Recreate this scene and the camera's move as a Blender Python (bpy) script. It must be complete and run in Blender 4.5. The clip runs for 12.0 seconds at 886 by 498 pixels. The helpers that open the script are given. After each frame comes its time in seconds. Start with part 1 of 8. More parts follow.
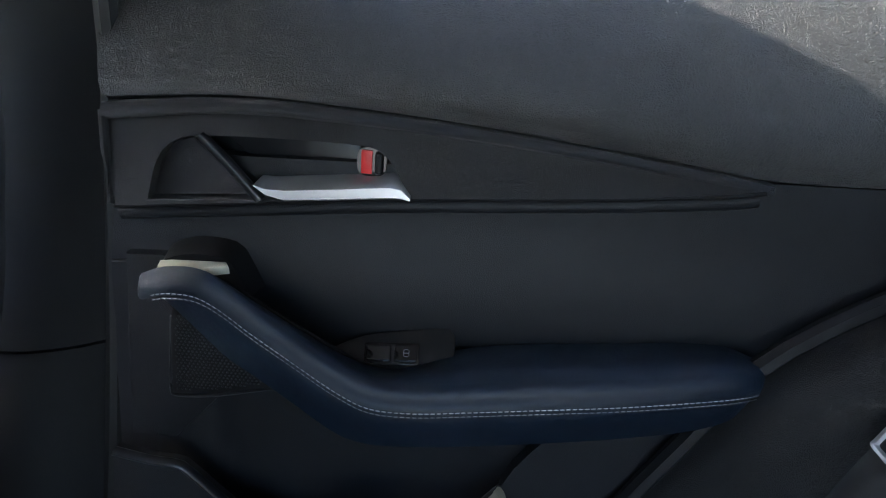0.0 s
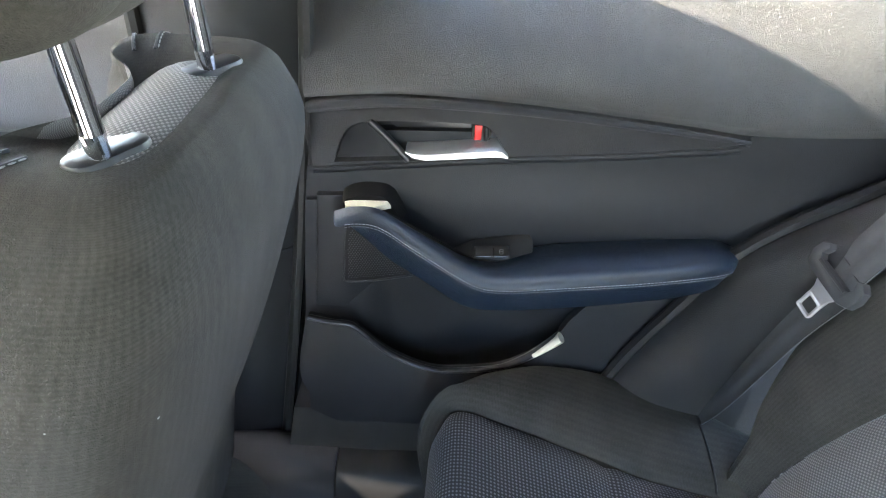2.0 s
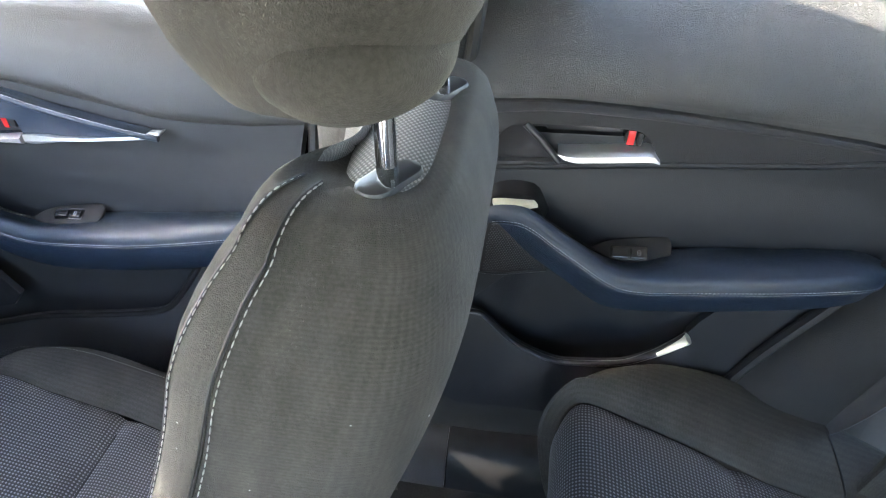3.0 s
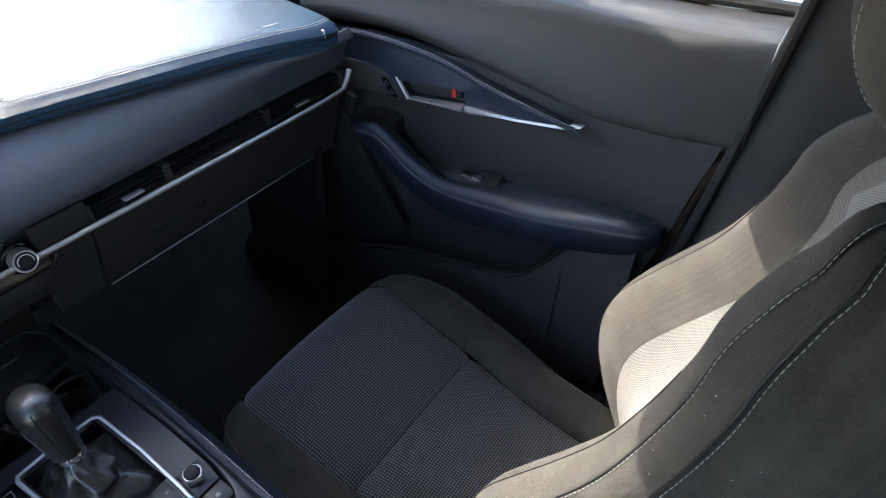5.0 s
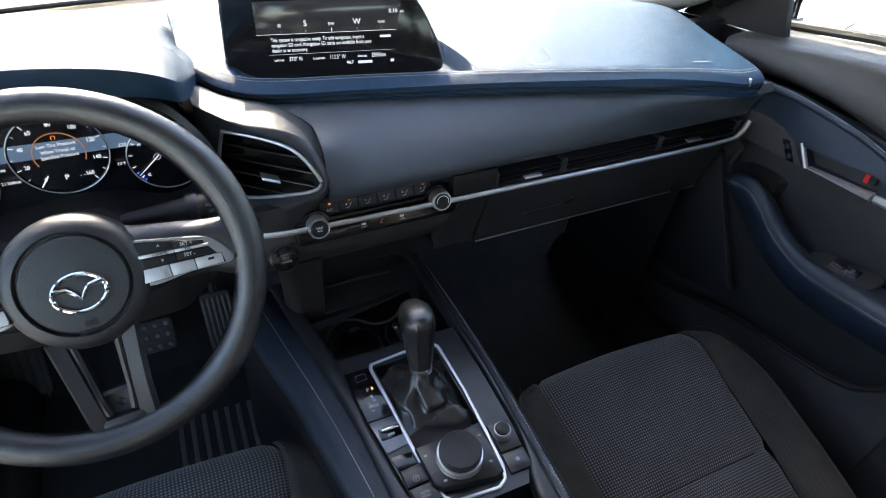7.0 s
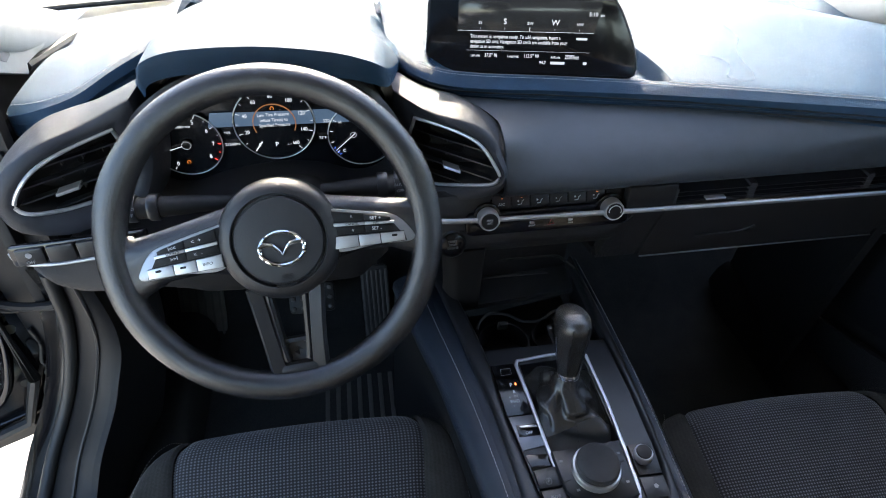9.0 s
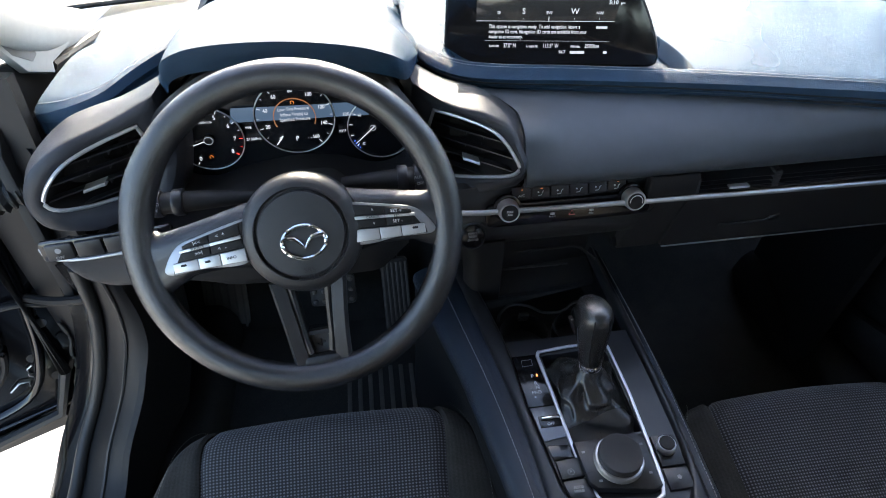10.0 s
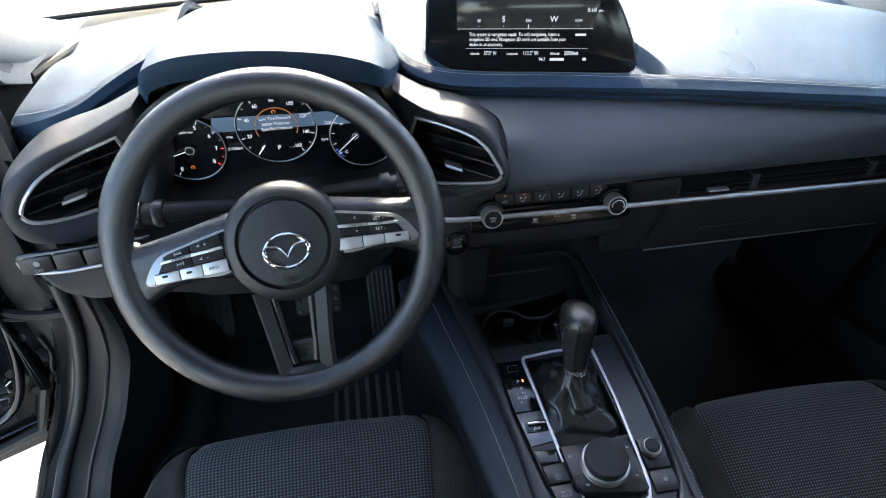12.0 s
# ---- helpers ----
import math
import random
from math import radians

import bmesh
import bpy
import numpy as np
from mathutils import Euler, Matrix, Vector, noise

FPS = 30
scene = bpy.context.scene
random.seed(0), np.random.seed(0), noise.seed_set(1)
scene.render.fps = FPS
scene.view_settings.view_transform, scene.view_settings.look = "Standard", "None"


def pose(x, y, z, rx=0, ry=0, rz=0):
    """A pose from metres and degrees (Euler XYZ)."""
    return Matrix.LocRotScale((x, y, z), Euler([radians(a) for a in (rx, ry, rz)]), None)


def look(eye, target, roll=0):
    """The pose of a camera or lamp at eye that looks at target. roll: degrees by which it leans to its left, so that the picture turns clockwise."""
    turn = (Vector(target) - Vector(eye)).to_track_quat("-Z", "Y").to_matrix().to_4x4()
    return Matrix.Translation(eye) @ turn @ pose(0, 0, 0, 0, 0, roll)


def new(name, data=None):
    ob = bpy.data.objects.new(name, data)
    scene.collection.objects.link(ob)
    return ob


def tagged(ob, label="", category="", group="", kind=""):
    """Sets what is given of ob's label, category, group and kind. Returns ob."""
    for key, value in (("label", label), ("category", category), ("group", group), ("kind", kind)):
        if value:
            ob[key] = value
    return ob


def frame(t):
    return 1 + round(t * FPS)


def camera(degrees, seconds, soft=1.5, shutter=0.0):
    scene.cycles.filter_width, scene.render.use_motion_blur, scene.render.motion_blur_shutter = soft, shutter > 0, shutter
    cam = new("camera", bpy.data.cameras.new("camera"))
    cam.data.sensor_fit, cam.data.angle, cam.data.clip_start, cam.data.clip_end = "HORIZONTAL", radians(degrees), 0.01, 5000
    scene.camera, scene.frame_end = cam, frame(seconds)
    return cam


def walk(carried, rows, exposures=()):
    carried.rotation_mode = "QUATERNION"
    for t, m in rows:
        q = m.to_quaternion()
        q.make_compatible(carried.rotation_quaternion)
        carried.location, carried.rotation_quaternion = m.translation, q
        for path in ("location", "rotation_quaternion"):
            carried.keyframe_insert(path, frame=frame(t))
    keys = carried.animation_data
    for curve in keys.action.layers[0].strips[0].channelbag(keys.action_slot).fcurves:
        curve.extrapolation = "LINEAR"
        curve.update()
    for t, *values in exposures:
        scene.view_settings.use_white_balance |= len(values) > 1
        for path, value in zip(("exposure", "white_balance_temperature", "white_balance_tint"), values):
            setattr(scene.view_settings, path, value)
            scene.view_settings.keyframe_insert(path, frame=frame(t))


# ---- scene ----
cam = camera(72.0, 12.0, soft=1.0)
PATH = [
    (0, (0.262, -0.479, 1.133), (2.09, -0.481, 0.322), 5.4),
    (0.5, (0.208, -0.483, 1.162), (1.99, -0.548, 0.256), 5.0),
    (1, (0.132, -0.478, 1.218), (1.837, -0.571, 0.176), 5.4),
    (1.5, (0.096, -0.442, 1.276), (1.753, -0.498, 0.157), 4.5),
    (2, (0.087, -0.398, 1.31), (1.667, -0.371, 0.084), 2.8),
    (2.5, (0.075, -0.355, 1.334), (1.616, -0.244, 0.065), 1.8),
    (3, (0.071, -0.303, 1.345), (1.579, -0.082, 0.049), 0.9),
    (3.2, (0.067, -0.279, 1.344), (1.56, -0.011, 0.04), 0.7),
    (4.8, (-0.033, -0.154, 1.391), (1.221, 0.687, 0.08), -2.9),
    (5, (-0.049, -0.146, 1.391), (1.171, 0.762, 0.091), -1.8),
    (5.5, (-0.099, -0.115, 1.39), (0.993, 0.961, 0.106), 1.0),
    (6, (-0.143, -0.096, 1.399), (0.783, 1.13, 0.118), 0.8),
    (6.5, (-0.173, -0.078, 1.406), (0.6, 1.252, 0.128), 1.0),
    (7, (-0.207, -0.065, 1.411), (0.463, 1.339, 0.154), 2.4),
    (7.5, (-0.239, -0.054, 1.412), (0.314, 1.405, 0.161), 3.1),
    (7.7, (-0.248, -0.054, 1.412), (0.25, 1.427, 0.164), 2.9),
    (9.5, (-0.244, -0.067, 1.419), (-0.05, 1.458, 0.139), -0.5),
    (10, (-0.247, -0.065, 1.419), (-0.072, 1.452, 0.127), -1.4),
    (10.5, (-0.244, -0.067, 1.419), (-0.076, 1.458, 0.136), -2.1),
    (11, (-0.245, -0.066, 1.419), (-0.062, 1.468, 0.149), -2.2),
    (11.5, (-0.246, -0.066, 1.42), (-0.042, 1.465, 0.148), -1.8),
    (12, (-0.244, -0.067, 1.419), (-0.022, 1.459, 0.146), -1.2),
]
walk(cam, [(t, look(eye, target, roll)) for t, eye, target, roll in PATH], [(0.0, 3.2, 6250, 10), (0.5, 4.36, 6450, 10), (1.5, 4.64, 7000, 10), (2.5, 5.02, 6950, 10), (3.2, 4.6, 6800, 10), (4.8, 2.85, 6450, 10), (6.0, 2.93, 6700, 10), (7.6, 2.98, 6850, 10), (9.4, 2.84, 6750, 10), (12.0, 2.80, 6700, 10)])

# ---- light ----
SUN_AZ, SUN_EL = radians(-1.0), radians(37)      # to the left of straight ahead, above the horizon
to_sun = Vector((-math.sin(SUN_AZ) * math.cos(SUN_EL), math.cos(SUN_AZ) * math.cos(SUN_EL), math.sin(SUN_EL)))
world = bpy.data.worlds.new("sky")
scene.world = world
world.use_nodes = True
sky = world.node_tree.nodes.new("ShaderNodeTexSky")
sky.sky_type, sky.sun_disc, sky.sun_elevation, sky.sun_rotation = "NISHITA", False, SUN_EL, -SUN_AZ
world.node_tree.links.new(sky.outputs[0], world.node_tree.nodes["Background"].inputs[0])
world.node_tree.nodes["Background"].inputs[1].default_value = 0.15
sun = new("sun", bpy.data.lights.new("sun", "SUN"))
sun.data.energy, sun.data.angle, sun.data.color = 2.4, radians(0.53), (1.0, 0.91, 0.76)
sun.matrix_world = look((-6, 6, 5), Vector((-6, 6, 5)) - to_sun)

# ---- materials ----
def mat(name, color, rough=0.5, metal=0.0, vary=0.15, scale=60.0, bump=0.0, bump_scale=900.0, bump_kind="noise", coat=0.0, spec=0.5, sheen=0.0):
    m = bpy.data.materials.new(name)
    m.use_nodes = True
    nt = m.node_tree
    b = nt.nodes["Principled BSDF"]
    b.inputs["Roughness"].default_value, b.inputs["Metallic"].default_value = rough, metal
    b.inputs["Coat Weight"].default_value, b.inputs["Specular IOR Level"].default_value = coat, spec
    b.inputs["Sheen Weight"].default_value = sheen
    tc = nt.nodes.new("ShaderNodeTexCoord")
    n1 = nt.nodes.new("ShaderNodeTexNoise")
    n1.inputs["Scale"].default_value, n1.inputs["Detail"].default_value = scale, 5
    n2 = nt.nodes.new("ShaderNodeTexNoise")
    n2.inputs["Scale"].default_value = scale / 14
    nt.links.new(tc.outputs["Object"], n1.inputs["Vector"])
    nt.links.new(tc.outputs["Object"], n2.inputs["Vector"])
    add = nt.nodes.new("ShaderNodeMath")
    nt.links.new(n1.outputs[0], add.inputs[0])
    nt.links.new(n2.outputs[0], add.inputs[1])
    ramp = nt.nodes.new("ShaderNodeMapRange")
    ramp.inputs["From Min"].default_value, ramp.inputs["From Max"].default_value = 0.7, 1.3
    nt.links.new(add.outputs[0], ramp.inputs["Value"])
    mix = nt.nodes.new("ShaderNodeMix")
    mix.data_type = "RGBA"
    mix.inputs["A"].default_value = (*[c * (1 - vary) for c in color], 1)
    mix.inputs["B"].default_value = (*[min(1, c * (1 + vary)) for c in color], 1)
    nt.links.new(ramp.outputs[0], mix.inputs["Factor"])
    nt.links.new(mix.outputs["Result"], b.inputs["Base Color"])
    rr = nt.nodes.new("ShaderNodeMapRange")
    rr.inputs["To Min"].default_value, rr.inputs["To Max"].default_value = rough * 0.88, min(1, rough * 1.12)
    nt.links.new(n2.outputs[0], rr.inputs["Value"])
    nt.links.new(rr.outputs[0], b.inputs["Roughness"])
    if bump:
        bp = nt.nodes.new("ShaderNodeBump")
        bp.inputs["Strength"].default_value, bp.inputs["Distance"].default_value = bump, 0.0012
        if bump_kind == "leather":
            v = nt.nodes.new("ShaderNodeTexVoronoi")
            v.feature = "DISTANCE_TO_EDGE"
            v.inputs["Scale"].default_value = bump_scale
            warp = nt.nodes.new("ShaderNodeTexNoise")
            warp.inputs["Scale"].default_value = bump_scale / 4
            ml = nt.nodes.new("ShaderNodeMix")
            ml.data_type, ml.blend_type = "RGBA", "LINEAR_LIGHT"
            ml.inputs["Factor"].default_value = 0.004
            nt.links.new(tc.outputs["Object"], ml.inputs["A"])
            nt.links.new(warp.outputs["Color"], ml.inputs["B"])
            nt.links.new(ml.outputs["Result"], v.inputs["Vector"])
            lim = nt.nodes.new("ShaderNodeMapRange")
            lim.inputs["From Max"].default_value = 0.25
            nt.links.new(v.outputs[0], lim.inputs["Value"])
            nt.links.new(lim.outputs[0], bp.inputs["Height"])
        else:
            v = nt.nodes.new("ShaderNodeTexNoise")
            v.inputs["Scale"].default_value, v.inputs["Detail"].default_value = bump_scale, 3
            nt.links.new(tc.outputs["Object"], v.inputs["Vector"])
            nt.links.new(v.outputs[0], bp.inputs["Height"])
        nt.links.new(bp.outputs[0], b.inputs["Normal"])
    return m


def woven(name, dark, light, pitch, stagger, rough=0.9, axis="XY"):
    """Cloth with a lattice of light yarn knots, pitch metres apart."""
    m = bpy.data.materials.new(name)
    m.use_nodes = True
    nt = m.node_tree
    b = nt.nodes["Principled BSDF"]
    b.inputs["Roughness"].default_value, b.inputs["Sheen Weight"].default_value = rough, 0.15
    tc = nt.nodes.new("ShaderNodeTexCoord")
    sep = nt.nodes.new("ShaderNodeSeparateXYZ")
    nt.links.new(tc.outputs["UV"], sep.inputs[0])

    def wave(src, k):
        mul = nt.nodes.new("ShaderNodeMath")
        mul.operation = "MULTIPLY"
        mul.inputs[1].default_value = 2 * math.pi / pitch * k
        nt.links.new(src, mul.inputs[0])
        s = nt.nodes.new("ShaderNodeMath")
        s.operation = "SINE"
        nt.links.new(mul.outputs[0], s.inputs[0])
        return s.outputs[0]
    prod = nt.nodes.new("ShaderNodeMath")
    prod.operation = "MULTIPLY" if stagger else "ADD"
    nt.links.new(wave(sep.outputs[0], 0.5 if stagger else 1), prod.inputs[0])
    nt.links.new(wave(sep.outputs[1], 0.5 if stagger else 1), prod.inputs[1])
    mr = nt.nodes.new("ShaderNodeMapRange")
    mr.inputs["From Min"].default_value, mr.inputs["From Max"].default_value = (-0.1, 0.6) if stagger else (0.1, 1.5)
    nt.links.new(prod.outputs[0], mr.inputs["Value"])
    big = nt.nodes.new("ShaderNodeTexNoise")
    big.inputs["Scale"].default_value, big.inputs["Detail"].default_value = 9, 5
    nt.links.new(tc.outputs["Object"], big.inputs["Vector"])
    ws = nt.nodes.new("ShaderNodeMapRange")
    ws.inputs["To Min"].default_value, ws.inputs["To Max"].default_value = 0.65, 1.3
    nt.links.new(big.outputs[0], ws.inputs["Value"])
    fm = nt.nodes.new("ShaderNodeMath")
    fm.operation = "MULTIPLY"
    fm.use_clamp = True
    nt.links.new(mr.outputs[0], fm.inputs[0])
    nt.links.new(ws.outputs[0], fm.inputs[1])
    mix = nt.nodes.new("ShaderNodeMix")
    mix.data_type = "RGBA"
    mix.inputs["A"].default_value, mix.inputs["B"].default_value = (*dark, 1), (*light, 1)
    nt.links.new(fm.outputs[0], mix.inputs["Factor"])
    nt.links.new(mix.outputs["Result"], b.inputs["Base Color"])
    bp = nt.nodes.new("ShaderNodeBump")
    bp.inputs["Strength"].default_value, bp.inputs["Distance"].default_value = 0.6, 0.0008
    nt.links.new(mr.outputs[0], bp.inputs["Height"])
    nt.links.new(bp.outputs[0], b.inputs["Normal"])
    return m


def ribbed(name, color, pitch):
    """Dark cloth of fine crossed ribs, pitch metres apart, with worn and dusty patches."""
    m = mat(name, color, 0.95, vary=0.32, scale=420, bump=0.6, bump_scale=1300, sheen=0.03, spec=0.25)
    nt = m.node_tree
    b = nt.nodes["Principled BSDF"]
    tc = nt.nodes["Texture Coordinate"]
    sep = nt.nodes.new("ShaderNodeSeparateXYZ")
    nt.links.new(tc.outputs["UV"], sep.inputs[0])
    ribs = []
    for axis, k in ((0, 0.45), (1, 1.4)):
        d = nt.nodes.new("ShaderNodeMath")
        d.operation = "MULTIPLY"
        d.inputs[1].default_value = 2 * math.pi / pitch * k
        nt.links.new(sep.outputs[axis], d.inputs[0])
        sn = nt.nodes.new("ShaderNodeMath")
        sn.operation = "SINE"
        nt.links.new(d.outputs[0], sn.inputs[0])
        ribs.append(sn)
    su = nt.nodes.new("ShaderNodeMath")
    nt.links.new(ribs[0].outputs[0], su.inputs[0])
    nt.links.new(ribs[1].outputs[0], su.inputs[1])
    mr = nt.nodes.new("ShaderNodeMapRange")
    mr.inputs["From Min"].default_value, mr.inputs["From Max"].default_value = -2, 2
    mr.inputs["To Min"].default_value, mr.inputs["To Max"].default_value = 0.80, 1.20
    nt.links.new(su.outputs[0], mr.inputs["Value"])
    old = b.inputs["Base Color"].links[0].from_socket
    mul = nt.nodes.new("ShaderNodeMix")
    mul.data_type, mul.blend_type = "RGBA", "MULTIPLY"
    mul.inputs["Factor"].default_value = 1.0
    nt.links.new(old, mul.inputs["A"])
    nt.links.new(mr.outputs[0], mul.inputs["B"])
    nt.links.new(mul.outputs["Result"], b.inputs["Base Color"])
    return m


def glow(name, color, power):
    m = bpy.data.materials.new(name)
    m.use_nodes = True
    b = m.node_tree.nodes["Principled BSDF"]
    b.inputs["Base Color"].default_value = (*[c * 0.2 for c in color], 1)
    b.inputs["Emission Color"].default_value, b.inputs["Emission Strength"].default_value = (*color, 1), power
    return m


DOORSOFT = mat("dark_door_vinyl", (0.0135, 0.0145, 0.0175), 0.50, vary=0.14, bump=0.35, bump_scale=1100, spec=0.35)
# Cream colour stands in for sunlight on dark door parts.
SUNCREAM = mat("cream_sunlit_plastic", (0.55, 0.52, 0.42), 0.5, vary=0.06)
# One door vinyl; the rear copy's base is lightened for its stronger light.
GRAIN_LIT = mat("black_grained_vinyl_lit", (0.044, 0.044, 0.044), 0.36, vary=0.16, bump=0.7, bump_scale=400, bump_kind="leather", spec=0.65)
# Front copy of the same vinyl, its weaker light put into the colour.
GRAIN_SHADED = mat("brown_black_grained_vinyl_shaded", (0.0185, 0.0168, 0.0160), 0.31, vary=0.16, bump=0.5, bump_scale=400, bump_kind="leather", spec=0.75)
DOORCLOTH = mat("grey_door_panel_vinyl", (0.0200, 0.0210, 0.0230), 0.46, vary=0.14, bump=0.35, bump_scale=1100)
SIDEVINYL = mat("black_side_leatherette", (0.0130, 0.0130, 0.0140), 0.40, vary=0.16, bump=0.5, bump_scale=420, bump_kind="leather", spec=0.3)
HANDLEVINYL = mat("black_pebbled_vinyl", (0.034, 0.0342, 0.0365), 0.38, vary=0.14, bump=0.7, bump_scale=480, bump_kind="leather")
SOFT = mat("dark_padded_vinyl", (0.038, 0.045, 0.054), 0.42, vary=0.12, bump=0.25, bump_scale=1500)
PODVINYL = mat("black_vent_pod_vinyl", (0.020, 0.022, 0.028), 0.48, vary=0.12, bump=0.35, bump_scale=1500, spec=0.35)
HUBVINYL = mat("black_hub_vinyl", (0.019, 0.0195, 0.0215), 0.36, vary=0.12, bump=0.3, bump_scale=1300)
PLASTIC = mat("dark_textured_plastic", (0.0195, 0.0200, 0.0225), 0.42, vary=0.15, bump=0.4, bump_scale=750, bump_kind="leather")
PILLARBLACK = mat("black_pillar_plastic", (0.014, 0.0143, 0.0155), 0.48, vary=0.15, bump=0.4, bump_scale=800, bump_kind="leather", spec=0.4)
SMOOTH = mat("black_satin_plastic", (0.013, 0.014, 0.017), 0.33, vary=0.12, spec=0.4)
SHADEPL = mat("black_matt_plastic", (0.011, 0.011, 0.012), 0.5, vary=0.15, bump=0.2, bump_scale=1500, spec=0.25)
NAVY = mat("navy_leatherette", (0.0095, 0.0168, 0.0300), 0.33, vary=0.15, bump=0.25, bump_scale=900, bump_kind="leather")
DASHTOP = mat("slate_blue_dash_skin", (0.010, 0.033, 0.066), 0.32, vary=0.14, bump=0.40, bump_scale=430, bump_kind="leather", spec=0.25)
for dash_link in DASHTOP.node_tree.links:
    if dash_link.to_socket.name == "Roughness":         # roughness varies in broad patches over the dash skin
        rough_map = dash_link.from_node
        rough_map.inputs["From Min"].default_value, rough_map.inputs["From Max"].default_value = 0.36, 0.64
        rough_map.inputs["To Min"].default_value, rough_map.inputs["To Max"].default_value = 0.25, 0.42
CLOTH = ribbed("charcoal_seat_cloth", (0.031, 0.0295, 0.0265), 0.0026)
MESH = woven("dark_dotted_seat_cloth", (0.017, 0.017, 0.019), (0.135, 0.135, 0.145), 0.0042, False)
MESH_FINE = woven("grey_honeycomb_seat_cloth", (0.062, 0.062, 0.062), (0.160, 0.154, 0.150), 0.0022, True)
SILVER = mat("satin_silver_trim", (0.56, 0.57, 0.585), 0.40, metal=0.85, vary=0.06)
SATIN = mat("satin_grey_switch_trim", (0.34, 0.35, 0.37), 0.42, metal=0.85, vary=0.06)
CHROME = mat("polished_chrome", (0.75, 0.76, 0.78), 0.08, metal=1.0, vary=0.04)
GLOSS = mat("gloss_black_plastic", (0.006, 0.006, 0.008), 0.12, vary=0.1)
PAINT = mat("black_body_paint", (0.006, 0.006, 0.007), 0.16, vary=0.1, coat=0.6)
RUBBER = mat("black_rubber", (0.018, 0.018, 0.018), 0.55, vary=0.2)
CARPET = mat("black_carpet", (0.022, 0.0215, 0.0205), 1.0, vary=0.4, scale=300, bump=1.0, bump_scale=1400)
RED = mat("red_lock_paint", (0.65, 0.02, 0.02), 0.4, vary=0.05)
GREYTHREAD = mat("pale_grey_thread", (0.38, 0.38, 0.40), 0.8, vary=0.2)
SEATTHREAD = mat("grey_seat_thread", (0.24, 0.235, 0.225), 0.85, vary=0.2)
GUIDEGREY = mat("grey_belt_guide_plastic", (0.038, 0.039, 0.042), 0.4, vary=0.08)
WEB = mat("dark_grey_belt_webbing", (0.050, 0.053, 0.057), 0.62, vary=0.12, bump=0.5, bump_scale=2200)
LINER = mat("light_grey_headliner_cloth", (0.42, 0.41, 0.39), 0.95, vary=0.06, bump=0.3, bump_scale=1400)
PILLAR = mat("beige_grey_pillar_trim", (0.45, 0.44, 0.41), 0.6, vary=0.06, bump=0.2, bump_scale=1500)
WHITE = mat("white_legend_paint", (0.62, 0.63, 0.65), 0.6, vary=0.05)
GREYPRINT = mat("grey_legend_paint", (0.25, 0.25, 0.26), 0.6, vary=0.05)
DIALFACE = mat("black_gauge_face", (0.008, 0.009, 0.012), 0.25, vary=0.1)
METAL = mat("bare_zinc_metal", (0.35, 0.35, 0.36), 0.35, metal=0.9, vary=0.2)
CONCRETE = mat("pale_sunlit_concrete", (0.52, 0.49, 0.44), 0.9, vary=0.14, scale=5, bump=0.4, bump_scale=60)
LEATHER = mat("black_boot_leather", (0.019, 0.0185, 0.0185), 0.27, vary=0.15, bump=0.12, bump_scale=700, bump_kind="leather", spec=0.8)
GREYLEATHER = mat("dark_rim_leatherette", (0.0115, 0.0118, 0.0138), 0.25, vary=0.10, bump=0.20, bump_scale=1000, bump_kind="leather", coat=0.2, spec=0.85)
INK = glow("lit_white_display", (0.85, 0.90, 1.0), 0.15)
INK_DIM = glow("dim_white_display", (0.75, 0.80, 0.9), 0.13)
AMBER = glow("amber_telltale", (1.0, 0.30, 0.05), 0.16)
AMBERDIM = glow("dim_amber_ring", (1.0, 0.40, 0.15), 0.035)
LEDRED = glow("orange_led", (1.0, 0.24, 0.06), 0.55)
REDZONE = glow("red_gauge_marks", (1.0, 0.05, 0.04), 0.5)
BLUEINK = glow("blue_gauge_marks", (0.08, 0.2, 1.0), 0.5)
# Glow that stands in for a reflection across the cluster.
BANDREFLECT = glow("slate_reflection_band", (0.10, 0.17, 0.28), 0.10)
SCREENOFF = glow("black_screen_glass", (0.006, 0.0065, 0.008), 0.10)
SCREENOFF.node_tree.nodes["Principled BSDF"].inputs["Roughness"].default_value = 0.12
PANELGREY = glow("charcoal_screen_panel", (0.030, 0.033, 0.037), 0.10)
PANELGREY.node_tree.nodes["Principled BSDF"].inputs["Roughness"].default_value = 0.12
GLASS = bpy.data.materials.new("clear_window_glass")
GLASS.use_nodes = True
_g = GLASS.node_tree.nodes["Principled BSDF"]
_g.inputs["Transmission Weight"].default_value, _g.inputs["Roughness"].default_value, _g.inputs["IOR"].default_value = 1.0, 0.0, 1.1
MIRROR = mat("mirror_glass", (0.85, 0.87, 0.9), 0.03, metal=1.0, vary=0.01)

# ---- building helpers ----
def thing(name, label, category, group="", kind="", at=(0, 0, 0)):
    ob = new(name)
    ob.location = at
    ob.empty_display_size = 0.05
    return tagged(ob, label, category, group, kind)


def finish(ob, smooth=40):
    me = ob.data
    me.polygons.foreach_set("use_smooth", [True] * len(me.polygons))
    me.set_sharp_from_angle(angle=radians(smooth))
    return ob


def part(name, bm, material, parent, label="", smooth=40, kind=""):
    bmesh.ops.recalc_face_normals(bm, faces=bm.faces)
    me = bpy.data.meshes.new(name)
    bm.to_mesh(me)
    bm.free()
    me.materials.append(material)
    ob = new(name, me)
    if parent:
        ob.parent = parent
        up, q = Vector((0, 0, 0)), parent
        while q:
            up += q.location
            q = q.parent
        me.transform(Matrix.Translation(-up))
    if label or kind:
        tagged(ob, label, kind=kind)
    return finish(ob, smooth)


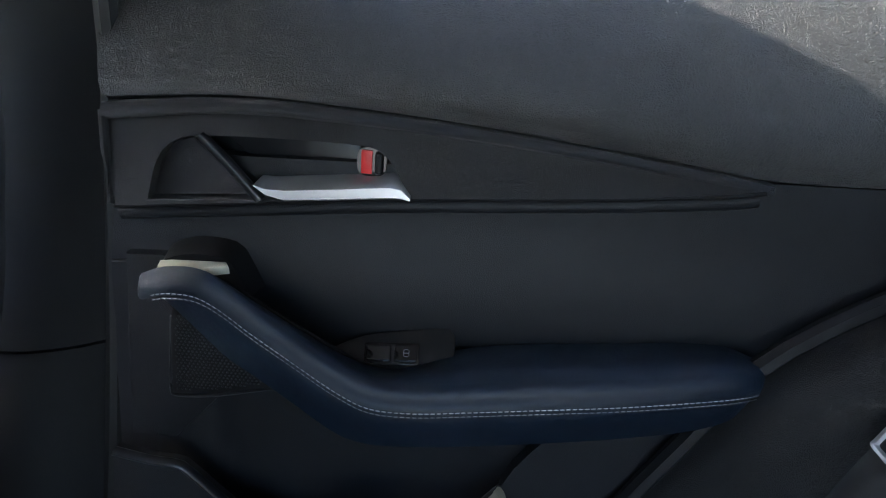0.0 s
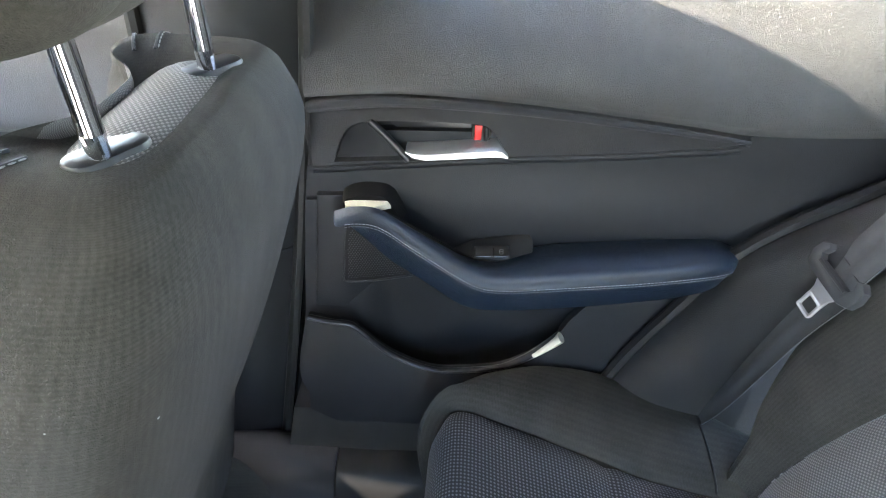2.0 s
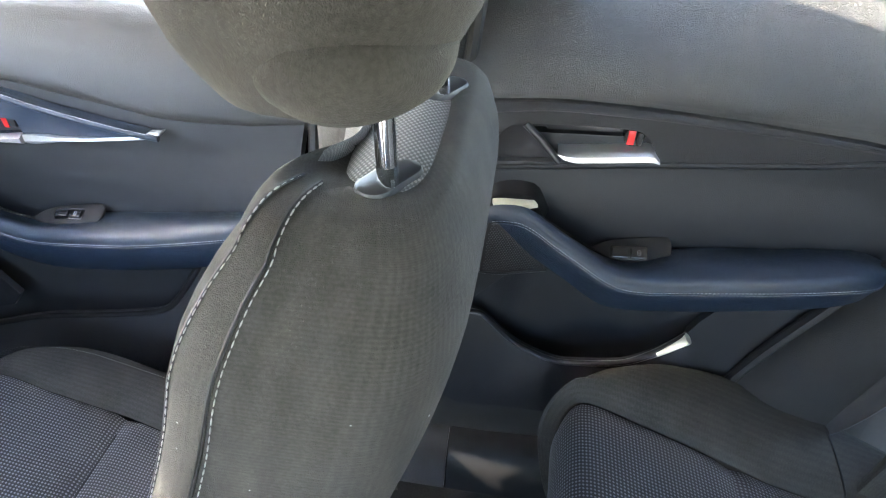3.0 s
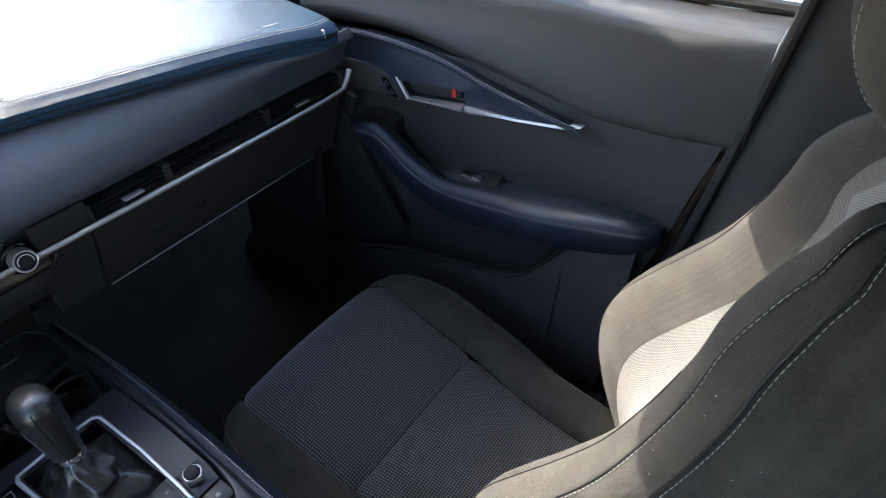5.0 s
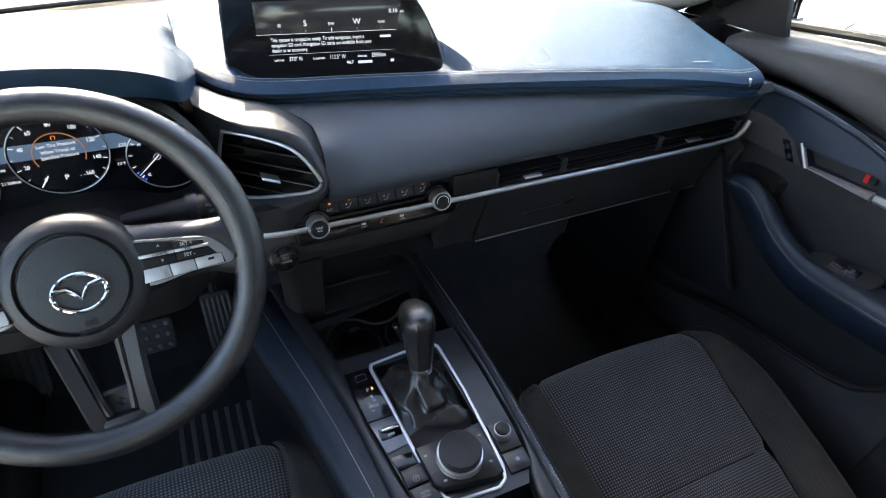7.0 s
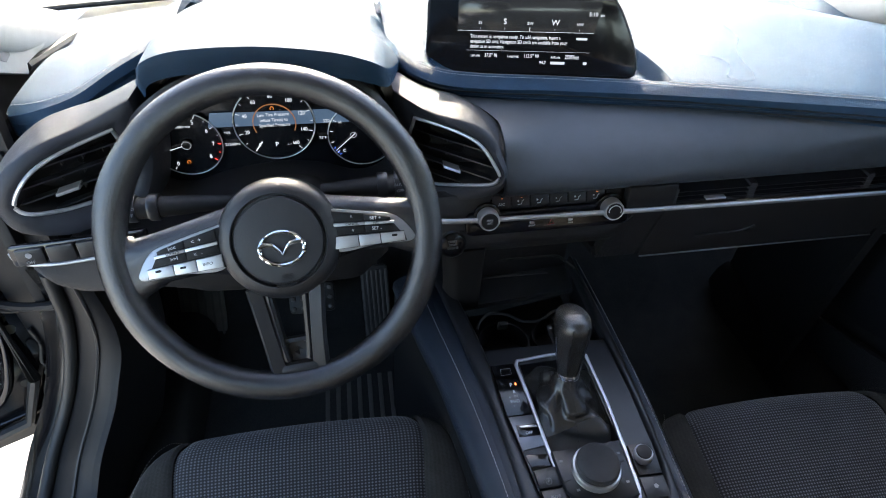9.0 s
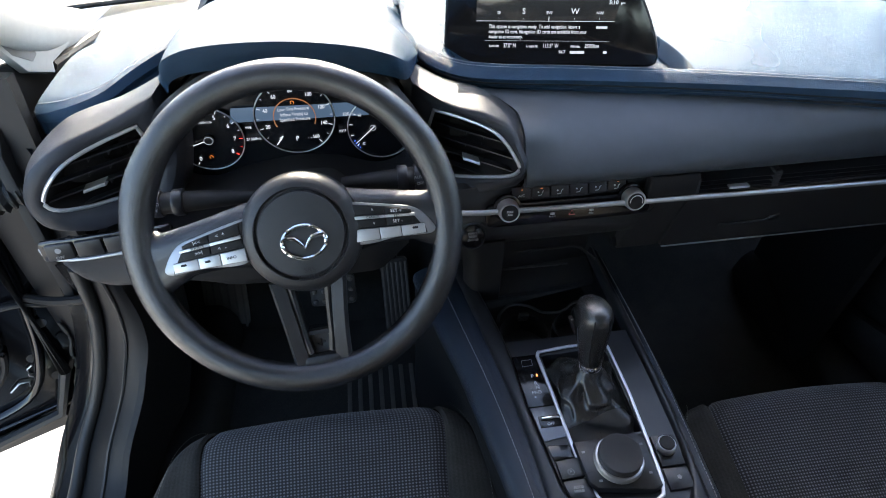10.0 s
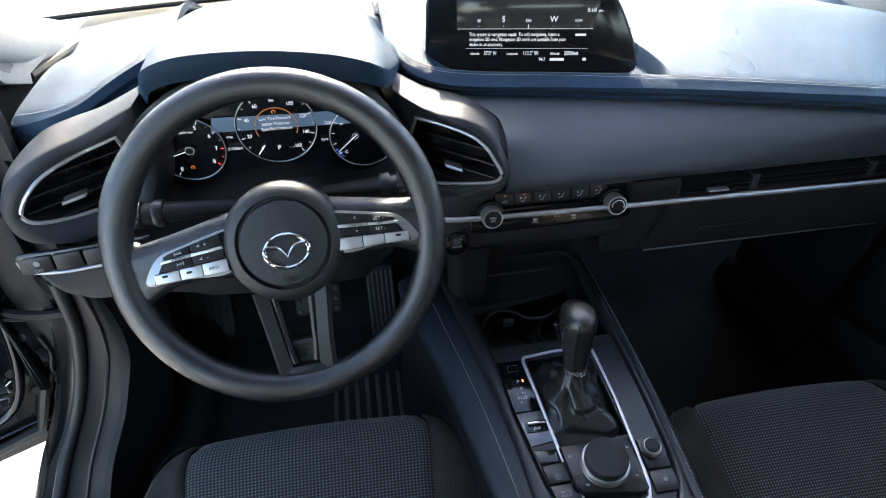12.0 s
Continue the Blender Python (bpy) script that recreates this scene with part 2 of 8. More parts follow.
def spline(pts, n):
    """n+1 points on a smooth curve through pts, evenly by length."""
    p = [Vector(q) for q in pts]
    p = [2 * p[0] - p[1]] + p + [2 * p[-1] - p[-2]]
    out = []
    for i in range(1, len(p) - 2):
        a, b, c, d = p[i - 1:i + 3]
        for k in range(24):
            t = k / 24
            out.append(0.5 * ((2 * b) + (c - a) * t + (2 * a - 5 * b + 4 * c - d) * t * t + (3 * b - a - 3 * c + d) * t ** 3))
    out.append(p[-2].copy())
    s = [0.0]
    for i in range(1, len(out)):
        s.append(s[-1] + (out[i] - out[i - 1]).length)
    res, j = [], 0
    for i in range(n + 1):
        want = s[-1] * i / n
        while j < len(s) - 2 and s[j + 1] < want:
            j += 1
        f = (want - s[j]) / max(1e-9, s[j + 1] - s[j])
        res.append(out[j].lerp(out[j + 1], min(1, max(0, f))))
    return res


def interp(pts, x):
    """Value at x on a smooth curve of (x, value) pairs."""
    pts = sorted(pts)
    if x <= pts[0][0]:
        return pts[0][1]
    if x >= pts[-1][0]:
        return pts[-1][1]
    for i in range(len(pts) - 1):
        if pts[i][0] <= x <= pts[i + 1][0]:
            (x0, a), (x1, b) = pts[i], pts[i + 1]
            m0 = (b - pts[i - 1][1]) / (x1 - pts[i - 1][0]) if i else (b - a) / (x1 - x0)
            m1 = (pts[i + 2][1] - a) / (pts[i + 2][0] - x0) if i + 2 < len(pts) else (b - a) / (x1 - x0)
            h, t = x1 - x0, (x - x0) / (x1 - x0)
            return (2 * t ** 3 - 3 * t * t + 1) * a + (t ** 3 - 2 * t * t + t) * h * m0 + (3 * t * t - 2 * t ** 3) * b + (t ** 3 - t * t) * h * m1


def skin(fn, nu, nv, wrap=False, thick=None, uv=None):
    """A sheet of nu x nv cells; fn(u, v) gives its points, u and v from 0 to 1. thick: a vector to the sheet's back."""
    bm = bmesh.new()
    lay = bm.loops.layers.uv.new("UVMap")
    rows = []
    for j in range(nv + 1):
        rows.append([bm.verts.new(fn(i / nu, j / nv)) for i in range(nu if wrap else nu + 1)])
    cols = nu if wrap else nu
    for j in range(nv):
        for i in range(cols):
            k = (i + 1) % nu if wrap else i + 1
            f = bm.faces.new((rows[j][i], rows[j][k], rows[j + 1][k], rows[j + 1][i]))
            for lp, (a, b) in zip(f.loops, ((i, j), (i + 1, j), (i + 1, j + 1), (i, j + 1))):
                lp[lay].uv = uv(a / nu, b / nv) if uv else (a / nu, b / nv)
    if thick is not None:
        t = Vector(thick)
        back = [[bm.verts.new(v.co + t) for v in r] for r in rows]
        for j in range(nv):
            for i in range(nu):
                bm.faces.new((back[j][i], back[j + 1][i], back[j + 1][i + 1], back[j][i + 1]))
        edge = [rows[0][i] for i in range(nu + 1)] + [rows[j][nu] for j in range(1, nv + 1)] + [rows[nv][i] for i in range(nu - 1, -1, -1)] + [rows[j][0] for j in range(nv - 1, 0, -1)]
        bedge = [back[0][i] for i in range(nu + 1)] + [back[j][nu] for j in range(1, nv + 1)] + [back[nv][i] for i in range(nu - 1, -1, -1)] + [back[j][0] for j in range(nv - 1, 0, -1)]
        for i in range(len(edge)):
            k = (i + 1) % len(edge)
            bm.faces.new((edge[i], bedge[i], bedge[k], edge[k]))
    return bm


def loft(loops, cap=True):
    """Closed loops of equal length joined into one body."""
    bm = bmesh.new()
    rows = [[bm.verts.new(p) for p in lp] for lp in loops]
    n = len(rows[0])
    for a, b in zip(rows, rows[1:]):
        for i in range(n):
            k = (i + 1) % n
            bm.faces.new((a[i], a[k], b[k], b[i]))
    if cap:
        bm.faces.new(rows[0][::-1])
        bm.faces.new(rows[-1])
    return bm


def tube(pts, r, n=8, closed=False, flat=1.0, up=(0, 0, 1)):
    """A round or flattened bar along pts. r: radius or a function of 0..1."""
    pts = [Vector(p) for p in pts]
    loops = []
    m = len(pts)
    for i, p in enumerate(pts):
        a, b = pts[(i - 1) % m if closed else max(0, i - 1)], pts[(i + 1) % m if closed else min(m - 1, i + 1)]
        t = (b - a).normalized()
        side = t.cross(Vector(up))
        side = side.normalized() if side.length > 1e-4 else t.cross(Vector((1, 0, 0))).normalized()
        nrm = side.cross(t).normalized()
        rad = r(i / (m - 1)) if callable(r) else r
        loops.append([p + side * math.cos(2 * math.pi * k / n) * rad + nrm * math.sin(2 * math.pi * k / n) * rad * flat for k in range(n)])
    if closed:
        loops.append(loops[0])
        bm = loft(loops, cap=False)
        bmesh.ops.remove_doubles(bm, verts=bm.verts, dist=1e-6)
        return bm
    return loft(loops)


def lathe(profile, M, n=32):
    """profile: (radius, height) pairs turned round the local z of M."""
    loops = [[M @ Vector((r * math.cos(2 * math.pi * k / n), r * math.sin(2 * math.pi * k / n), h)) for k in range(n)] for r, h in profile]
    return loft(loops)


def inset(loop, d):
    """A 2D closed loop moved inwards by d."""
    n, out = len(loop), []
    area = sum(loop[i][0] * loop[(i + 1) % n][1] - loop[(i + 1) % n][0] * loop[i][1] for i in range(n))
    s = 1 if area > 0 else -1
    for i in range(n):
        a, b, c = Vector(loop[i - 1][:2]), Vector(loop[i][:2]), Vector(loop[(i + 1) % n][:2])
        e1, e2 = (b - a).normalized(), (c - b).normalized()
        n1, n2 = Vector((-e1.y, e1.x)) * s, Vector((-e2.y, e2.x)) * s
        k = n1 + n2
        k = k / max(0.35, k.length_squared / 2) if k.length > 1e-6 else n1
        out.append(b + k * d)
    return out


def slab(outline, M, depth, bevel=0.002, bowl=0.0):
    """A plate: the 2D outline in the local xy of M, from z 0 up to depth, with a rounded front edge. bowl: how far its middle sinks."""
    o = [Vector(p[:2]) for p in outline]
    rings = [(o, 0), (o, depth - bevel), (inset(o, bevel * 0.3), depth - bevel * 0.3), (inset(o, bevel), depth)]
    if bowl:
        rings += [(inset(o, bevel + abs(bowl) * 0.25), depth - bowl * 0.7), (inset(o, bevel + abs(bowl) * 0.8), depth - bowl)]
    return loft([[M @ Vector((p.x, p.y, h)) for p in ring] for ring, h in rings])


def rounded(w, h, r, n=5, cx=0.0, cy=0.0):
    out = []
    for sx, sy, a0 in ((1, 1, 0), (-1, 1, 90), (-1, -1, 180), (1, -1, 270)):
        for k in range(n + 1):
            a = radians(a0 + 90 * k / n)
            out.append((cx + sx * (w / 2 - r) + r * math.cos(a), cy + sy * (h / 2 - r) + r * math.sin(a)))
    return out


def block(M, sx, sy, sz, r=0.003):
    """A box with rounded edges, standing on the local z 0 of M."""
    r = min(r, sx * 0.45, sy * 0.45, sz * 0.45)
    o = rounded(sx, sy, r, 3)
    i1 = rounded(sx - 2 * r * 0.3, sy - 2 * r * 0.3, r * 0.8, 3)
    i2 = rounded(sx - 2 * r, sy - 2 * r, max(r * 0.3, 1e-4), 3)
    rings = [(i2, 0), (i1, r * 0.3), (o, r), (o, sz - r), (i1, sz - r * 0.3), (i2, sz)]
    return loft([[M @ Vector((x, y, h)) for x, y in ring] for ring, h in rings])


def stitches(pts, length, gap, r, off=(0, 0, 0)):
    """Thread showing as short dashes along a line."""
    pts = [Vector(p) + Vector(off) for p in pts]
    total = sum((b - a).length for a, b in zip(pts, pts[1:]))
    n = max(2, int(total / (length + gap)))
    fine = spline(pts, n * 4)
    bm = bmesh.new()
    for k in range(n):
        a, b = fine[4 * k], fine[4 * k + max(1, round(4 * length / (length + gap)))]
        t = (b - a).normalized()
        s = t.orthogonal().normalized()
        w = t.cross(s)
        ends = []
        for q, f in ((a, 0.5), (a.lerp(b, 0.3), 1.0), (a.lerp(b, 0.7), 1.0), (b, 0.5)):
            ends.append([bm.verts.new(q + (s * math.cos(x) + w * math.sin(x)) * r * f) for x in (0, 1.57, 3.14, 4.71)])
        for e0, e1 in zip(ends, ends[1:]):
            for i in range(4):
                bm.faces.new((e0[i], e0[(i + 1) % 4], e1[(i + 1) % 4], e1[i]))
    return bm


def axes(o, x, y):
    """A pose at o whose local x and y run along the given ways."""
    x = Vector(x).normalized()
    z = x.cross(Vector(y)).normalized()
    y = z.cross(x)
    m = Matrix((x, y, z)).transposed().to_4x4()
    m.translation = o
    return m


def words(text, size, M, material, parent, name="lettering", align="CENTER", depth=0.0003, squeeze=1.0):
    """Writing in the local xy of M, standing a hair above its plane."""
    cu = bpy.data.curves.new(name, "FONT")
    cu.body, cu.size, cu.align_x, cu.align_y, cu.extrude, cu.resolution_u = text, size, align, "CENTER", depth, 3
    tmp = bpy.data.objects.new("tmp", cu)
    me = bpy.data.meshes.new_from_object(tmp)
    bpy.data.objects.remove(tmp)
    up, q = Vector((0, 0, 0)), parent
    while q:
        up += q.location
        q = q.parent
    me.transform(Matrix.Translation(-up) @ M @ Matrix.Diagonal((squeeze, 1, 1, 1)))
    me.materials.clear()
    me.materials.append(material)
    ob = new(name, me)
    ob.parent = parent
    return ob

# ---- setting ----
def flat_sheet(name, pts, th, material, label, kind="structure", cat=""):
    """A slab on four or more corners, th thick along its own normal."""
    p = [Vector(q) for q in pts]
    nrm = (p[1] - p[0]).cross(p[2] - p[0]).normalized() * th
    bm = loft([p, [q + nrm for q in p]])
    return tagged(part(name, bm, material, None), label, cat, kind=kind)


bm = bmesh.new()
v = [bm.verts.new(p) for p in ((-400, -400, 0), (400, -400, 0), (400, 400, 0), (-400, 400, 0))]
bm.faces.new(v)
tagged(part("ground", bm, CONCRETE, None), "pale sunlit concrete yard around the parked car", "ground", kind="structure")


def floor_point(u, v):
    x, y = -0.74 + 1.48 * u, -0.75 + 2.0 * v
    z = 0.33 + 0.10 * math.exp(-(x / 0.13) ** 4) + 0.34 * max(0, (y - 0.92) / 0.33) ** 1.3 + 0.02 * max(0, abs(x) - 0.62) / 0.1
    return x, y, z


tagged(part("floor", skin(floor_point, 40, 30, thick=(0, 0, -0.03)), CARPET, None), "black carpeted car floor with raised centre tunnel", "floor", kind="structure")


def roof_point(u, v):
    s = 2 * u - 1
    y = 0.49 - 0.06 * s * s - (2.12 - 0.06 * s * s) * v
    x = s * (0.66 + 0.03 * min(1, max(0, (y + 0.15) / 0.2)))
    return x, y, 1.505 - 0.075 * abs(s) ** 2.6 - 0.05 * max(0, y / 0.49) ** 2 - 0.10 * max(0, (-y - 1.0) / 0.6) ** 2


tagged(part("ceiling", skin(roof_point, 24, 24, thick=(0, 0, 0.03)), LINER, None), "light grey cloth headliner of the car roof", "ceiling", kind="structure")
tagged(part("roof", skin(lambda u, v: Vector(roof_point(u, v)) + Vector((0, 0, 0.034)), 24, 24, thick=(0, 0, 0.012)), PAINT, None), "black painted steel car roof above the headliner", "car roof", kind="structure")
flat_sheet("wall_back", [(-0.72, -1.62, 0.2), (0.72, -1.62, 0.2), (0.72, -1.62, 1.05), (-0.72, -1.62, 1.05)], 0.05, PLASTIC, "dark plastic tailgate lining behind the rear seat", cat="wall")
flat_sheet("wall_left", [(-0.74, -1.62, 0.2), (-0.74, -0.95, 0.2), (-0.74, -0.95, 1.08), (-0.74, -1.62, 1.10)], -0.05, PLASTIC, "dark plastic lining along the car's rear side", cat="wall")
flat_sheet("wall_right", [(0.805, -1.62, 0.2), (0.805, 1.05, 0.2), (0.805, 1.05, 0.96), (0.805, 0.30, 1.00), (0.805, -1.62, 1.06)], 0.03, PLASTIC, "dark plastic lining behind the rear door", cat="wall")
flat_sheet("bulkhead", [(-0.76, 1.28, 0.2), (0.76, 1.28, 0.2), (0.76, 1.28, 1.02), (-0.76, 1.28, 1.02)], -0.04, SHADEPL, "black plastic bulkhead under the windscreen", cat="wall")


def pillar(name, line, w, material, label, flat=0.5):
    p = thing(name, label, "car pillar", kind="structure")
    part("cover", tube(spline(line, 14), w, 14, flat=flat, up=(1, 0, 0)), material, p)
    return p


pillar("pillar_front_right", [(0.62, 0.30, 1.41), (0.67, 0.55, 1.29), (0.715, 0.86, 1.10), (0.73, 1.05, 1.03)], 0.056, PILLAR, "beige grey windscreen pillar above the passenger dashboard", 0.95)
# Unseen rail, placed to keep the sun off the rear bench.
pillar("sun_block_rail_right", [(0.705, 0.80, 1.14), (0.668, 0.52, 1.305), (0.675, 0.34, 1.365), (0.690, 0.12, 1.388), (0.685, -0.12, 1.40)], 0.036, PILLAR, "unseen beige grey rail over the passenger door that blocks sun", 0.8)
# Unseen strips added to stop sun leaking past the roof edge.
for side in (1, -1):
    edge = spline([(0.705, 0.92, 1.075), (0.668, 0.52, 1.325), (0.655, 0.30, 1.400), (0.650, 0.0, 1.428), (0.650, -0.60, 1.432), (0.650, -1.20, 1.395), (0.650, -1.60, 1.33)], 40)
    tagged(part("roof_side_blocker_right" if side > 0 else "roof_side_blocker_left", skin(lambda u, v: (side * (edge[round(v * 40)].x + (0.014 + 0.045 * min(1, max(0, (edge[round(v * 40)].y - 0.30) / 0.15))) * u), edge[round(v * 40)].y, edge[round(v * 40)].z - 0.012 * u - 0.03 * u * u), 6, 40, thick=(0, 0, 0.02)), PAINT, None), "unseen black roof side strip added to block stray sun", "car roof", kind="structure")
apl = pillar("pillar_front_left", [(-0.62, 0.30, 1.41), (-0.66, 0.52, 1.30), (-0.70, 0.80, 1.14), (-0.73, 1.05, 1.04)], 0.035, PILLAR, "beige grey windscreen pillar with a speaker foot at the driver side")
SIDE_IN = Matrix(((0, 0, 1, 0), (1, 0, 0, 0), (0, 1, 0, 0), (0, 0, 0, 1)))      # local x, y, z -> world y, z, x
foot = slab([(0.775, 1.083), (0.842, 1.053), (0.848, 1.066), (0.920, 1.066), (0.910, 1.105), (0.885, 1.140), (0.80, 1.215), (0.60, 1.335), (0.56, 1.310), (0.69, 1.20), (0.735, 1.130)], Matrix.Translation((-0.712, 0, 0)) @ SIDE_IN, 0.012, 0.004)
ft = part("pillar_foot", foot, PILLAR, apl)
part("speaker_slot", slab([(0.722, 1.160), (0.740, 1.168), (0.806, 1.112), (0.812, 1.094), (0.795, 1.090), (0.755, 1.115)], Matrix.Translation((-0.7005, 0, 0)) @ SIDE_IN, 0.0012, 0.0005), mat("grey_speaker_mesh", (0.22, 0.21, 0.20), 0.8), ft, "grey speaker slot")
part("glass_seal", tube([(-0.706, 0.849, 1.062), (-0.706, 1.00, 1.042), (-0.704, 1.28, 1.004)], 0.008, 8), RUBBER, apl)
# middle pillars with their cover, seal and lower foot
for side in (1, -1):
    pl = thing("pillar_middle_right" if side > 0 else "pillar_middle_left", "dark grey plastic door pillar between front and rear doors", "car pillar", kind="structure")

    def post(u, v, s=side):
        z = 0.36 + 1.06 * v
        ya, yb = interp([(0.36, -0.12), (0.7, -0.175), (1.1, -0.235), (1.42, -0.27)], z), interp([(0.36, 0.06), (0.6, 0.01), (0.97, -0.055), (1.42, -0.12)], z)
        bow = interp([(0.36, 0.020), (0.6, 0.034), (1.0, 0.030), (1.42, 0.018)], z) * (1 - (2 * u - 1) ** 2)
        return s * (interp([(0.36, 0.715), (1.0, 0.705), (1.42, 0.63)], z) - bow), ya + (yb - ya) * u, z
    part("upper_cover", skin(lambda u, v: post(u, 0.43 + 0.57 * v), 10, 14, thick=(side * 0.03, 0, 0)), PILLARBLACK, pl)
    part("lower_cover", skin(lambda u, v: Vector(post(u, 0.425 * v)) + Vector((side * 0.004, 0, 0)), 10, 10, thick=(side * 0.03, 0, 0)), PILLARBLACK, pl)
    part("door_seal", tube([Vector(post(0, k / 12)) + Vector((-side * 0.002, -0.006, 0)) for k in range(13)], 0.008, 8), RUBBER, pl)
    part("front_seal", tube([Vector(post(1, k / 12)) + Vector((-side * 0.002, 0.006, 0)) for k in range(13)], 0.008, 8), RUBBER, pl)
    # sills
    sill = thing("sill_right" if side > 0 else "sill_left", "black plastic door sill trim along the car floor", "door sill", kind="structure")
    for a, b, nm in ((-0.72, -0.235, "rear_scuff_plate"), (-0.232, 0.02, "joint_cover"), (0.023, 0.98, "front_scuff_plate")):
        prof = [(0.60, 0.335), (0.62, 0.40), (0.64, 0.425), (0.69, 0.43), (0.72, 0.40), (0.735, 0.34)]
        ln = spline([(x, z, 0) for x, z in prof], 10)
        part(nm, skin(lambda u, v: (side * (ln[round(u * 10)].x), a + (b - a) * v, ln[round(u * 10)].y), 10, 12, thick=(side * 0.01, 0, -0.01)), SHADEPL if nm != "joint_cover" else PLASTIC, sill)
# windscreen and side glass
wg = tagged(part("windscreen", skin(lambda u, v: (-0.60 - 0.12 * v + (1.20 + 0.24 * v) * u, 0.33 + 0.84 * v + (0.16 - 0.10 * v) * (1 - (2 * u - 1) ** 2), 1.445 - 0.375 * v), 10, 8, thick=(0, 0.003, 0.004)), GLASS, None), "clear curved windscreen glass", "windscreen", kind="structure")
wg.visible_shadow = False

bn = thing("bonnet", "black painted car bonnet in front of the windscreen", "car bonnet", kind="structure", at=(0, 1.6, 1.0))
part("panel", skin(lambda u, v: (-0.80 + 1.6 * u, 1.09 + 1.15 * v, 1.035 - 0.02 * (2 * u - 1) ** 2 - 0.10 * v * v), 16, 12, thick=(0, 0, -0.05)), PAINT, bn)

# cowl below the windscreen, driver side
cw = thing("cowl", "dark plastic scuttle panel below the windscreen with rubber edge", "car trim", kind="structure", at=(-0.6, 1.2, 1.04))
cl_ = spline([(-0.815, 1.06, 1.070), (-0.72, 1.135, 1.056), (-0.573, 1.20, 1.045), (-0.35, 1.245, 1.040), (0.0, 1.26, 1.040)], 24)
part("panel", skin(lambda u, v: cl_[round(u * 24)] + Vector((-0.02 * v, 0.075 * v, 0.004 * v)), 24, 4, thick=(0, 0, -0.004)), PLASTIC, cw)
part("edge", tube([p + Vector((0, -0.002, 0.002)) for p in cl_], 0.0055, 8), RUBBER, cw)

# ---- doors ----
def plate_with_hole(outer, hole, x_of, front, wall, back):
    """A panel in the (y, z) plane facing -x, with a hole through it. front, wall, back: x offsets of the face, the outer walls and the hole's walls."""
    bm = bmesh.new()
    edges, loops = [], []
    for lp in (outer, hole):
        vs = [bm.verts.new((x_of(y, z) + front, y, z)) for y, z in lp]
        loops.append(vs)
        edges += [bm.edges.new((vs[i], vs[(i + 1) % len(vs)])) for i in range(len(vs))]
    bmesh.ops.triangle_fill(bm, use_beauty=True, use_dissolve=False, edges=edges)
    for vs, d in zip(loops, (wall, back)):
        far = [bm.verts.new((v.co.x + d, v.co.y, v.co.z)) for v in vs]
        for i in range(len(vs)):
            k = (i + 1) % len(vs)
            bm.faces.new((vs[i], vs[k], far[k], far[i]))
    return bm


def yz(pts, n):
    return [(p.x, p.y) for p in spline([(a, b, 0) for a, b in pts], n)]


FACE = Matrix(((0, 0, -1, 0), (1, 0, 0, 0), (0, 1, 0, 0), (0, 0, 0, 1)))      # local x, y, z -> world y, z, -x


def facing(x):
    m = FACE.copy()
    m.translation = (x, 0, 0)
    return m


def belt_trim(door, low, rise, prof, material, n=48, name="upper_trim"):
    """The padded upper trim: low is its lower edge (y, z); prof gives (x, share of the rise) from the lower edge to the window ledge."""
    base = spline([(a, b, 0) for a, b in low], n)
    line = spline([(a, b, 0) for a, b in prof], 18)

    def fn(u, v):
        p, q = base[round(u * n)], line[round(v * 18)]
        return q.x, p.x, p.y + q.y * rise(p.x)
    return part(name, skin(fn, n, 18, thick=(0.012, 0, -0.004)), material, door)


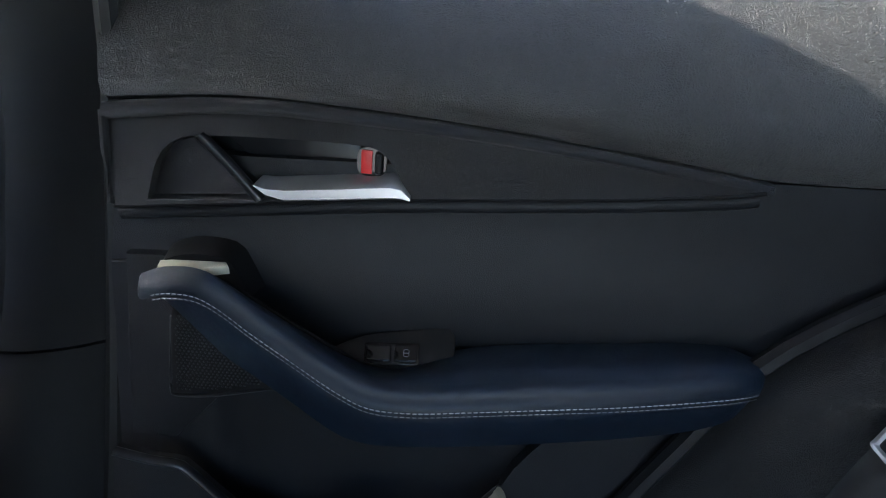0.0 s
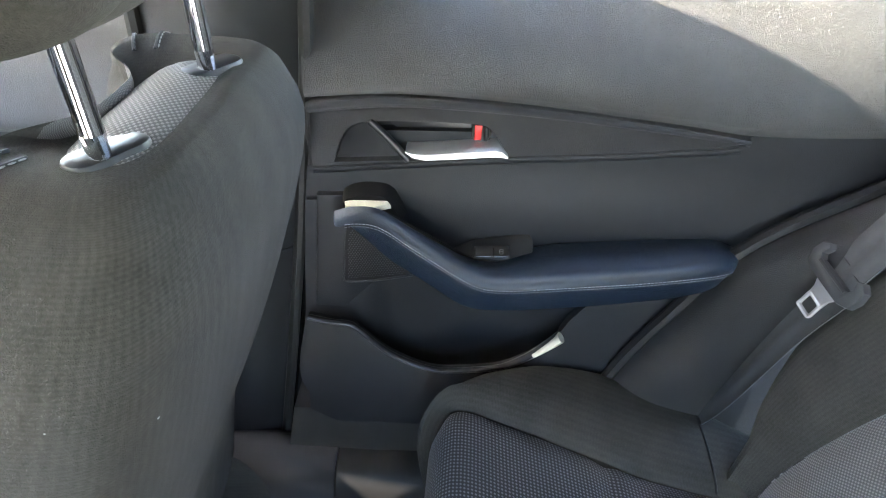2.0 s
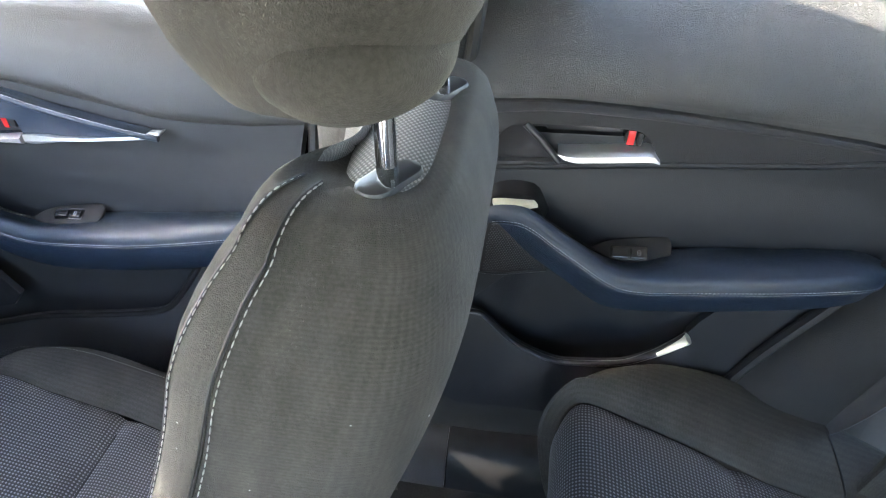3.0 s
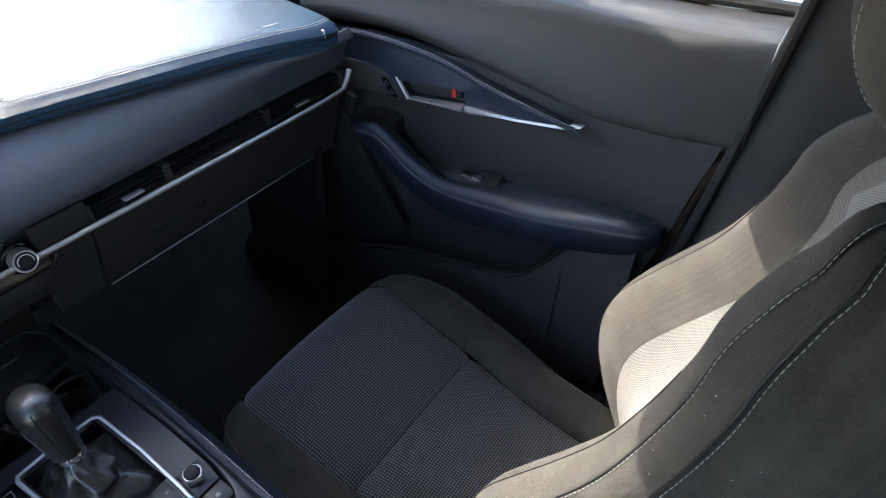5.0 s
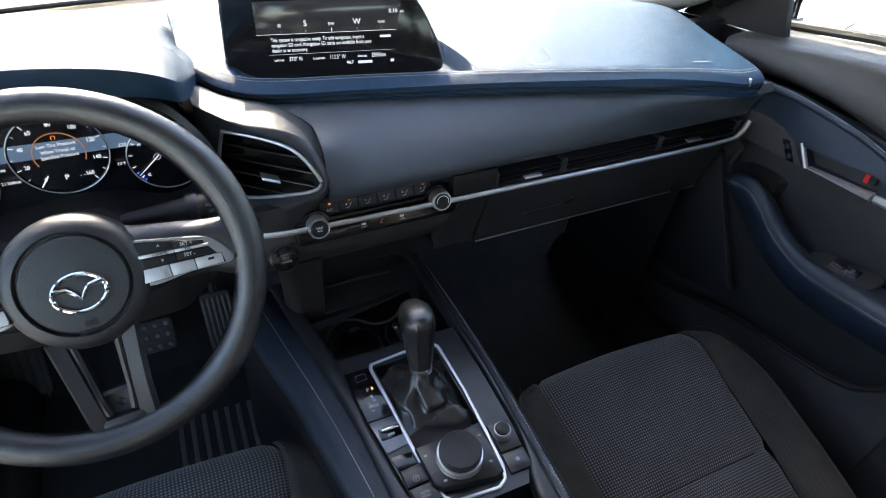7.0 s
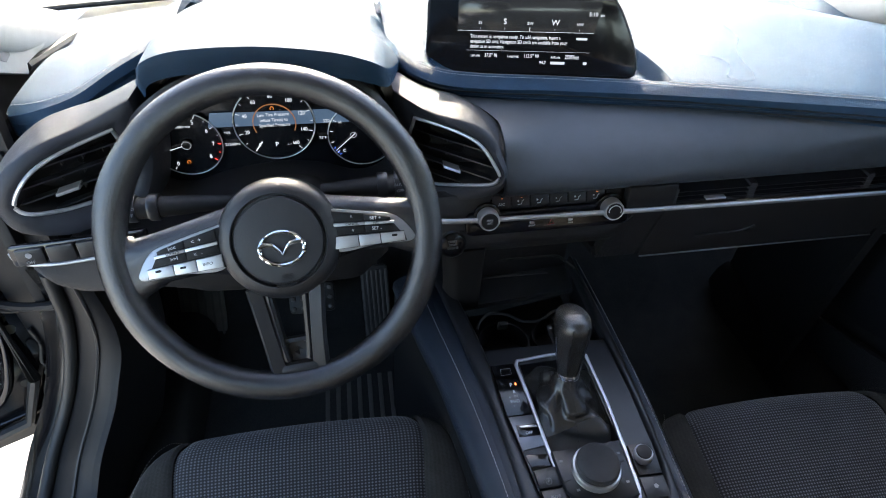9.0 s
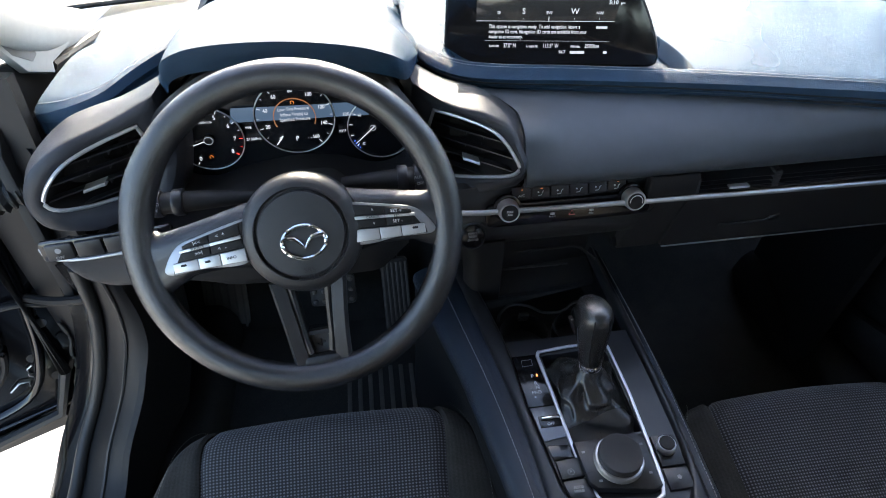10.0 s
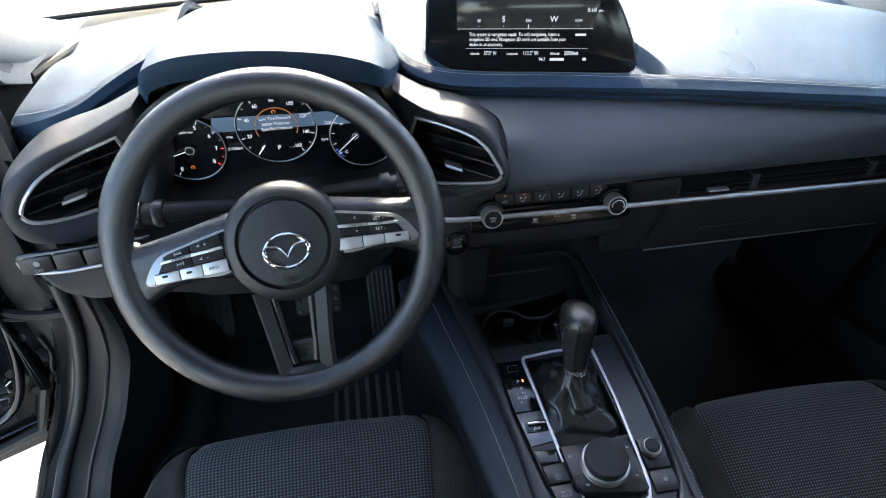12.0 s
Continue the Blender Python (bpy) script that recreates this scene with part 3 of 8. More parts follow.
def armrest(door, stations, material, drop, name="armrest"):
    """stations: (y, outer x, inner x, top z, bottom z); drop: how far the top falls towards the door, along y."""
    cols = list(zip(*stations))
    ys = spline([(s[0], 0, 0) for s in stations], 60)
    loops = []
    cx = [[(s[0], s[k]) for s in stations] for k in range(1, 5)]
    for p in ys:
        y = p.x
        xo, xi, zt, zb = (interp(c, y) for c in cx)
        w, dr = xi - xo, interp(drop, y)
        ring = [(xi, zb + 0.004), (xo + 0.020, zb), (xo + 0.010, zb + 0.006), (xo + 0.004, (zt + zb) / 2), (xo, zt - 0.018), (xo + 0.001, zt - 0.010), (xo + 0.005, zt - 0.003),
                (xo + min(0.012, w * 0.35), zt), (xo + w * 0.55, zt + 0.001 - dr * 0.5), (xi - min(0.008, w * 0.25), zt - dr), (xi - 0.002, zt - dr - 0.004), (xi, zt - dr - 0.012)]
        loops.append([Vector((x, y, z)) for x, z in ring])
    # rounded ends
    for end in (0, -1):
        c = sum(loops[end], Vector()) / len(loops[end])
        way = (c - sum(loops[1 if end == 0 else -2], Vector()) / len(loops[end])).normalized() * 0.006
        extra = [[c + (q - c) * f + way * g for q in loops[end]] for f, g in ((0.93, 0.5), (0.75, 0.9), (0.45, 1.05))]
        loops = (extra[::-1] + loops) if end == 0 else (loops + extra)
    ob = part(name, loft(loops), material, door, smooth=60)
    line = [Vector((interp(cx[0], p.x) - 0.0005, p.x, interp(cx[2], p.x) - 0.0165)) for p in ys[1:-1]]
    part("stitching", stitches(line, 0.0034, 0.0010, 0.00044), GREYTHREAD, ob, "pale grey double seam thread")
    part("stitching", stitches([q + Vector((0.0008, 0, -0.0042)) for q in line], 0.0034, 0.0010, 0.0004), GREYPRINT, ob, "pale grey double seam thread")
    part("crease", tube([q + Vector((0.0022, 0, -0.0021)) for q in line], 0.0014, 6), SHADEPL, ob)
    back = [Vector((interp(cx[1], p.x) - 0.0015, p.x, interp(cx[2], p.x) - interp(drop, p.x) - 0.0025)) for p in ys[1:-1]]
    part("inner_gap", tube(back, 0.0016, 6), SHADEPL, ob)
    return ob


def switch_plate(door, M, outline, w, legend=True):
    sp = part("switch_plate", slab(outline, M, 0.004, 0.0015), SHADEPL, door)
    part("switch_rim", slab(rounded(w, 0.017, 0.002), M @ Matrix.Translation((0, 0, 0.004)), 0.0015, 0.0005), GLOSS, sp)
    part("window_switch", slab(rounded(w * 0.46, 0.013, 0.002), M @ Matrix.Translation((-w * 0.24, 0, 0.0055)), 0.004, 0.0015), GLOSS, sp)
    part("lock_switch", slab(rounded(w * 0.42, 0.013, 0.002), M @ Matrix.Translation((w * 0.25, 0, 0.0055)), 0.003, 0.001), GLOSS, sp)
    part("symbol", tube([M @ Vector((w * 0.27 + a, b, 0.0088)) for a, b in rounded(0.0042, 0.0056, 0.0012, 3)], 0.0003, 4, closed=True), GREYPRINT, sp, "pale window symbol")
    part("symbol", block(M @ Matrix.Translation((w * 0.27, 0, 0.0085)), 0.0042, 0.0006, 0.0003, 0.0001), GREYPRINT, sp)
    return sp


def mesh_grille(door, tri, x, pitch):
    """A speaker grille: plate with a field of small raised cells inside the triangle."""
    g = part("speaker_grille", slab(tri, facing(x), 0.003, 0.001), SHADEPL, door)
    bm = bmesh.new()
    ys, zs = [p[0] for p in tri], [p[1] for p in tri]
    ins = inset(tri, 0.004)

    def inside(a, b):
        n, c = len(ins), False
        for i in range(n):
            (x1, y1), (x2, y2) = ins[i], ins[i - 1]
            if (y1 > b) != (y2 > b) and a < (x2 - x1) * (b - y1) / (y2 - y1) + x1:
                c = not c
        return c
    r, row, z = pitch * 0.34, 0, min(zs)
    while z < max(zs):
        y = min(ys) + (pitch / 2 if row % 2 else 0)
        while y < max(ys):
            if inside(y, z):
                a = [bm.verts.new((x - 0.0031, y + r * math.cos(k * 1.5708), z + r * math.sin(k * 1.5708))) for k in range(4)]
                b = [bm.verts.new((x - 0.0042, y + r * 0.5 * math.cos(k * 1.5708), z + r * 0.5 * math.sin(k * 1.5708))) for k in range(4)]
                bm.faces.new(b)
                for k in range(4):
                    bm.faces.new((a[k], a[(k + 1) % 4], b[(k + 1) % 4], b[k]))
            y += pitch
        z += pitch * 0.866
        row += 1
    part("grille_cells", bm, PLASTIC, g, kind="stuff")
    return g


# ---- rear door, passenger side ----
rd = thing("rear_door", "closed rear car door with black trim, navy armrest and silver lever", "car door", at=(0.70, -0.45, 0.4))
trim_low = [(-0.235, 1.040), (-0.324, 1.049), (-0.403, 1.049), (-0.489, 1.045), (-0.576, 1.038), (-0.647, 1.032), (-0.704, 1.026), (-0.802, 1.029), (-0.95, 1.040)]
belt_trim(rd, trim_low, lambda y: interp([(-0.95, 0.20), (-0.75, 0.185), (-0.60, 0.155), (-0.42, 0.122), (-0.25, 0.106)], y), [(0.6830, -0.02), (0.6790, 0.06), (0.6815, 0.22), (0.689, 0.42), (0.701, 0.60), (0.718, 0.78), (0.742, 0.93), (0.775, 1.0)], GRAIN_LIT)
hp_top = yz([(-0.238, 1.034), (-0.324, 1.045), (-0.403, 1.045), (-0.489, 1.041), (-0.576, 1.034), (-0.647, 1.027), (-0.706, 1.020)], 30)
hp_bot = yz([(-0.700, 1.016), (-0.688, 1.013), (-0.583, 1.000), (-0.450, 0.987), (-0.344, 0.974), (-0.237, 0.961)], 24)
bezel = yz([(-0.263, 0.9685), (-0.272, 0.997), (-0.282, 1.011), (-0.300, 1.018), (-0.350, 1.021), (-0.404, 1.022), (-0.430, 1.019), (-0.445, 1.001), (-0.450, 0.989)], 24) + [(-0.447, 0.988), (-0.344, 0.976)]
hpan = part("handle_panel", plate_with_hole(hp_top + hp_bot, bezel, lambda y, z: 0.682 - 0.006 * min(1, max(0, (1.045 - z) / 0.05)), -0.004, 0.014, 0.030), HANDLEVINYL, rd)
part("ridge", tube([(0.6775, y, z - 0.0045) for y, z in hp_top], lambda t: 0.0062 * (1 - 0.5 * t), 12), HANDLEVINYL, hpan)
part("front_edge", tube([(0.675, -0.2375, 1.030), (0.6735, -0.2365, 1.00), (0.6735, -0.2365, 0.963)], 0.0032, 8), HANDLEVINYL, hpan)
part("seam", tube([(0.6742, y, z - 0.0010) for y, z in hp_bot], 0.0017, 6), SHADEPL, hpan)
part("panel_roll", tube([(0.6840, y, z - 0.0085) for y, z in hp_bot], 0.0060, 12), DOORSOFT, rd)
hb = part("handle_bowl", skin(lambda u, v: (0.706 - 0.012 * (1 - v) ** 2 * (1 if u < 0.45 else 0.3), -0.258 - 0.196 * u, 0.965 + 0.062 * v), 16, 8, thick=(0.004, 0, 0)), SHADEPL, rd)
part("bowl_wing", tube([(0.6765, -0.3035, 1.0185), (0.6760, -0.322, 1.0005), (0.6745, -0.336, 0.9855), (0.6735, -0.3450, 0.9755)], 0.0042, 10), SMOOTH, hb)
part("bowl_floor", slab([(-0.312, 1.0165), (-0.404, 1.0185), (-0.428, 1.0155), (-0.440, 1.000), (-0.440, 0.990), (-0.352, 0.982)], facing(0.702), 0.004, 0.002), SMOOTH, hb)
part("bowl_insert", slab([(-0.2648, 0.9705), (-0.2735, 0.9975), (-0.2835, 1.0105), (-0.2985, 1.0170), (-0.3035, 1.0130), (-0.3400, 0.9775)], facing(0.688), 0.0105, 0.002), HANDLEVINYL, hb)
lev = [(-0.3425, 0.9885, 0.0010), (-0.351, 0.9848, 0.0070), (-0.364, 0.9838, 0.0112), (-0.40, 0.9880, 0.0116), (-0.438, 0.9930, 0.0118), (-0.4465, 0.9925, 0.0096), (-0.4530, 0.9885, 0.0025)]
part("lever", loft([[(0.670, y, z - h * 0.55), (0.666, y, z - h * 0.35), (0.6665, y, z + h * 0.25), (0.672, y, z + h * 0.6), (0.692, y, z + h * 0.6), (0.692, y, z - h * 0.55)] for y, z, h in lev]), SILVER, rd, "satin silver pull lever")
lk = part("lock_button", loft([[(0.704, y, z) for y, z in rounded(0.024, 0.024, 0.007, 4, -0.423, 1.0085)], [(0.683, y, z) for y, z in rounded(0.021, 0.021, 0.007, 4, -0.423, 1.0085)]]), GLOSS, rd)
part("red_mark", block(facing(0.6835) @ Matrix.Translation((-0.4195, 1.0085, 0)), 0.0080, 0.0175, 0.0016, 0.0006), RED, lk, "bright red unlocked mark")
part("slider", block(facing(0.6835) @ Matrix.Translation((-0.4285, 1.0085, 0)), 0.006, 0.016, 0.005, 0.002), SHADEPL, lk)
# main face: padded centre, speaker corner and pocket hollow in one pressed panel


def rear_face_x(y, z):
    pocket = 0.022 * min(1, max(0, (0.83 - z) / 0.05)) * min(1, max(0, (-0.285 - y) / 0.03))
    slope = -0.035 * min(1, max(0, (-0.50 - y) / 0.10)) * min(1, max(0, (0.84 - z) / 0.06))
    pad = 0.006 * math.sin(min(1, max(0, (z - 0.85) / 0.11)) * math.pi)
    return 0.690 + pocket + slope - pad


def rear_face(u, v):
    z = 0.50 + 0.47 * v + (0.028 + 0.03 * u) * v
    y0, y1 = interp([(0.5, -0.228), (0.57, -0.183), (0.72, -0.203), (0.82, -0.212), (0.96, -0.229), (1.1, -0.245)], z), -0.95
    y = y0 + (y1 - y0) * u
    return rear_face_x(y, z), y, z


part("centre_panel", skin(rear_face, 60, 44, thick=(0.02, 0, 0)), DOORSOFT, rd)
spk_plate = [(-0.2225, 0.745), (-0.2385, 0.921), (-0.268, 0.923), (-0.290, 0.905), (-0.353, 0.842), (-0.349, 0.826), (-0.300, 0.790), (-0.262, 0.745)]
part("speaker_panel", slab(spk_plate, facing(0.686), 0.010, 0.003), DOORSOFT, rd)
part("panel_joint", tube([(0.6800, -0.226, 0.9115), (0.6790, -0.250, 0.9135), (0.6790, -0.268, 0.9165)], 0.0016, 6), SHADEPL, rd)
mesh_grille(rd, [(-0.2685, 0.862), (-0.2645, 0.795), (-0.300, 0.799), (-0.348, 0.811), (-0.345, 0.823), (-0.315, 0.853), (-0.285, 0.878), (-0.272, 0.880)], 0.6765, 0.0034)
part("grille_rim", tube(spline([(0.675, -0.270, 0.870), (0.675, -0.2655, 0.830), (0.675, -0.2630, 0.796), (0.675, -0.270, 0.7925), (0.675, -0.30, 0.796), (0.675, -0.351, 0.809)], 24), 0.0015, 6), PLASTIC, rd)
# pull cup behind the grip and the armrest
part("pull_cup", loft([[(0.690, y, z) for y, z in yz([(-0.268, 0.905), (-0.268, 0.926), (-0.290, 0.937), (-0.322, 0.936), (-0.333, 0.925), (-0.345, 0.90)], 14)], [(0.664, y, z) for y, z in yz([(-0.272, 0.905), (-0.272, 0.922), (-0.291, 0.931), (-0.318, 0.931), (-0.327, 0.922), (-0.338, 0.90)], 14)]]), SHADEPL, rd)
# The sun on the cap is painted as its cream colour.
part("grip_cap", slab([(0.023, -0.004), (0.020, 0.008), (-0.012, 0.009), (-0.030, 0.002), (-0.026, -0.005), (0.014, -0.006)], axes((0.653, -0.298, 0.9235), (0, 1, -0.06), (-1, 0, 0)), 0.0068, 0.0025), SUNCREAM, rd, "grip cap with its sunlight painted cream")
armrest(rd, [(-0.270, 0.636, 0.660, 0.924, 0.905), (-0.285, 0.632, 0.660, 0.931, 0.896), (-0.310, 0.628, 0.660, 0.9335, 0.874), (-0.328, 0.625, 0.660, 0.927, 0.858), (-0.350, 0.622, 0.662, 0.9125, 0.845), (-0.380, 0.620, 0.664, 0.8925, 0.824),
             (-0.412, 0.618, 0.668, 0.8715, 0.802), (-0.436, 0.616, 0.672, 0.8615, 0.797), (-0.468, 0.616, 0.676, 0.8605, 0.798), (-0.500, 0.617, 0.690, 0.864, 0.801), (-0.56, 0.618, 0.692, 0.8725, 0.810),
             (-0.62, 0.620, 0.692, 0.8805, 0.820), (-0.68, 0.625, 0.692, 0.8885, 0.831), (-0.712, 0.634, 0.692, 0.889, 0.839), (-0.734, 0.652, 0.692, 0.882, 0.848)], NAVY, [(-0.75, 0.006), (-0.55, 0.003), (-0.49, 0.006), (-0.44, 0.014), (-0.27, 0.014)])
switch_plate(rd, axes((0.6735, -0.447, 0.8535), (0, -1, 0.08), (0.72, 0.0, 0.70)), yz([(-0.057, 0.000), (-0.026, 0.014), (0.014, 0.020), (0.047, 0.022), (0.049, -0.004), (0.040, -0.018), (0.016, -0.024), (-0.012, -0.022), (-0.038, -0.012)], 24), 0.044)
# map pocket lip and lower skin
rim = yz([(-0.214, 0.738), (-0.245, 0.7315), (-0.270, 0.7295), (-0.283, 0.717), (-0.324, 0.676), (-0.376, 0.651), (-0.413, 0.650), (-0.473, 0.662), (-0.507, 0.684), (-0.530, 0.707), (-0.549, 0.731)], 40)
low = part("pocket_panel", skin(lambda u, v: (0.660 - 0.006 * math.sin(v * 3.1), rim[round(u * 40)][0] * v + (interp([(0, -0.20), (0.15, -0.245), (1, -0.60)], u)) * (1 - v), rim[round(u * 40)][1] * v + (0.515 + 0.03 * (1 - min(1, u * 7)) + 0.02 * u) * (1 - v)), 40, 16, thick=(0.012, 0, 0)), DOORSOFT, rd)
part("pocket_lip", tube([(0.661, y, z) for y, z in rim], lambda t: 0.0045 + 0.004 * max(0, (t - 0.75) / 0.25), 10, flat=0.8), SMOOTH, low)
# Sunlit end of the lip, drawn as a cream piece.
part("lip_tip_sunlit", tube([(0.6575, y, z + 0.001) for y, z in rim[35:]], lambda t: 0.0045 + 0.0045 * t, 10, flat=0.7), SUNCREAM, low, "pocket lip end with its sunlight painted cream")
sk_y = [(0.52, -0.60), (0.66, -0.56), (0.735, -0.550), (0.83, -0.615)]
part("rear_skirt", skin(lambda u, v: (0.652 + 0.006 * math.sin(v * 3.1) + 0.02 * v * v, interp(sk_y, 0.52 + 0.31 * v) * (1 - u) - 0.83 * u, 0.52 + 0.31 * v), 12, 16, thick=(0.012, 0, 0)), DOORSOFT, rd)
part("door_shell", loft([[(0.725, y, z) for y, z in ((-0.12, 0.40), (-0.20, 1.10), (-0.95, 1.10), (-0.95, 0.95), (-0.72, 0.45))], [(0.80, y, z) for y, z in ((-0.12, 0.40), (-0.20, 1.10), (-0.95, 1.10), (-0.95, 0.95), (-0.72, 0.45))]]), PAINT, rd)
part("bottom_edge", loft([[(0.672, y, z) for y, z in ((-0.15, 0.42), (-0.17, 0.53), (-0.62, 0.55), (-0.70, 0.46))], [(0.735, y, z) for y, z in ((-0.15, 0.42), (-0.17, 0.53), (-0.62, 0.55), (-0.70, 0.46))]]), RUBBER, rd)
# Unseen cover, shaped so its shadow edge falls across the upper trim.
part("shadow_frame_cover", loft([[Vector((x + d, y, z)) for x, y, z in ((0.738, -0.235, 1.12), (0.700, -0.262, 1.28), (0.650, -0.290, 1.41), (0.648, -0.430, 1.41), (0.698, -0.382, 1.28), (0.738, -0.325, 1.12))] for d in (0.0, 0.02)]), SHADEPL, rd)
part("window_frame", tube(spline([(0.735, -0.235, 1.13), (0.70, -0.262, 1.28), (0.655, -0.29, 1.40), (0.645, -0.55, 1.405), (0.655, -0.80, 1.36), (0.70, -0.97, 1.20), (0.74, -1.02, 1.12)], 40), 0.016, 8), SHADEPL, rd)
g = part("window_glass", skin(lambda u, v: (0.765 - 0.10 * v, -0.24 - 0.04 * v - (0.74 - 0.28 * v) * u, 1.10 + 0.29 * v), 4, 4, thick=(0.003, 0, 0)), GLASS, rd)
g.visible_shadow = False

# ---- front door, passenger side ----
fd = thing("front_door", "closed front car door with navy trim, silver strip and armrest", "car door", at=(0.70, 0.3, 0.4))
ft_low = [(0.70, 1.000), (0.638, 1.006), (0.512, 1.014), (0.401, 1.002), (0.300, 0.981), (0.204, 0.963), (0.150, 0.953), (0.05, 0.954), (-0.06, 0.966)]
belt_trim(fd, ft_low, lambda y: interp([(-0.1, 0.155), (0.15, 0.165), (0.3, 0.135), (0.5, 0.075), (0.7, 0.05)], y), [(0.712, 0), (0.700, 0.12), (0.694, 0.30), (0.691, 0.50), (0.691, 0.70), (0.694, 0.85), (0.702, 0.95), (0.725, 1.0), (0.785, 0.998)], GRAIN_SHADED)
bt_top = yz([(0.66, 0.998), (0.580, 1.008), (0.512, 1.010), (0.401, 0.998), (0.300, 0.977), (0.204, 0.959), (0.152, 0.9505)], 30)
bt_bot = yz([(0.156, 0.946), (0.19, 0.9395), (0.291, 0.926), (0.349, 0.920), (0.457, 0.912), (0.55, 0.905), (0.66, 0.90)], 24)
rec = [(0.482, 0.944), (0.363, 0.957), (0.348, 0.955), (0.352, 0.930), (0.458, 0.919), (0.462, 0.920)]
FXX = lambda y, z: 0.697 - 0.05 * max(0, y - 0.40) - 0.010 * math.sin(min(1, max(0, (z - 0.92) / 0.08)) * math.pi)
trim = part("handle_panel", plate_with_hole(bt_top + bt_bot, rec, FXX, -0.002, 0.014, 0.030), NAVY, fd, "navy padded handle panel")
part("ridge", tube([(FXX(y, z) - 0.004, y, z - 0.003) for y, z in bt_top], lambda t: 0.008 * (1 - 0.5 * t), 10), NAVY, trim)
part("stitching", stitches([(FXX(y, z) - 0.009, y, z + 0.004) for y, z in bt_top], 0.004, 0.0014, 0.0006), GREYTHREAD, trim)
part("handle_bowl", skin(lambda u, v: (0.722, 0.49 - 0.15 * u, 0.912 + 0.052 * v), 8, 6, thick=(0.004, 0, 0)), SHADEPL, fd)
part("mirror_switch_plate", slab([(0.66, 0.899), (0.66, 0.955), (0.55, 0.958), (0.497, 0.947), (0.470, 0.914)], facing(0.690), 0.008, 0.002), PLASTIC, fd)
ms = part("memory_switch", slab([(0.505, 0.943), (0.517, 0.941), (0.496, 0.912), (0.483, 0.914)], facing(0.682), 0.003, 0.001), GLOSS, fd)
for dy, dz in ((0.504, 0.934), (0.494, 0.921)):
    part("button", lathe([(0.0045, 0), (0.0045, 0.002), (0.003, 0.003)], facing(0.679) @ Matrix.Translation((dy, dz, 0)), 12), SMOOTH, ms)
part("recess_post", tube([(0.686, 0.486, 0.948), (0.684, 0.462, 0.915)], 0.004, 8), SILVER, fd)
part("lever", loft([[(0.686, y, z - h), (0.682, y, z - h * 0.4), (0.682, y, z + h * 0.5), (0.688, y, z + h), (0.704, y, z + h * 0.6), (0.704, y, z - h)] for y, z, h in ((0.460, 0.9165, 0.0015), (0.44, 0.9182, 0.0030), (0.40, 0.9215, 0.0042), (0.353, 0.9255, 0.0062))]), SILVER, fd, "satin silver pull lever")
part("strip", loft([[(0.6875, y, z - h), (0.6840, y, z - h * 0.2), (0.6855, y, z + h), (0.694, y, z + h * 0.8), (0.70, y, z - h)] for y, z, h in ((0.349, 0.9262, 0.0068), (0.335, 0.9272, 0.0072), (0.318, 0.9285, 0.0058), (0.30, 0.9300, 0.0036), (0.25, 0.9348, 0.0026), (0.20, 0.9415, 0.0028), (0.176, 0.9458, 0.0040), (0.162, 0.9500, 0.0058), (0.149, 0.9545, 0.0015))]), SILVER, fd, "satin silver trim strip")
lk = part("lock_button", block(facing(0.72) @ Matrix.Translation((0.372, 0.945, 0)), 0.020, 0.020, 0.024, 0.004), SMOOTH, fd)
part("red_mark", block(facing(0.6965) @ Matrix.Translation((0.376, 0.945, 0)), 0.0075, 0.018, 0.0016, 0.0006), RED, lk, "bright red unlocked mark")


def front_face(u, v):
    z = 0.46 + 0.54 * v
    y0, y1 = 0.98, interp([(0.46, 0.10), (0.807, 0.002), (0.888, -0.015), (0.962, -0.033), (1.126, -0.072)], z)
    y = y0 + (y1 - y0) * u
    hollow = 0.02 * min(1, max(0, (0.76 - z) / 0.05)) * min(1, max(0, (0.58 - y) / 0.05))
    return 0.704 + hollow - 0.05 * max(0, y - 0.45) - 0.006 * math.sin(min(1, max(0, (z - 0.82) / 0.1)) * math.pi), y, z


part("centre_panel", skin(front_face, 60, 44, thick=(0.02, 0, 0)), DOORCLOTH, fd)
armrest(fd, [(0.560, 0.640, 0.668, 0.860, 0.825), (0.535, 0.635, 0.670, 0.8705, 0.812), (0.506, 0.635, 0.672, 0.8720, 0.796), (0.475, 0.636, 0.673, 0.855, 0.775), (0.445, 0.637, 0.675, 0.831, 0.752), (0.405, 0.638, 0.680, 0.812, 0.735),
             (0.368, 0.639, 0.686, 0.8035, 0.726), (0.32, 0.640, 0.700, 0.8045, 0.726), (0.26, 0.641, 0.708, 0.8095, 0.732), (0.213, 0.642, 0.708, 0.8145, 0.738), (0.12, 0.646, 0.708, 0.8305, 0.755), (0.04, 0.656, 0.708, 0.8425, 0.776), (0.010, 0.676, 0.708, 0.838, 0.788)], NAVY, [(0.0, 0.010), (0.10, 0.006), (0.28, 0.002), (0.34, 0.010), (0.60, 0.012)])
part("pull_cup", loft([[(0.704, y, z) for y, z in yz([(0.49, 0.84), (0.485, 0.872), (0.53, 0.876), (0.57, 0.868), (0.595, 0.845)], 14)], [(0.676, y, z) for y, z in yz([(0.495, 0.84), (0.492, 0.866), (0.53, 0.870), (0.565, 0.863), (0.588, 0.845)], 14)]]), SHADEPL, fd)
switch_plate(fd, axes((0.6835, 0.330, 0.8035), (0, -1, 0.10), (1, 0, 0.45)), yz([(-0.060, -0.006), (-0.038, 0.010), (0.0, 0.016), (0.048, 0.018), (0.048, -0.012), (0.03, -0.020), (-0.02, -0.020), (-0.045, -0.014)], 24), 0.044)
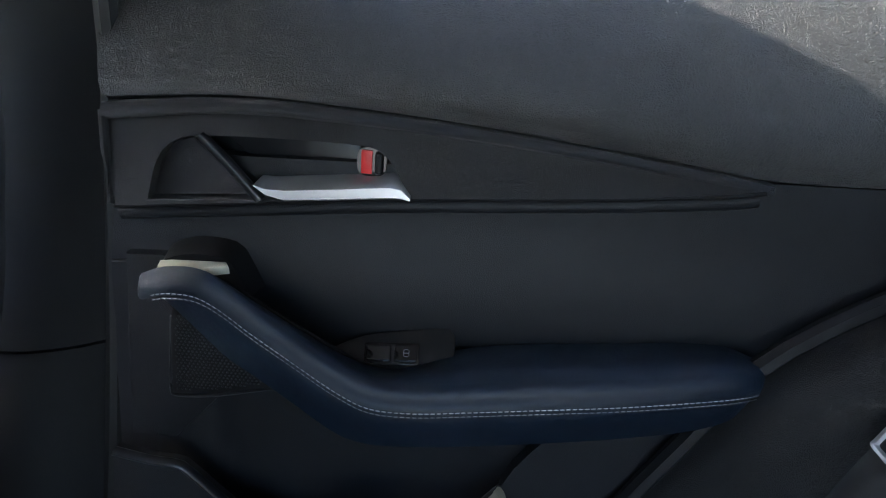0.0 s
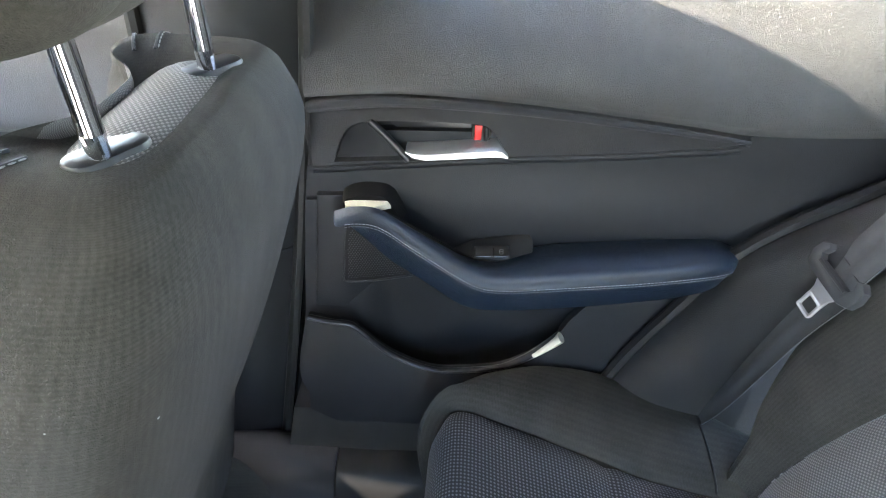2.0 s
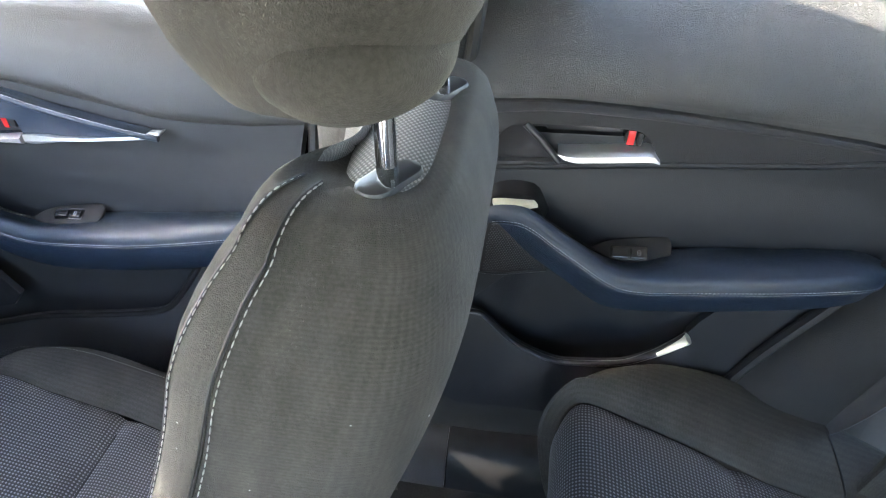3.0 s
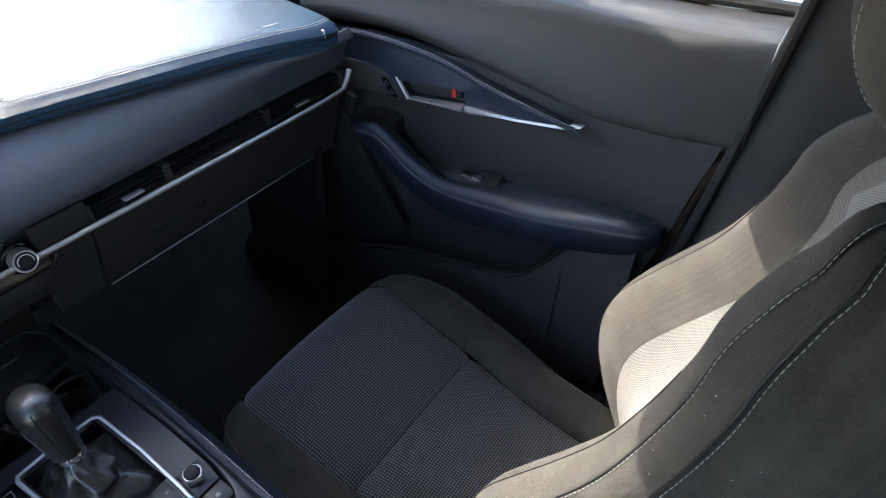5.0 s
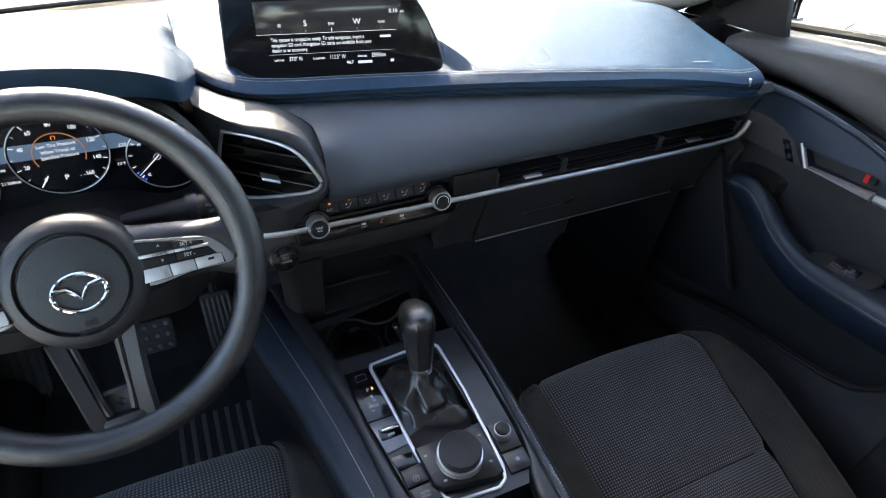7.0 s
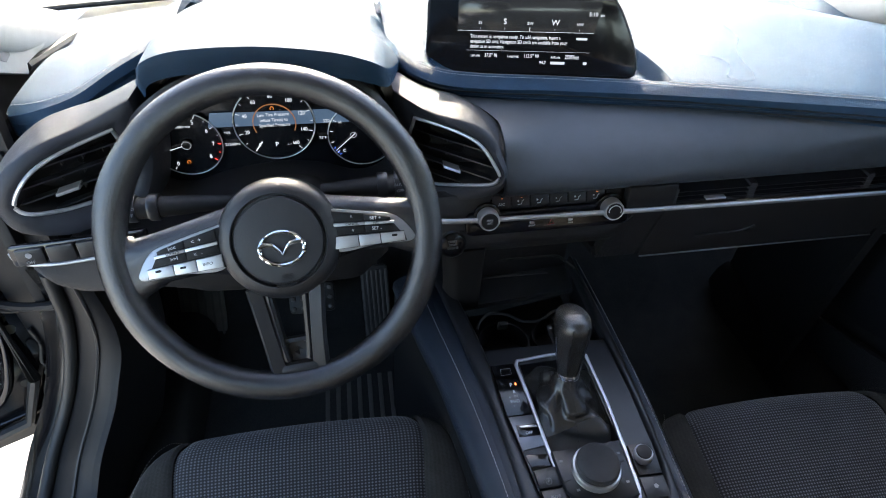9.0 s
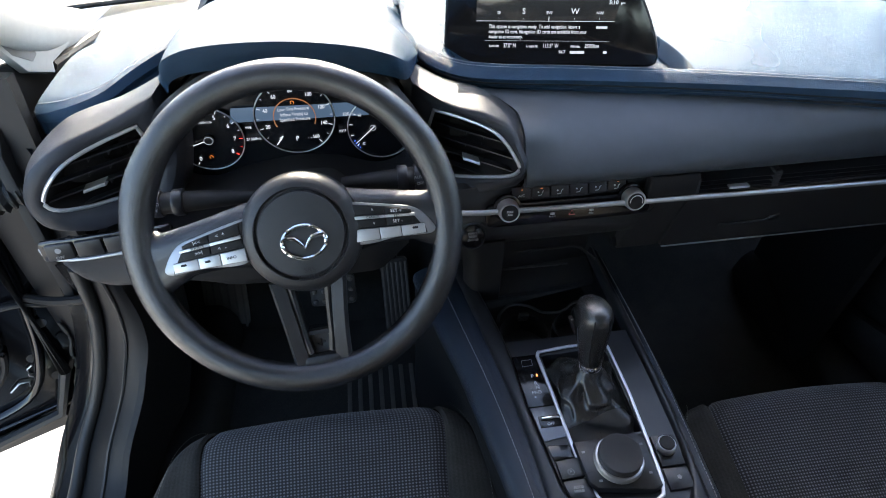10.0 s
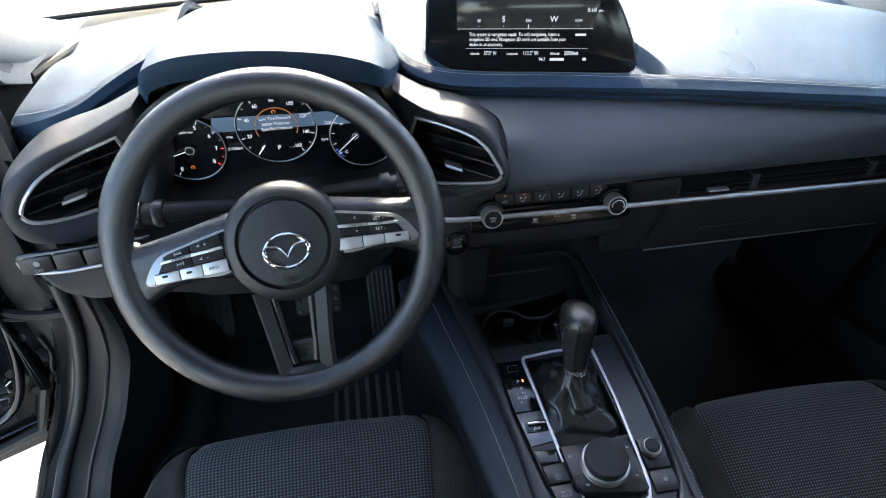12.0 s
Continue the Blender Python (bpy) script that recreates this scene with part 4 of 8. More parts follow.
frim = yz([(0.80, 0.505), (0.70, 0.520), (0.61, 0.538), (0.53, 0.562), (0.45, 0.586), (0.38, 0.600), (0.314, 0.613), (0.25, 0.630), (0.216, 0.650), (0.178, 0.697), (0.140, 0.752)], 48)
low = part("pocket_panel", skin(lambda u, v: (0.672 - 0.006 * math.sin(v * 3.1) - 0.08 * max(0, frim[round(u * 48)][0] - 0.5), frim[round(u * 48)][0] * v + (0.86 - 0.70 * u) * (1 - v), frim[round(u * 48)][1] * v + 0.44 * (1 - v)), 48, 14, thick=(0.012, 0, 0)), PLASTIC, fd)
part("pocket_lip", tube([(0.671 - 0.08 * max(0, y - 0.5), y, z) for y, z in frim], 0.005, 10), SHADEPL, low)
part("rear_skirt", skin(lambda u, v: (0.668 + 0.004 * math.sin(v * 3.1), 0.14 - 0.11 * u + 0.02 * (1 - v), 0.45 + (0.752 + 0.04 * u - 0.45) * v), 8, 12, thick=(0.012, 0, 0)), PLASTIC, fd)
part("speaker_panel", slab([(0.86, 0.53), (0.775, 0.545), (0.626, 0.557), (0.519, 0.594), (0.496, 0.622), (0.55, 0.72), (0.62, 0.86), (0.86, 0.90)], facing(0.690), 0.0105, 0.001), DOORSOFT, fd)
part("pillar_strip", tube([(0.665, 0.585, 0.905), (0.668, 0.575, 0.895), (0.672, 0.590, 0.858)], 0.006, 8), PLASTIC, fd)
part("door_shell", loft([[(0.735, y, z) for y, z in ((1.0, 0.42), (1.0, 1.02), (0.7, 1.05), (-0.06, 1.10), (-0.03, 0.9), (0.08, 0.42))], [(0.80, y, z) for y, z in ((1.0, 0.42), (1.0, 1.02), (0.7, 1.05), (-0.06, 1.10), (-0.03, 0.9), (0.08, 0.42))]]), PAINT, fd)
part("window_seal", tube([(0.782, y, z) for y, z in ((0.70, 1.062), (0.50, 1.098), (0.30, 1.115), (0.0, 1.128), (-0.08, 1.130))], 0.008, 8), RUBBER, fd)
part("window_frame", tube(spline([(0.74, -0.075, 1.12), (0.69, -0.11, 1.28), (0.635, -0.14, 1.41), (0.615, 0.05, 1.425), (0.63, 0.25, 1.40), (0.68, 0.52, 1.27), (0.735, 0.78, 1.08)], 40), 0.016, 8), SHADEPL, fd)
part("corner_sail", slab([(0.62, 1.06), (0.86, 1.035), (0.80, 1.10), (0.66, 1.19)], facing(0.745), 0.012, 0.003), SHADEPL, fd)
g = part("window_glass", skin(lambda u, v: (0.785 - 0.13 * v, 0.68 - 0.30 * v - (0.75 - 0.19 * v) * u, 1.09 + 0.31 * v), 4, 4, thick=(0.003, 0, 0)), GLASS, fd)
g.visible_shadow = False

# ---- seats ----
def seat_strip(path, cross, n_s, n_v, uvw, wave=None):
    """A cushion strip: path is a (y, z) line from the front round to the back, cross(v) gives (x, lift) pairs across it at 0..1 of the path."""
    line = spline([(a, b, 0) for a, b in path], n_v)
    nrm = []
    for j in range(n_v + 1):
        t = (line[min(n_v, j + 1)] - line[max(0, j - 1)]).normalized()
        nrm.append(Vector((t.y, -t.x)))
    total = sum((b - a).length for a, b in zip(line, line[1:]))

    def fn(u, v):
        j = round(v * n_v)
        c = cross(v)
        q = spline([(x, l, 0) for x, l in c], n_s)[round(u * n_s)]
        lift = q.y + (wave(u, v) if wave else 0)
        return q.x, line[j].x + nrm[j].x * lift, line[j].y + nrm[j].y * lift
    return skin(fn, n_s, n_v, uv=lambda u, v: (u * uvw, v * total))


def cushion(seat, cx, dy, dz, path, hc, ht, lift, seam, flip=1):
    """hc, ht: half widths of the middle and the whole along the path; lift: how high the side rolls stand; seam: 0..1 place of the cross seam."""
    path = [(y + dy, z + dz) for y, z in path]

    def groove(u, v):
        e = min(u, 1 - u) * 0.32
        return -0.007 * math.exp(-(e / 0.008) ** 2) - 0.010 * math.exp(-((v - seam) / 0.011) ** 2) + 0.006 * math.sin(u * math.pi)
    part("centre_panel", seat_strip(path, lambda v: [(cx - interp(hc, v), 0), (cx, 0), (cx + interp(hc, v), 0)], 30, 60, 0.30, groove), MESH, seat, "dark dotted woven seat cloth")
    line = spline([(a, b, 0) for a, b in path], 60)
    j = round(seam * 60)
    t = (line[j + 1] - line[j - 1]).normalized()
    cut = [Vector((cx + interp(hc, seam) * (2 * k / 20 - 1), line[j].x + t.y * (groove(k / 20, seam) + 0.0012), line[j].y - t.x * (groove(k / 20, seam) + 0.0012))) for k in range(2, 19)]
    part("cross_seam", tube(cut, 0.0016, 6), SHADEPL, seat)
    for s in (1, -1):
        def cross(v, s=s):
            a, b, l = interp(hc, v), interp(ht, v), interp(lift, v)
            w = b - a
            d = math.exp(-((v - 0.30) / 0.13) ** 2)
            return [(cx + s * a, -0.004), (cx + s * (a + w * 0.12), l * 0.45), (cx + s * (a + w * 0.45), l - 0.003 * d), (cx + s * (a + w * 0.8), l * 0.55 - 0.012 * d), (cx + s * b, -0.030 - 0.022 * d), (cx + s * (b + 0.004), -0.085), (cx + s * (b - 0.012), -0.15)]
        ob = part("side_bolster", seat_strip(path, cross, 26, 60, 0.2), CLOTH, seat)
        line = spline([(a, b, 0) for a, b in path], 60)
        seam_pts = []
        for j in range(4, 58):
            v = j / 60
            a, b, l = interp(hc, v), interp(ht, v), interp(lift, v)
            t = (line[j + 1] - line[j - 1]).normalized()
            k = l * 0.80 + 0.0015
            seam_pts.append((cx + s * (a + (b - a) * 0.70), line[j].x + t.y * k, line[j].y - t.x * k))
        part("stitching", stitches(seam_pts, 0.0030, 0.0018, 0.0004), SEATTHREAD, ob)
    part("seat_base", loft([[(cx + x, y + dy, z + dz) for x, y in rounded(0.40, 0.46, 0.05, 4, 0, 0.17)] for z in (0.345, 0.50)]), SHADEPL, seat)


P_PATH = [(0.385, 0.42), (0.425, 0.47), (0.450, 0.545), (0.452, 0.600), (0.435, 0.630), (0.398, 0.638), (0.32, 0.617), (0.215, 0.588), (0.07, 0.563), (-0.06, 0.555), (-0.13, 0.57)]
P_HC = [(0, 0.118), (0.18, 0.128), (0.28, 0.148), (0.33, 0.156), (0.43, 0.151), (0.57, 0.147), (0.66, 0.136), (0.75, 0.128), (1, 0.115)]
P_HT = [(0, 0.150), (0.18, 0.160), (0.28, 0.195), (0.35, 0.230), (0.43, 0.250), (0.57, 0.242), (0.67, 0.228), (0.75, 0.212), (1, 0.195)]
D_HC, D_HT = [(v, h * 1.11) for v, h in P_HC], [(v, h * 1.0) for v, h in P_HT]
P_LIFT = [(0, 0.0), (0.35, 0.0), (0.5, 0.012), (0.75, 0.030), (1, 0.038)]


def backrest(seat, cx, dy, dz, group=""):
    """The shaped back: front panel with light cloth, two front rolls, and a cloth shell round sides and rear."""
    front = [(0.55, -0.030), (0.60, -0.008), (0.65, 0.016), (0.70, 0.031), (0.75, 0.033), (0.80, 0.018), (0.85, -0.012), (0.90, -0.046), (0.95, -0.078), (1.0, -0.100), (1.06, -0.120), (1.10, -0.128), (1.13, -0.144), (1.150, -0.160)]
    rear = [(0.55, -0.120), (0.75, -0.165), (0.90, -0.225), (1.0, -0.260), (1.07, -0.280), (1.11, -0.286), (1.150, -0.278)]
    half = [(0.55, 0.215), (0.70, 0.235), (0.85, 0.226), (0.95, 0.208), (1.02, 0.190), (1.08, 0.170), (1.12, 0.148), (1.150, 0.122)]
    cz = [0.56 + (1.150 - 0.56) * k / 40 for k in range(41)]
    crown = ((0.945, 0.0060), (0.88, 0.0115), (0.80, 0.0155), (0.70, 0.0165), (0.58, 0.0140), (0.40, 0.0080), (0.20, 0.005), (0.02, 0.005))

    def ring(z, a, swell=0.0):
        w, yf, yr = interp(half, z) + swell, interp(front, z) + swell, interp(rear, z) - swell
        ym, d = (yf + yr) / 2, (yf - yr) / 2
        c, s = math.cos(a), math.sin(a)
        e = 2 / ((3.4 + 1.6 * min(1, max(0, (z - 1.0) / 0.17))) if s < 0 else 6.0)
        x = w * math.copysign(abs(c) ** e, c)
        y = ym + d * math.copysign(abs(s) ** e, s)
        if s > 0:
            y -= interp([(0.5, 0.050), (0.62, 0.085), (0.8, 0.108), (0.98, 0.092), (1.08, 0.070), (1.15, 0.045)], z) * math.exp(-(x / (w * 0.52)) ** 4)
        return Vector((cx + x, y + dy, z + dz))

    def surf(row, a, swell=0.0):
        """The cover, row by row: up the sides, then over the rounded top."""
        if row <= 40:
            return ring(cz[row], a, swell)
        f, h = crown[row - 41]
        c = Vector((cx, (interp(front, 1.150) + interp(rear, 1.150)) / 2 + dy, 1.150 + dz))
        return c + (ring(1.150, a, swell) - c) * f + Vector((0, 0, h + swell))

    def strip(name, s0, s1, material, label="", uvw=0.3, n=18):
        return part(name, skin(lambda u, v: surf(round(v * 48), s0 + (s1 - s0) * u), n, 48, uv=lambda u, v: (u * uvw, v * 0.68)), material, seat, label)
    A = radians(85.2)
    strip("front_panel", A, math.pi - A, MESH_FINE, "pale grey honeycomb seat cloth", 0.24)
    for s in (0, 1):
        b0, b1 = (radians(16), A) if not s else (math.pi - A, math.pi - radians(16))
        ob = strip("front_roll", b0, b1, CLOTH)
        for line in ([(0.56, 36), (1.150, 36)], [(0.56, 6), (1.150, 6)]):
            pts = [surf(k, radians(interp(line, cz[min(40, k)])) if not s else math.pi - radians(interp(line, cz[min(40, k)])), 0.0008) for k in range(2, 46)]
            part("stitching", stitches(pts, 0.0034, 0.0020, 0.0005), SEATTHREAD, ob)
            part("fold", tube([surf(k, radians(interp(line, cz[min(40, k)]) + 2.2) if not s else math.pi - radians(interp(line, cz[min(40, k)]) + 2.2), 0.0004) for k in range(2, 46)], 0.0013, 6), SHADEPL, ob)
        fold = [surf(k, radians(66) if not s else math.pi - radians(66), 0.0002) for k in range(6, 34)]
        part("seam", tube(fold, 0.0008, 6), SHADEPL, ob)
    sh = strip("shell", radians(16), radians(-196), CLOTH, n=40)
    rnd = random.Random(5)
    bm = bmesh.new()
    for k in range(34):
        row, a = rnd.randint(6, 38), radians(rnd.uniform(150, 230))
        p, q = surf(row, a, 0.0006), surf(row, a + 0.01, 0.0006)
        t = (q - p).normalized() * rnd.uniform(0.0003, 0.0009)
        w = Vector((0, 0, rnd.uniform(0.0003, 0.0008)))
        bm.faces.new([bm.verts.new(c) for c in (p - t - w, p + t - w * 0.6, p + t + w, p - t + w * 0.7)])
    part("lint", bm, GREYTHREAD, sh, "pale lint specks", kind="stuff")
    # rounded top with a cloth saddle between the shoulders
    def saddle(u, v):
        x = 0.094 * (2 * u - 1) - 0.018 * v
        q = spline([(-0.176, 1.105, 0), (-0.194, 1.138, 0), (-0.208, 1.1590, 0), (-0.226, 1.1675, 0), (-0.246, 1.1680, 0), (-0.270, 1.1600, 0)], 20)[round(v * 20)]
        return cx + x * (1 - 0.12 * v), q.x + dy, q.y + dz - 0.012 * (abs(2 * u - 1)) ** 4
    part("top_panel", skin(saddle, 20, 20, thick=(0, 0.0, -0.006), uv=lambda u, v: (u * 0.18, v * 0.17)), MESH_FINE, seat, "pale grey honeycomb seat cloth")


def head_restraint(seat, cx, dy, dz):
    for s in (-1, 1):
        px, py = cx + s * 0.0535, -0.2425 - s * 0.0055 + dy
        part("post", tube([(px, py, 1.10 + dz), (px, py, 1.18 + dz), (px, py + 0.001, 1.28 + dz)], 0.0056, 14), CHROME, seat, "chrome head restraint post")
        part("sleeve", slab(rounded(0.042, 0.023, 0.010), pose(px + 0.008, py + 0.001, 1.1600 + dz, -4, 0, -30), 0.0085, 0.0036), SMOOTH, seat)
    loops = []
    for k in range(15):
        f = k / 14
        z = 1.231 + 0.155 * f
        w = 0.119 * (1 - abs(2 * f - 0.9) ** 3.5 * 0.15)
        d = 0.090 * (1 - abs(2 * f - 1) ** 3 * 0.30)
        ym = -0.213 - 0.006 * f
        loops.append([Vector((cx + w * math.copysign(abs(math.cos(a)) ** (0.95 if math.sin(a) > 0 else 0.65), math.cos(a)), ym + dy + d * (1 if math.sin(a) > 0 else 0.82) * math.copysign(abs(math.sin(a)) ** 0.9, math.sin(a)), z + dz)) for a in [2 * math.pi * i / 40 for i in range(40)]])
    c0, c1 = sum(loops[0], Vector()) / 40, sum(loops[-1], Vector()) / 40
    loops = [[c0 + (p - c0) * 0.55 - Vector((0, 0, 0.007)) for p in loops[0]], [c0 + (p - c0) * 0.85 - Vector((0, 0, 0.005)) for p in loops[0]]] + loops + [[c1 + (p - c1) * 0.8 + Vector((0, 0, 0.008)) for p in loops[-1]], [c1 + (p - c1) * 0.4 + Vector((0, 0, 0.012)) for p in loops[-1]]]
    hr = part("head_restraint", loft(loops), CLOTH, seat)
    for i in (7, 13):
        part("stitching", stitches([lp[i] + Vector((0, 0.0006, 0)) for lp in loops[1:-1]], 0.0032, 0.0018, 0.0004), SEATTHREAD, hr)
    for s in (-1, 1):                                      # rolled lower corners
        lobe = spline([(cx + s * dx, y + dy, z + dz) for dx, y, z in ((0.1030, -0.200, 1.250), (0.1035, -0.216, 1.250), (0.1000, -0.238, 1.249), (0.0820, -0.257, 1.246), (0.0420, -0.267, 1.245))], 30)
        part("corner_roll", tube(lobe, lambda t: interp([(0, 0.003), (0.06, 0.011), (0.18, 0.018), (0.36, 0.020), (0.6, 0.015), (0.85, 0.009), (1, 0.003)], t), 18), CLOTH, hr)
    return hr


ps = thing("car_seat", "charcoal cloth front car seat with dotted centre and headrest", "car seat", "front seats", at=(0.38, 0.1, 0.34))
cushion(ps, 0.362, 0, 0, P_PATH, P_HC, P_HT, P_LIFT, 0.57)
backrest(ps, 0.395, 0, 0)
head_restraint(ps, 0.3765, 0, 0)
ds = thing("car_seat", "charcoal cloth driver seat with dotted centre, facing the wheel", "car seat", "front seats", at=(-0.37, 0.1, 0.34))
cushion(ds, -0.366, 0.046, 0.014, P_PATH, D_HC, D_HT, P_LIFT, 0.66)
backrest(ds, -0.385, -0.06, -0.02)
head_restraint(ds, -0.385, -0.06, -0.02)

# ---- rear bench ----
rs = thing("bench", "charcoal cloth rear bench seat with dotted centre panel", "car seat", at=(0.0, -0.7, 0.34))
R_PATH = [(-0.44, 0.42), (-0.405, 0.50), (-0.385, 0.60), (-0.395, 0.655), (-0.425, 0.680), (-0.50, 0.676), (-0.60, 0.660), (-0.70, 0.645), (-0.80, 0.632), (-0.90, 0.625)]
seam_x = [(0, 0.50), (0.3, 0.565), (0.36, 0.575), (0.45, 0.556), (0.54, 0.538), (0.604, 0.525), (0.67, 0.511), (0.78, 0.500), (1, 0.485)]
edge_x = [(0, 0.56), (0.3, 0.60), (0.42, 0.645), (0.52, 0.670), (0.62, 0.672), (0.75, 0.650), (0.88, 0.605), (1, 0.57)]


def r_groove(u, v):
    e = (1 - u) * 0.6
    return -0.007 * math.exp(-(e / 0.008) ** 2) - 0.007 * math.exp(-((v - 0.605) / 0.012) ** 2)


part("centre_panel", seat_strip(R_PATH, lambda v: [(-0.12, 0), (0.15, 0.006), (0.35, 0.004), (interp(seam_x, v), 0)], 40, 64, 0.65, r_groove), MESH, rs, "dark dotted woven seat cloth")
part("side_bolster", seat_strip(R_PATH, lambda v: [(interp(seam_x, v), -0.004), (interp(seam_x, v) + 0.012, 0.008), (0.5 * interp(seam_x, v) + 0.5 * interp(edge_x, v), 0.018), (interp(edge_x, v) - 0.022, 0.012), (interp(edge_x, v), -0.02), (interp(edge_x, v) + 0.004, -0.08), (interp(edge_x, v) - 0.01, -0.2)], 24, 64, 0.2), CLOTH, rs)
def bolster_seam(f):
    line = spline([(a, b, 0) for a, b in R_PATH], 64)
    p, a, b = line[50], interp(seam_x, 50 / 64), interp(edge_x, 50 / 64)
    return (a + (b - a) * f, p.x, p.y + 0.002 + 0.017 * math.sin(f * math.pi) ** 0.6 - 0.03 * max(0, f - 0.85) / 0.15)


part("bolster_seam", tube([bolster_seam(k / 12) for k in range(13)], 0.0014, 6), SHADEPL, rs)
part("far_cushion", seat_strip(R_PATH, lambda v: [(-0.66, -0.1), (-0.64, 0.0), (-0.55, 0.02), (-0.35, 0.0), (-0.122, 0)], 24, 40, 0.5), CLOTH, rs)
R_BACK = [(-0.775, 0.60), (-0.770, 0.70), (-0.790, 0.80), (-0.830, 0.92), (-0.875, 1.05), (-0.925, 1.18), (-0.955, 1.24), (-1.00, 1.25)]
bx = [(0, 0.50), (0.3, 0.47), (0.6, 0.43), (1, 0.39)]
ox = [(0, 0.545), (0.15, 0.535), (0.22, 0.555), (0.35, 0.575), (0.6, 0.56), (1, 0.52)]
back_path = R_BACK[::-1]
flipv = lambda t: [(1 - a, b) for a, b in t]
BXF, OXF = flipv(bx), flipv(ox)
part("back_centre_panel", seat_strip(back_path, lambda v: [(-0.12, 0), (0.2, -0.004), (interp(BXF, v), 0)], 40, 50, 0.6, lambda u, v: 0.006 * math.exp(-(((1 - u) * 0.6) / 0.008) ** 2)), MESH_FINE, rs, "grey honeycomb seat cloth")
part("back_bolster", seat_strip(back_path, lambda v: [(interp(BXF, v), 0.004), (interp(BXF, v) + 0.02, -0.010), (interp(OXF, v) - 0.02, -0.022), (interp(OXF, v), -0.004), (interp(OXF, v) + 0.004, 0.05)], 20, 50, 0.2), CLOTH, rs)
part("far_back", seat_strip(back_path, lambda v: [(-0.62, 0.0), (-0.4, -0.01), (-0.122, 0)], 20, 30, 0.5), CLOTH, rs)
iso = part("anchor_cover", slab(rounded(0.048, 0.060, 0.010), axes((0.510, -0.812, 0.650), (1, -0.12, 0.0), (0.1, 1, -0.22)), 0.012, 0.003), PLASTIC, rs)
part("anchor_symbol", lathe([(0.0105, 0), (0.0105, 0.0006), (0.0085, 0.0008)], axes((0.512, -0.806, 0.6615), (1, -0.12, 0), (0.1, 1, -0.22)), 20), GREYPRINT, iso, "round child seat anchor symbol")
part("anchor_figure", lathe([(0.006, 0), (0.006, 0.0008), (0.004, 0.001)], axes((0.512, -0.806, 0.6622), (1, -0.12, 0), (0.1, 1, -0.22)), 6), PLASTIC, iso)
st = thing("side_trim", "dark leatherette side panel beside the rear seat back", "car trim", kind="structure", at=(0.66, -0.75, 0.6))
la = spline([(0.668, -0.99, 1.075), (0.669, -0.91, 1.005), (0.668, -0.845, 0.958), (0.662, -0.777, 0.916), (0.656, -0.727, 0.872), (0.653, -0.694, 0.809), (0.651, -0.661, 0.747), (0.650, -0.636, 0.690), (0.65, -0.60, 0.58)], 24)
lb = spline([(0.55, -1.03, 1.13), (0.56, -0.95, 1.05), (0.575, -0.89, 0.98), (0.59, -0.83, 0.90), (0.60, -0.79, 0.82), (0.605, -0.76, 0.72), (0.60, -0.72, 0.58)], 24)
part("panel", skin(lambda u, v: la[round(v * 24)].lerp(lb[round(v * 24)], u) + Vector((-0.012, 0.018, 0.008)) * math.sin(u * math.pi), 12, 24, thick=(0.02, -0.02, 0)), SIDEVINYL, st)
part("door_seal", tube([p + Vector((0.006, 0.002, 0.002)) for p in la], 0.009, 8), SHADEPL, st)
# belt
sb = thing("seat_belt", "dark grey rear seat belt webbing with a metal tongue", "seat belt", at=(0.58, -0.79, 0.88))


def strap(name, pts, w, parent, material):
    c = spline(pts, 24)
    across = [(Vector((0.98, -0.06, -0.10))).normalized()] * 25

    def fn(u, v):
        j = round(v * 24)
        t = (c[min(24, j + 1)] - c[max(0, j - 1)]).normalized()
        a = (across[j] - t * across[j].dot(t)).normalized()
        return c[j] + a * (u - 0.5) * w + a.cross(t) * 0.0010 * math.sin(u * math.pi * 4)
    return part(name, skin(fn, 18, 24, thick=(0.0, -0.0018, 0)), material, parent)


strap("lower_strap", [(0.640, -0.715, 0.58), (0.618, -0.738, 0.66), (0.602, -0.750, 0.722), (0.588, -0.776, 0.842), (0.580, -0.797, 0.906), (0.578, -0.804, 0.930)], 0.058, sb, WEB)
strap("upper_strap", [(0.584, -0.800, 0.915), (0.583, -0.810, 0.946), (0.576, -0.838, 1.026), (0.563, -0.880, 1.137), (0.546, -0.932, 1.28)], 0.055, sb, WEB)
GM = axes((0.579, -0.794, 0.923), (0.95, 0.08, 0.06), (0.12, 0.31, -0.94)) @ Matrix.Diagonal((0.84, 0.84, 0.9, 1.0))      # x along the guide, y down the strap
guide_line = [(-0.047, -0.016), (-0.036, -0.022), (-0.028, -0.018), (-0.033, -0.008), (-0.029, 0.000), (0.029, 0.000), (0.034, -0.006), (0.030, -0.016), (0.036, -0.021), (0.047, -0.014), (0.050, 0.000), (0.044, 0.014), (0.030, 0.019), (-0.030, 0.019), (-0.046, 0.012), (-0.050, -0.002)]
gd = part("guide", slab(guide_line, GM, 0.010, 0.0035), GUIDEGREY, sb, "grey black plastic belt guide loop")
part("guide_lip", tube([GM @ Vector((x, 0.0015, 0.009)) for x in (-0.029, -0.015, 0.0, 0.015, 0.029)], 0.0022, 8), PLASTIC, gd)
tg = part("tongue", slab([(-0.021, 0.0), (0.017, 0.0), (0.011, 0.010), (0.010, 0.020), (-0.014, 0.020), (-0.015, 0.010)], GM @ Matrix.Translation((0.000, 0.017, 0.001)) @ Matrix.Diagonal((1.2, 1.25, 1.0, 1.0)), 0.003, 0.0008), SILVER, sb, "satin steel buckle tongue")
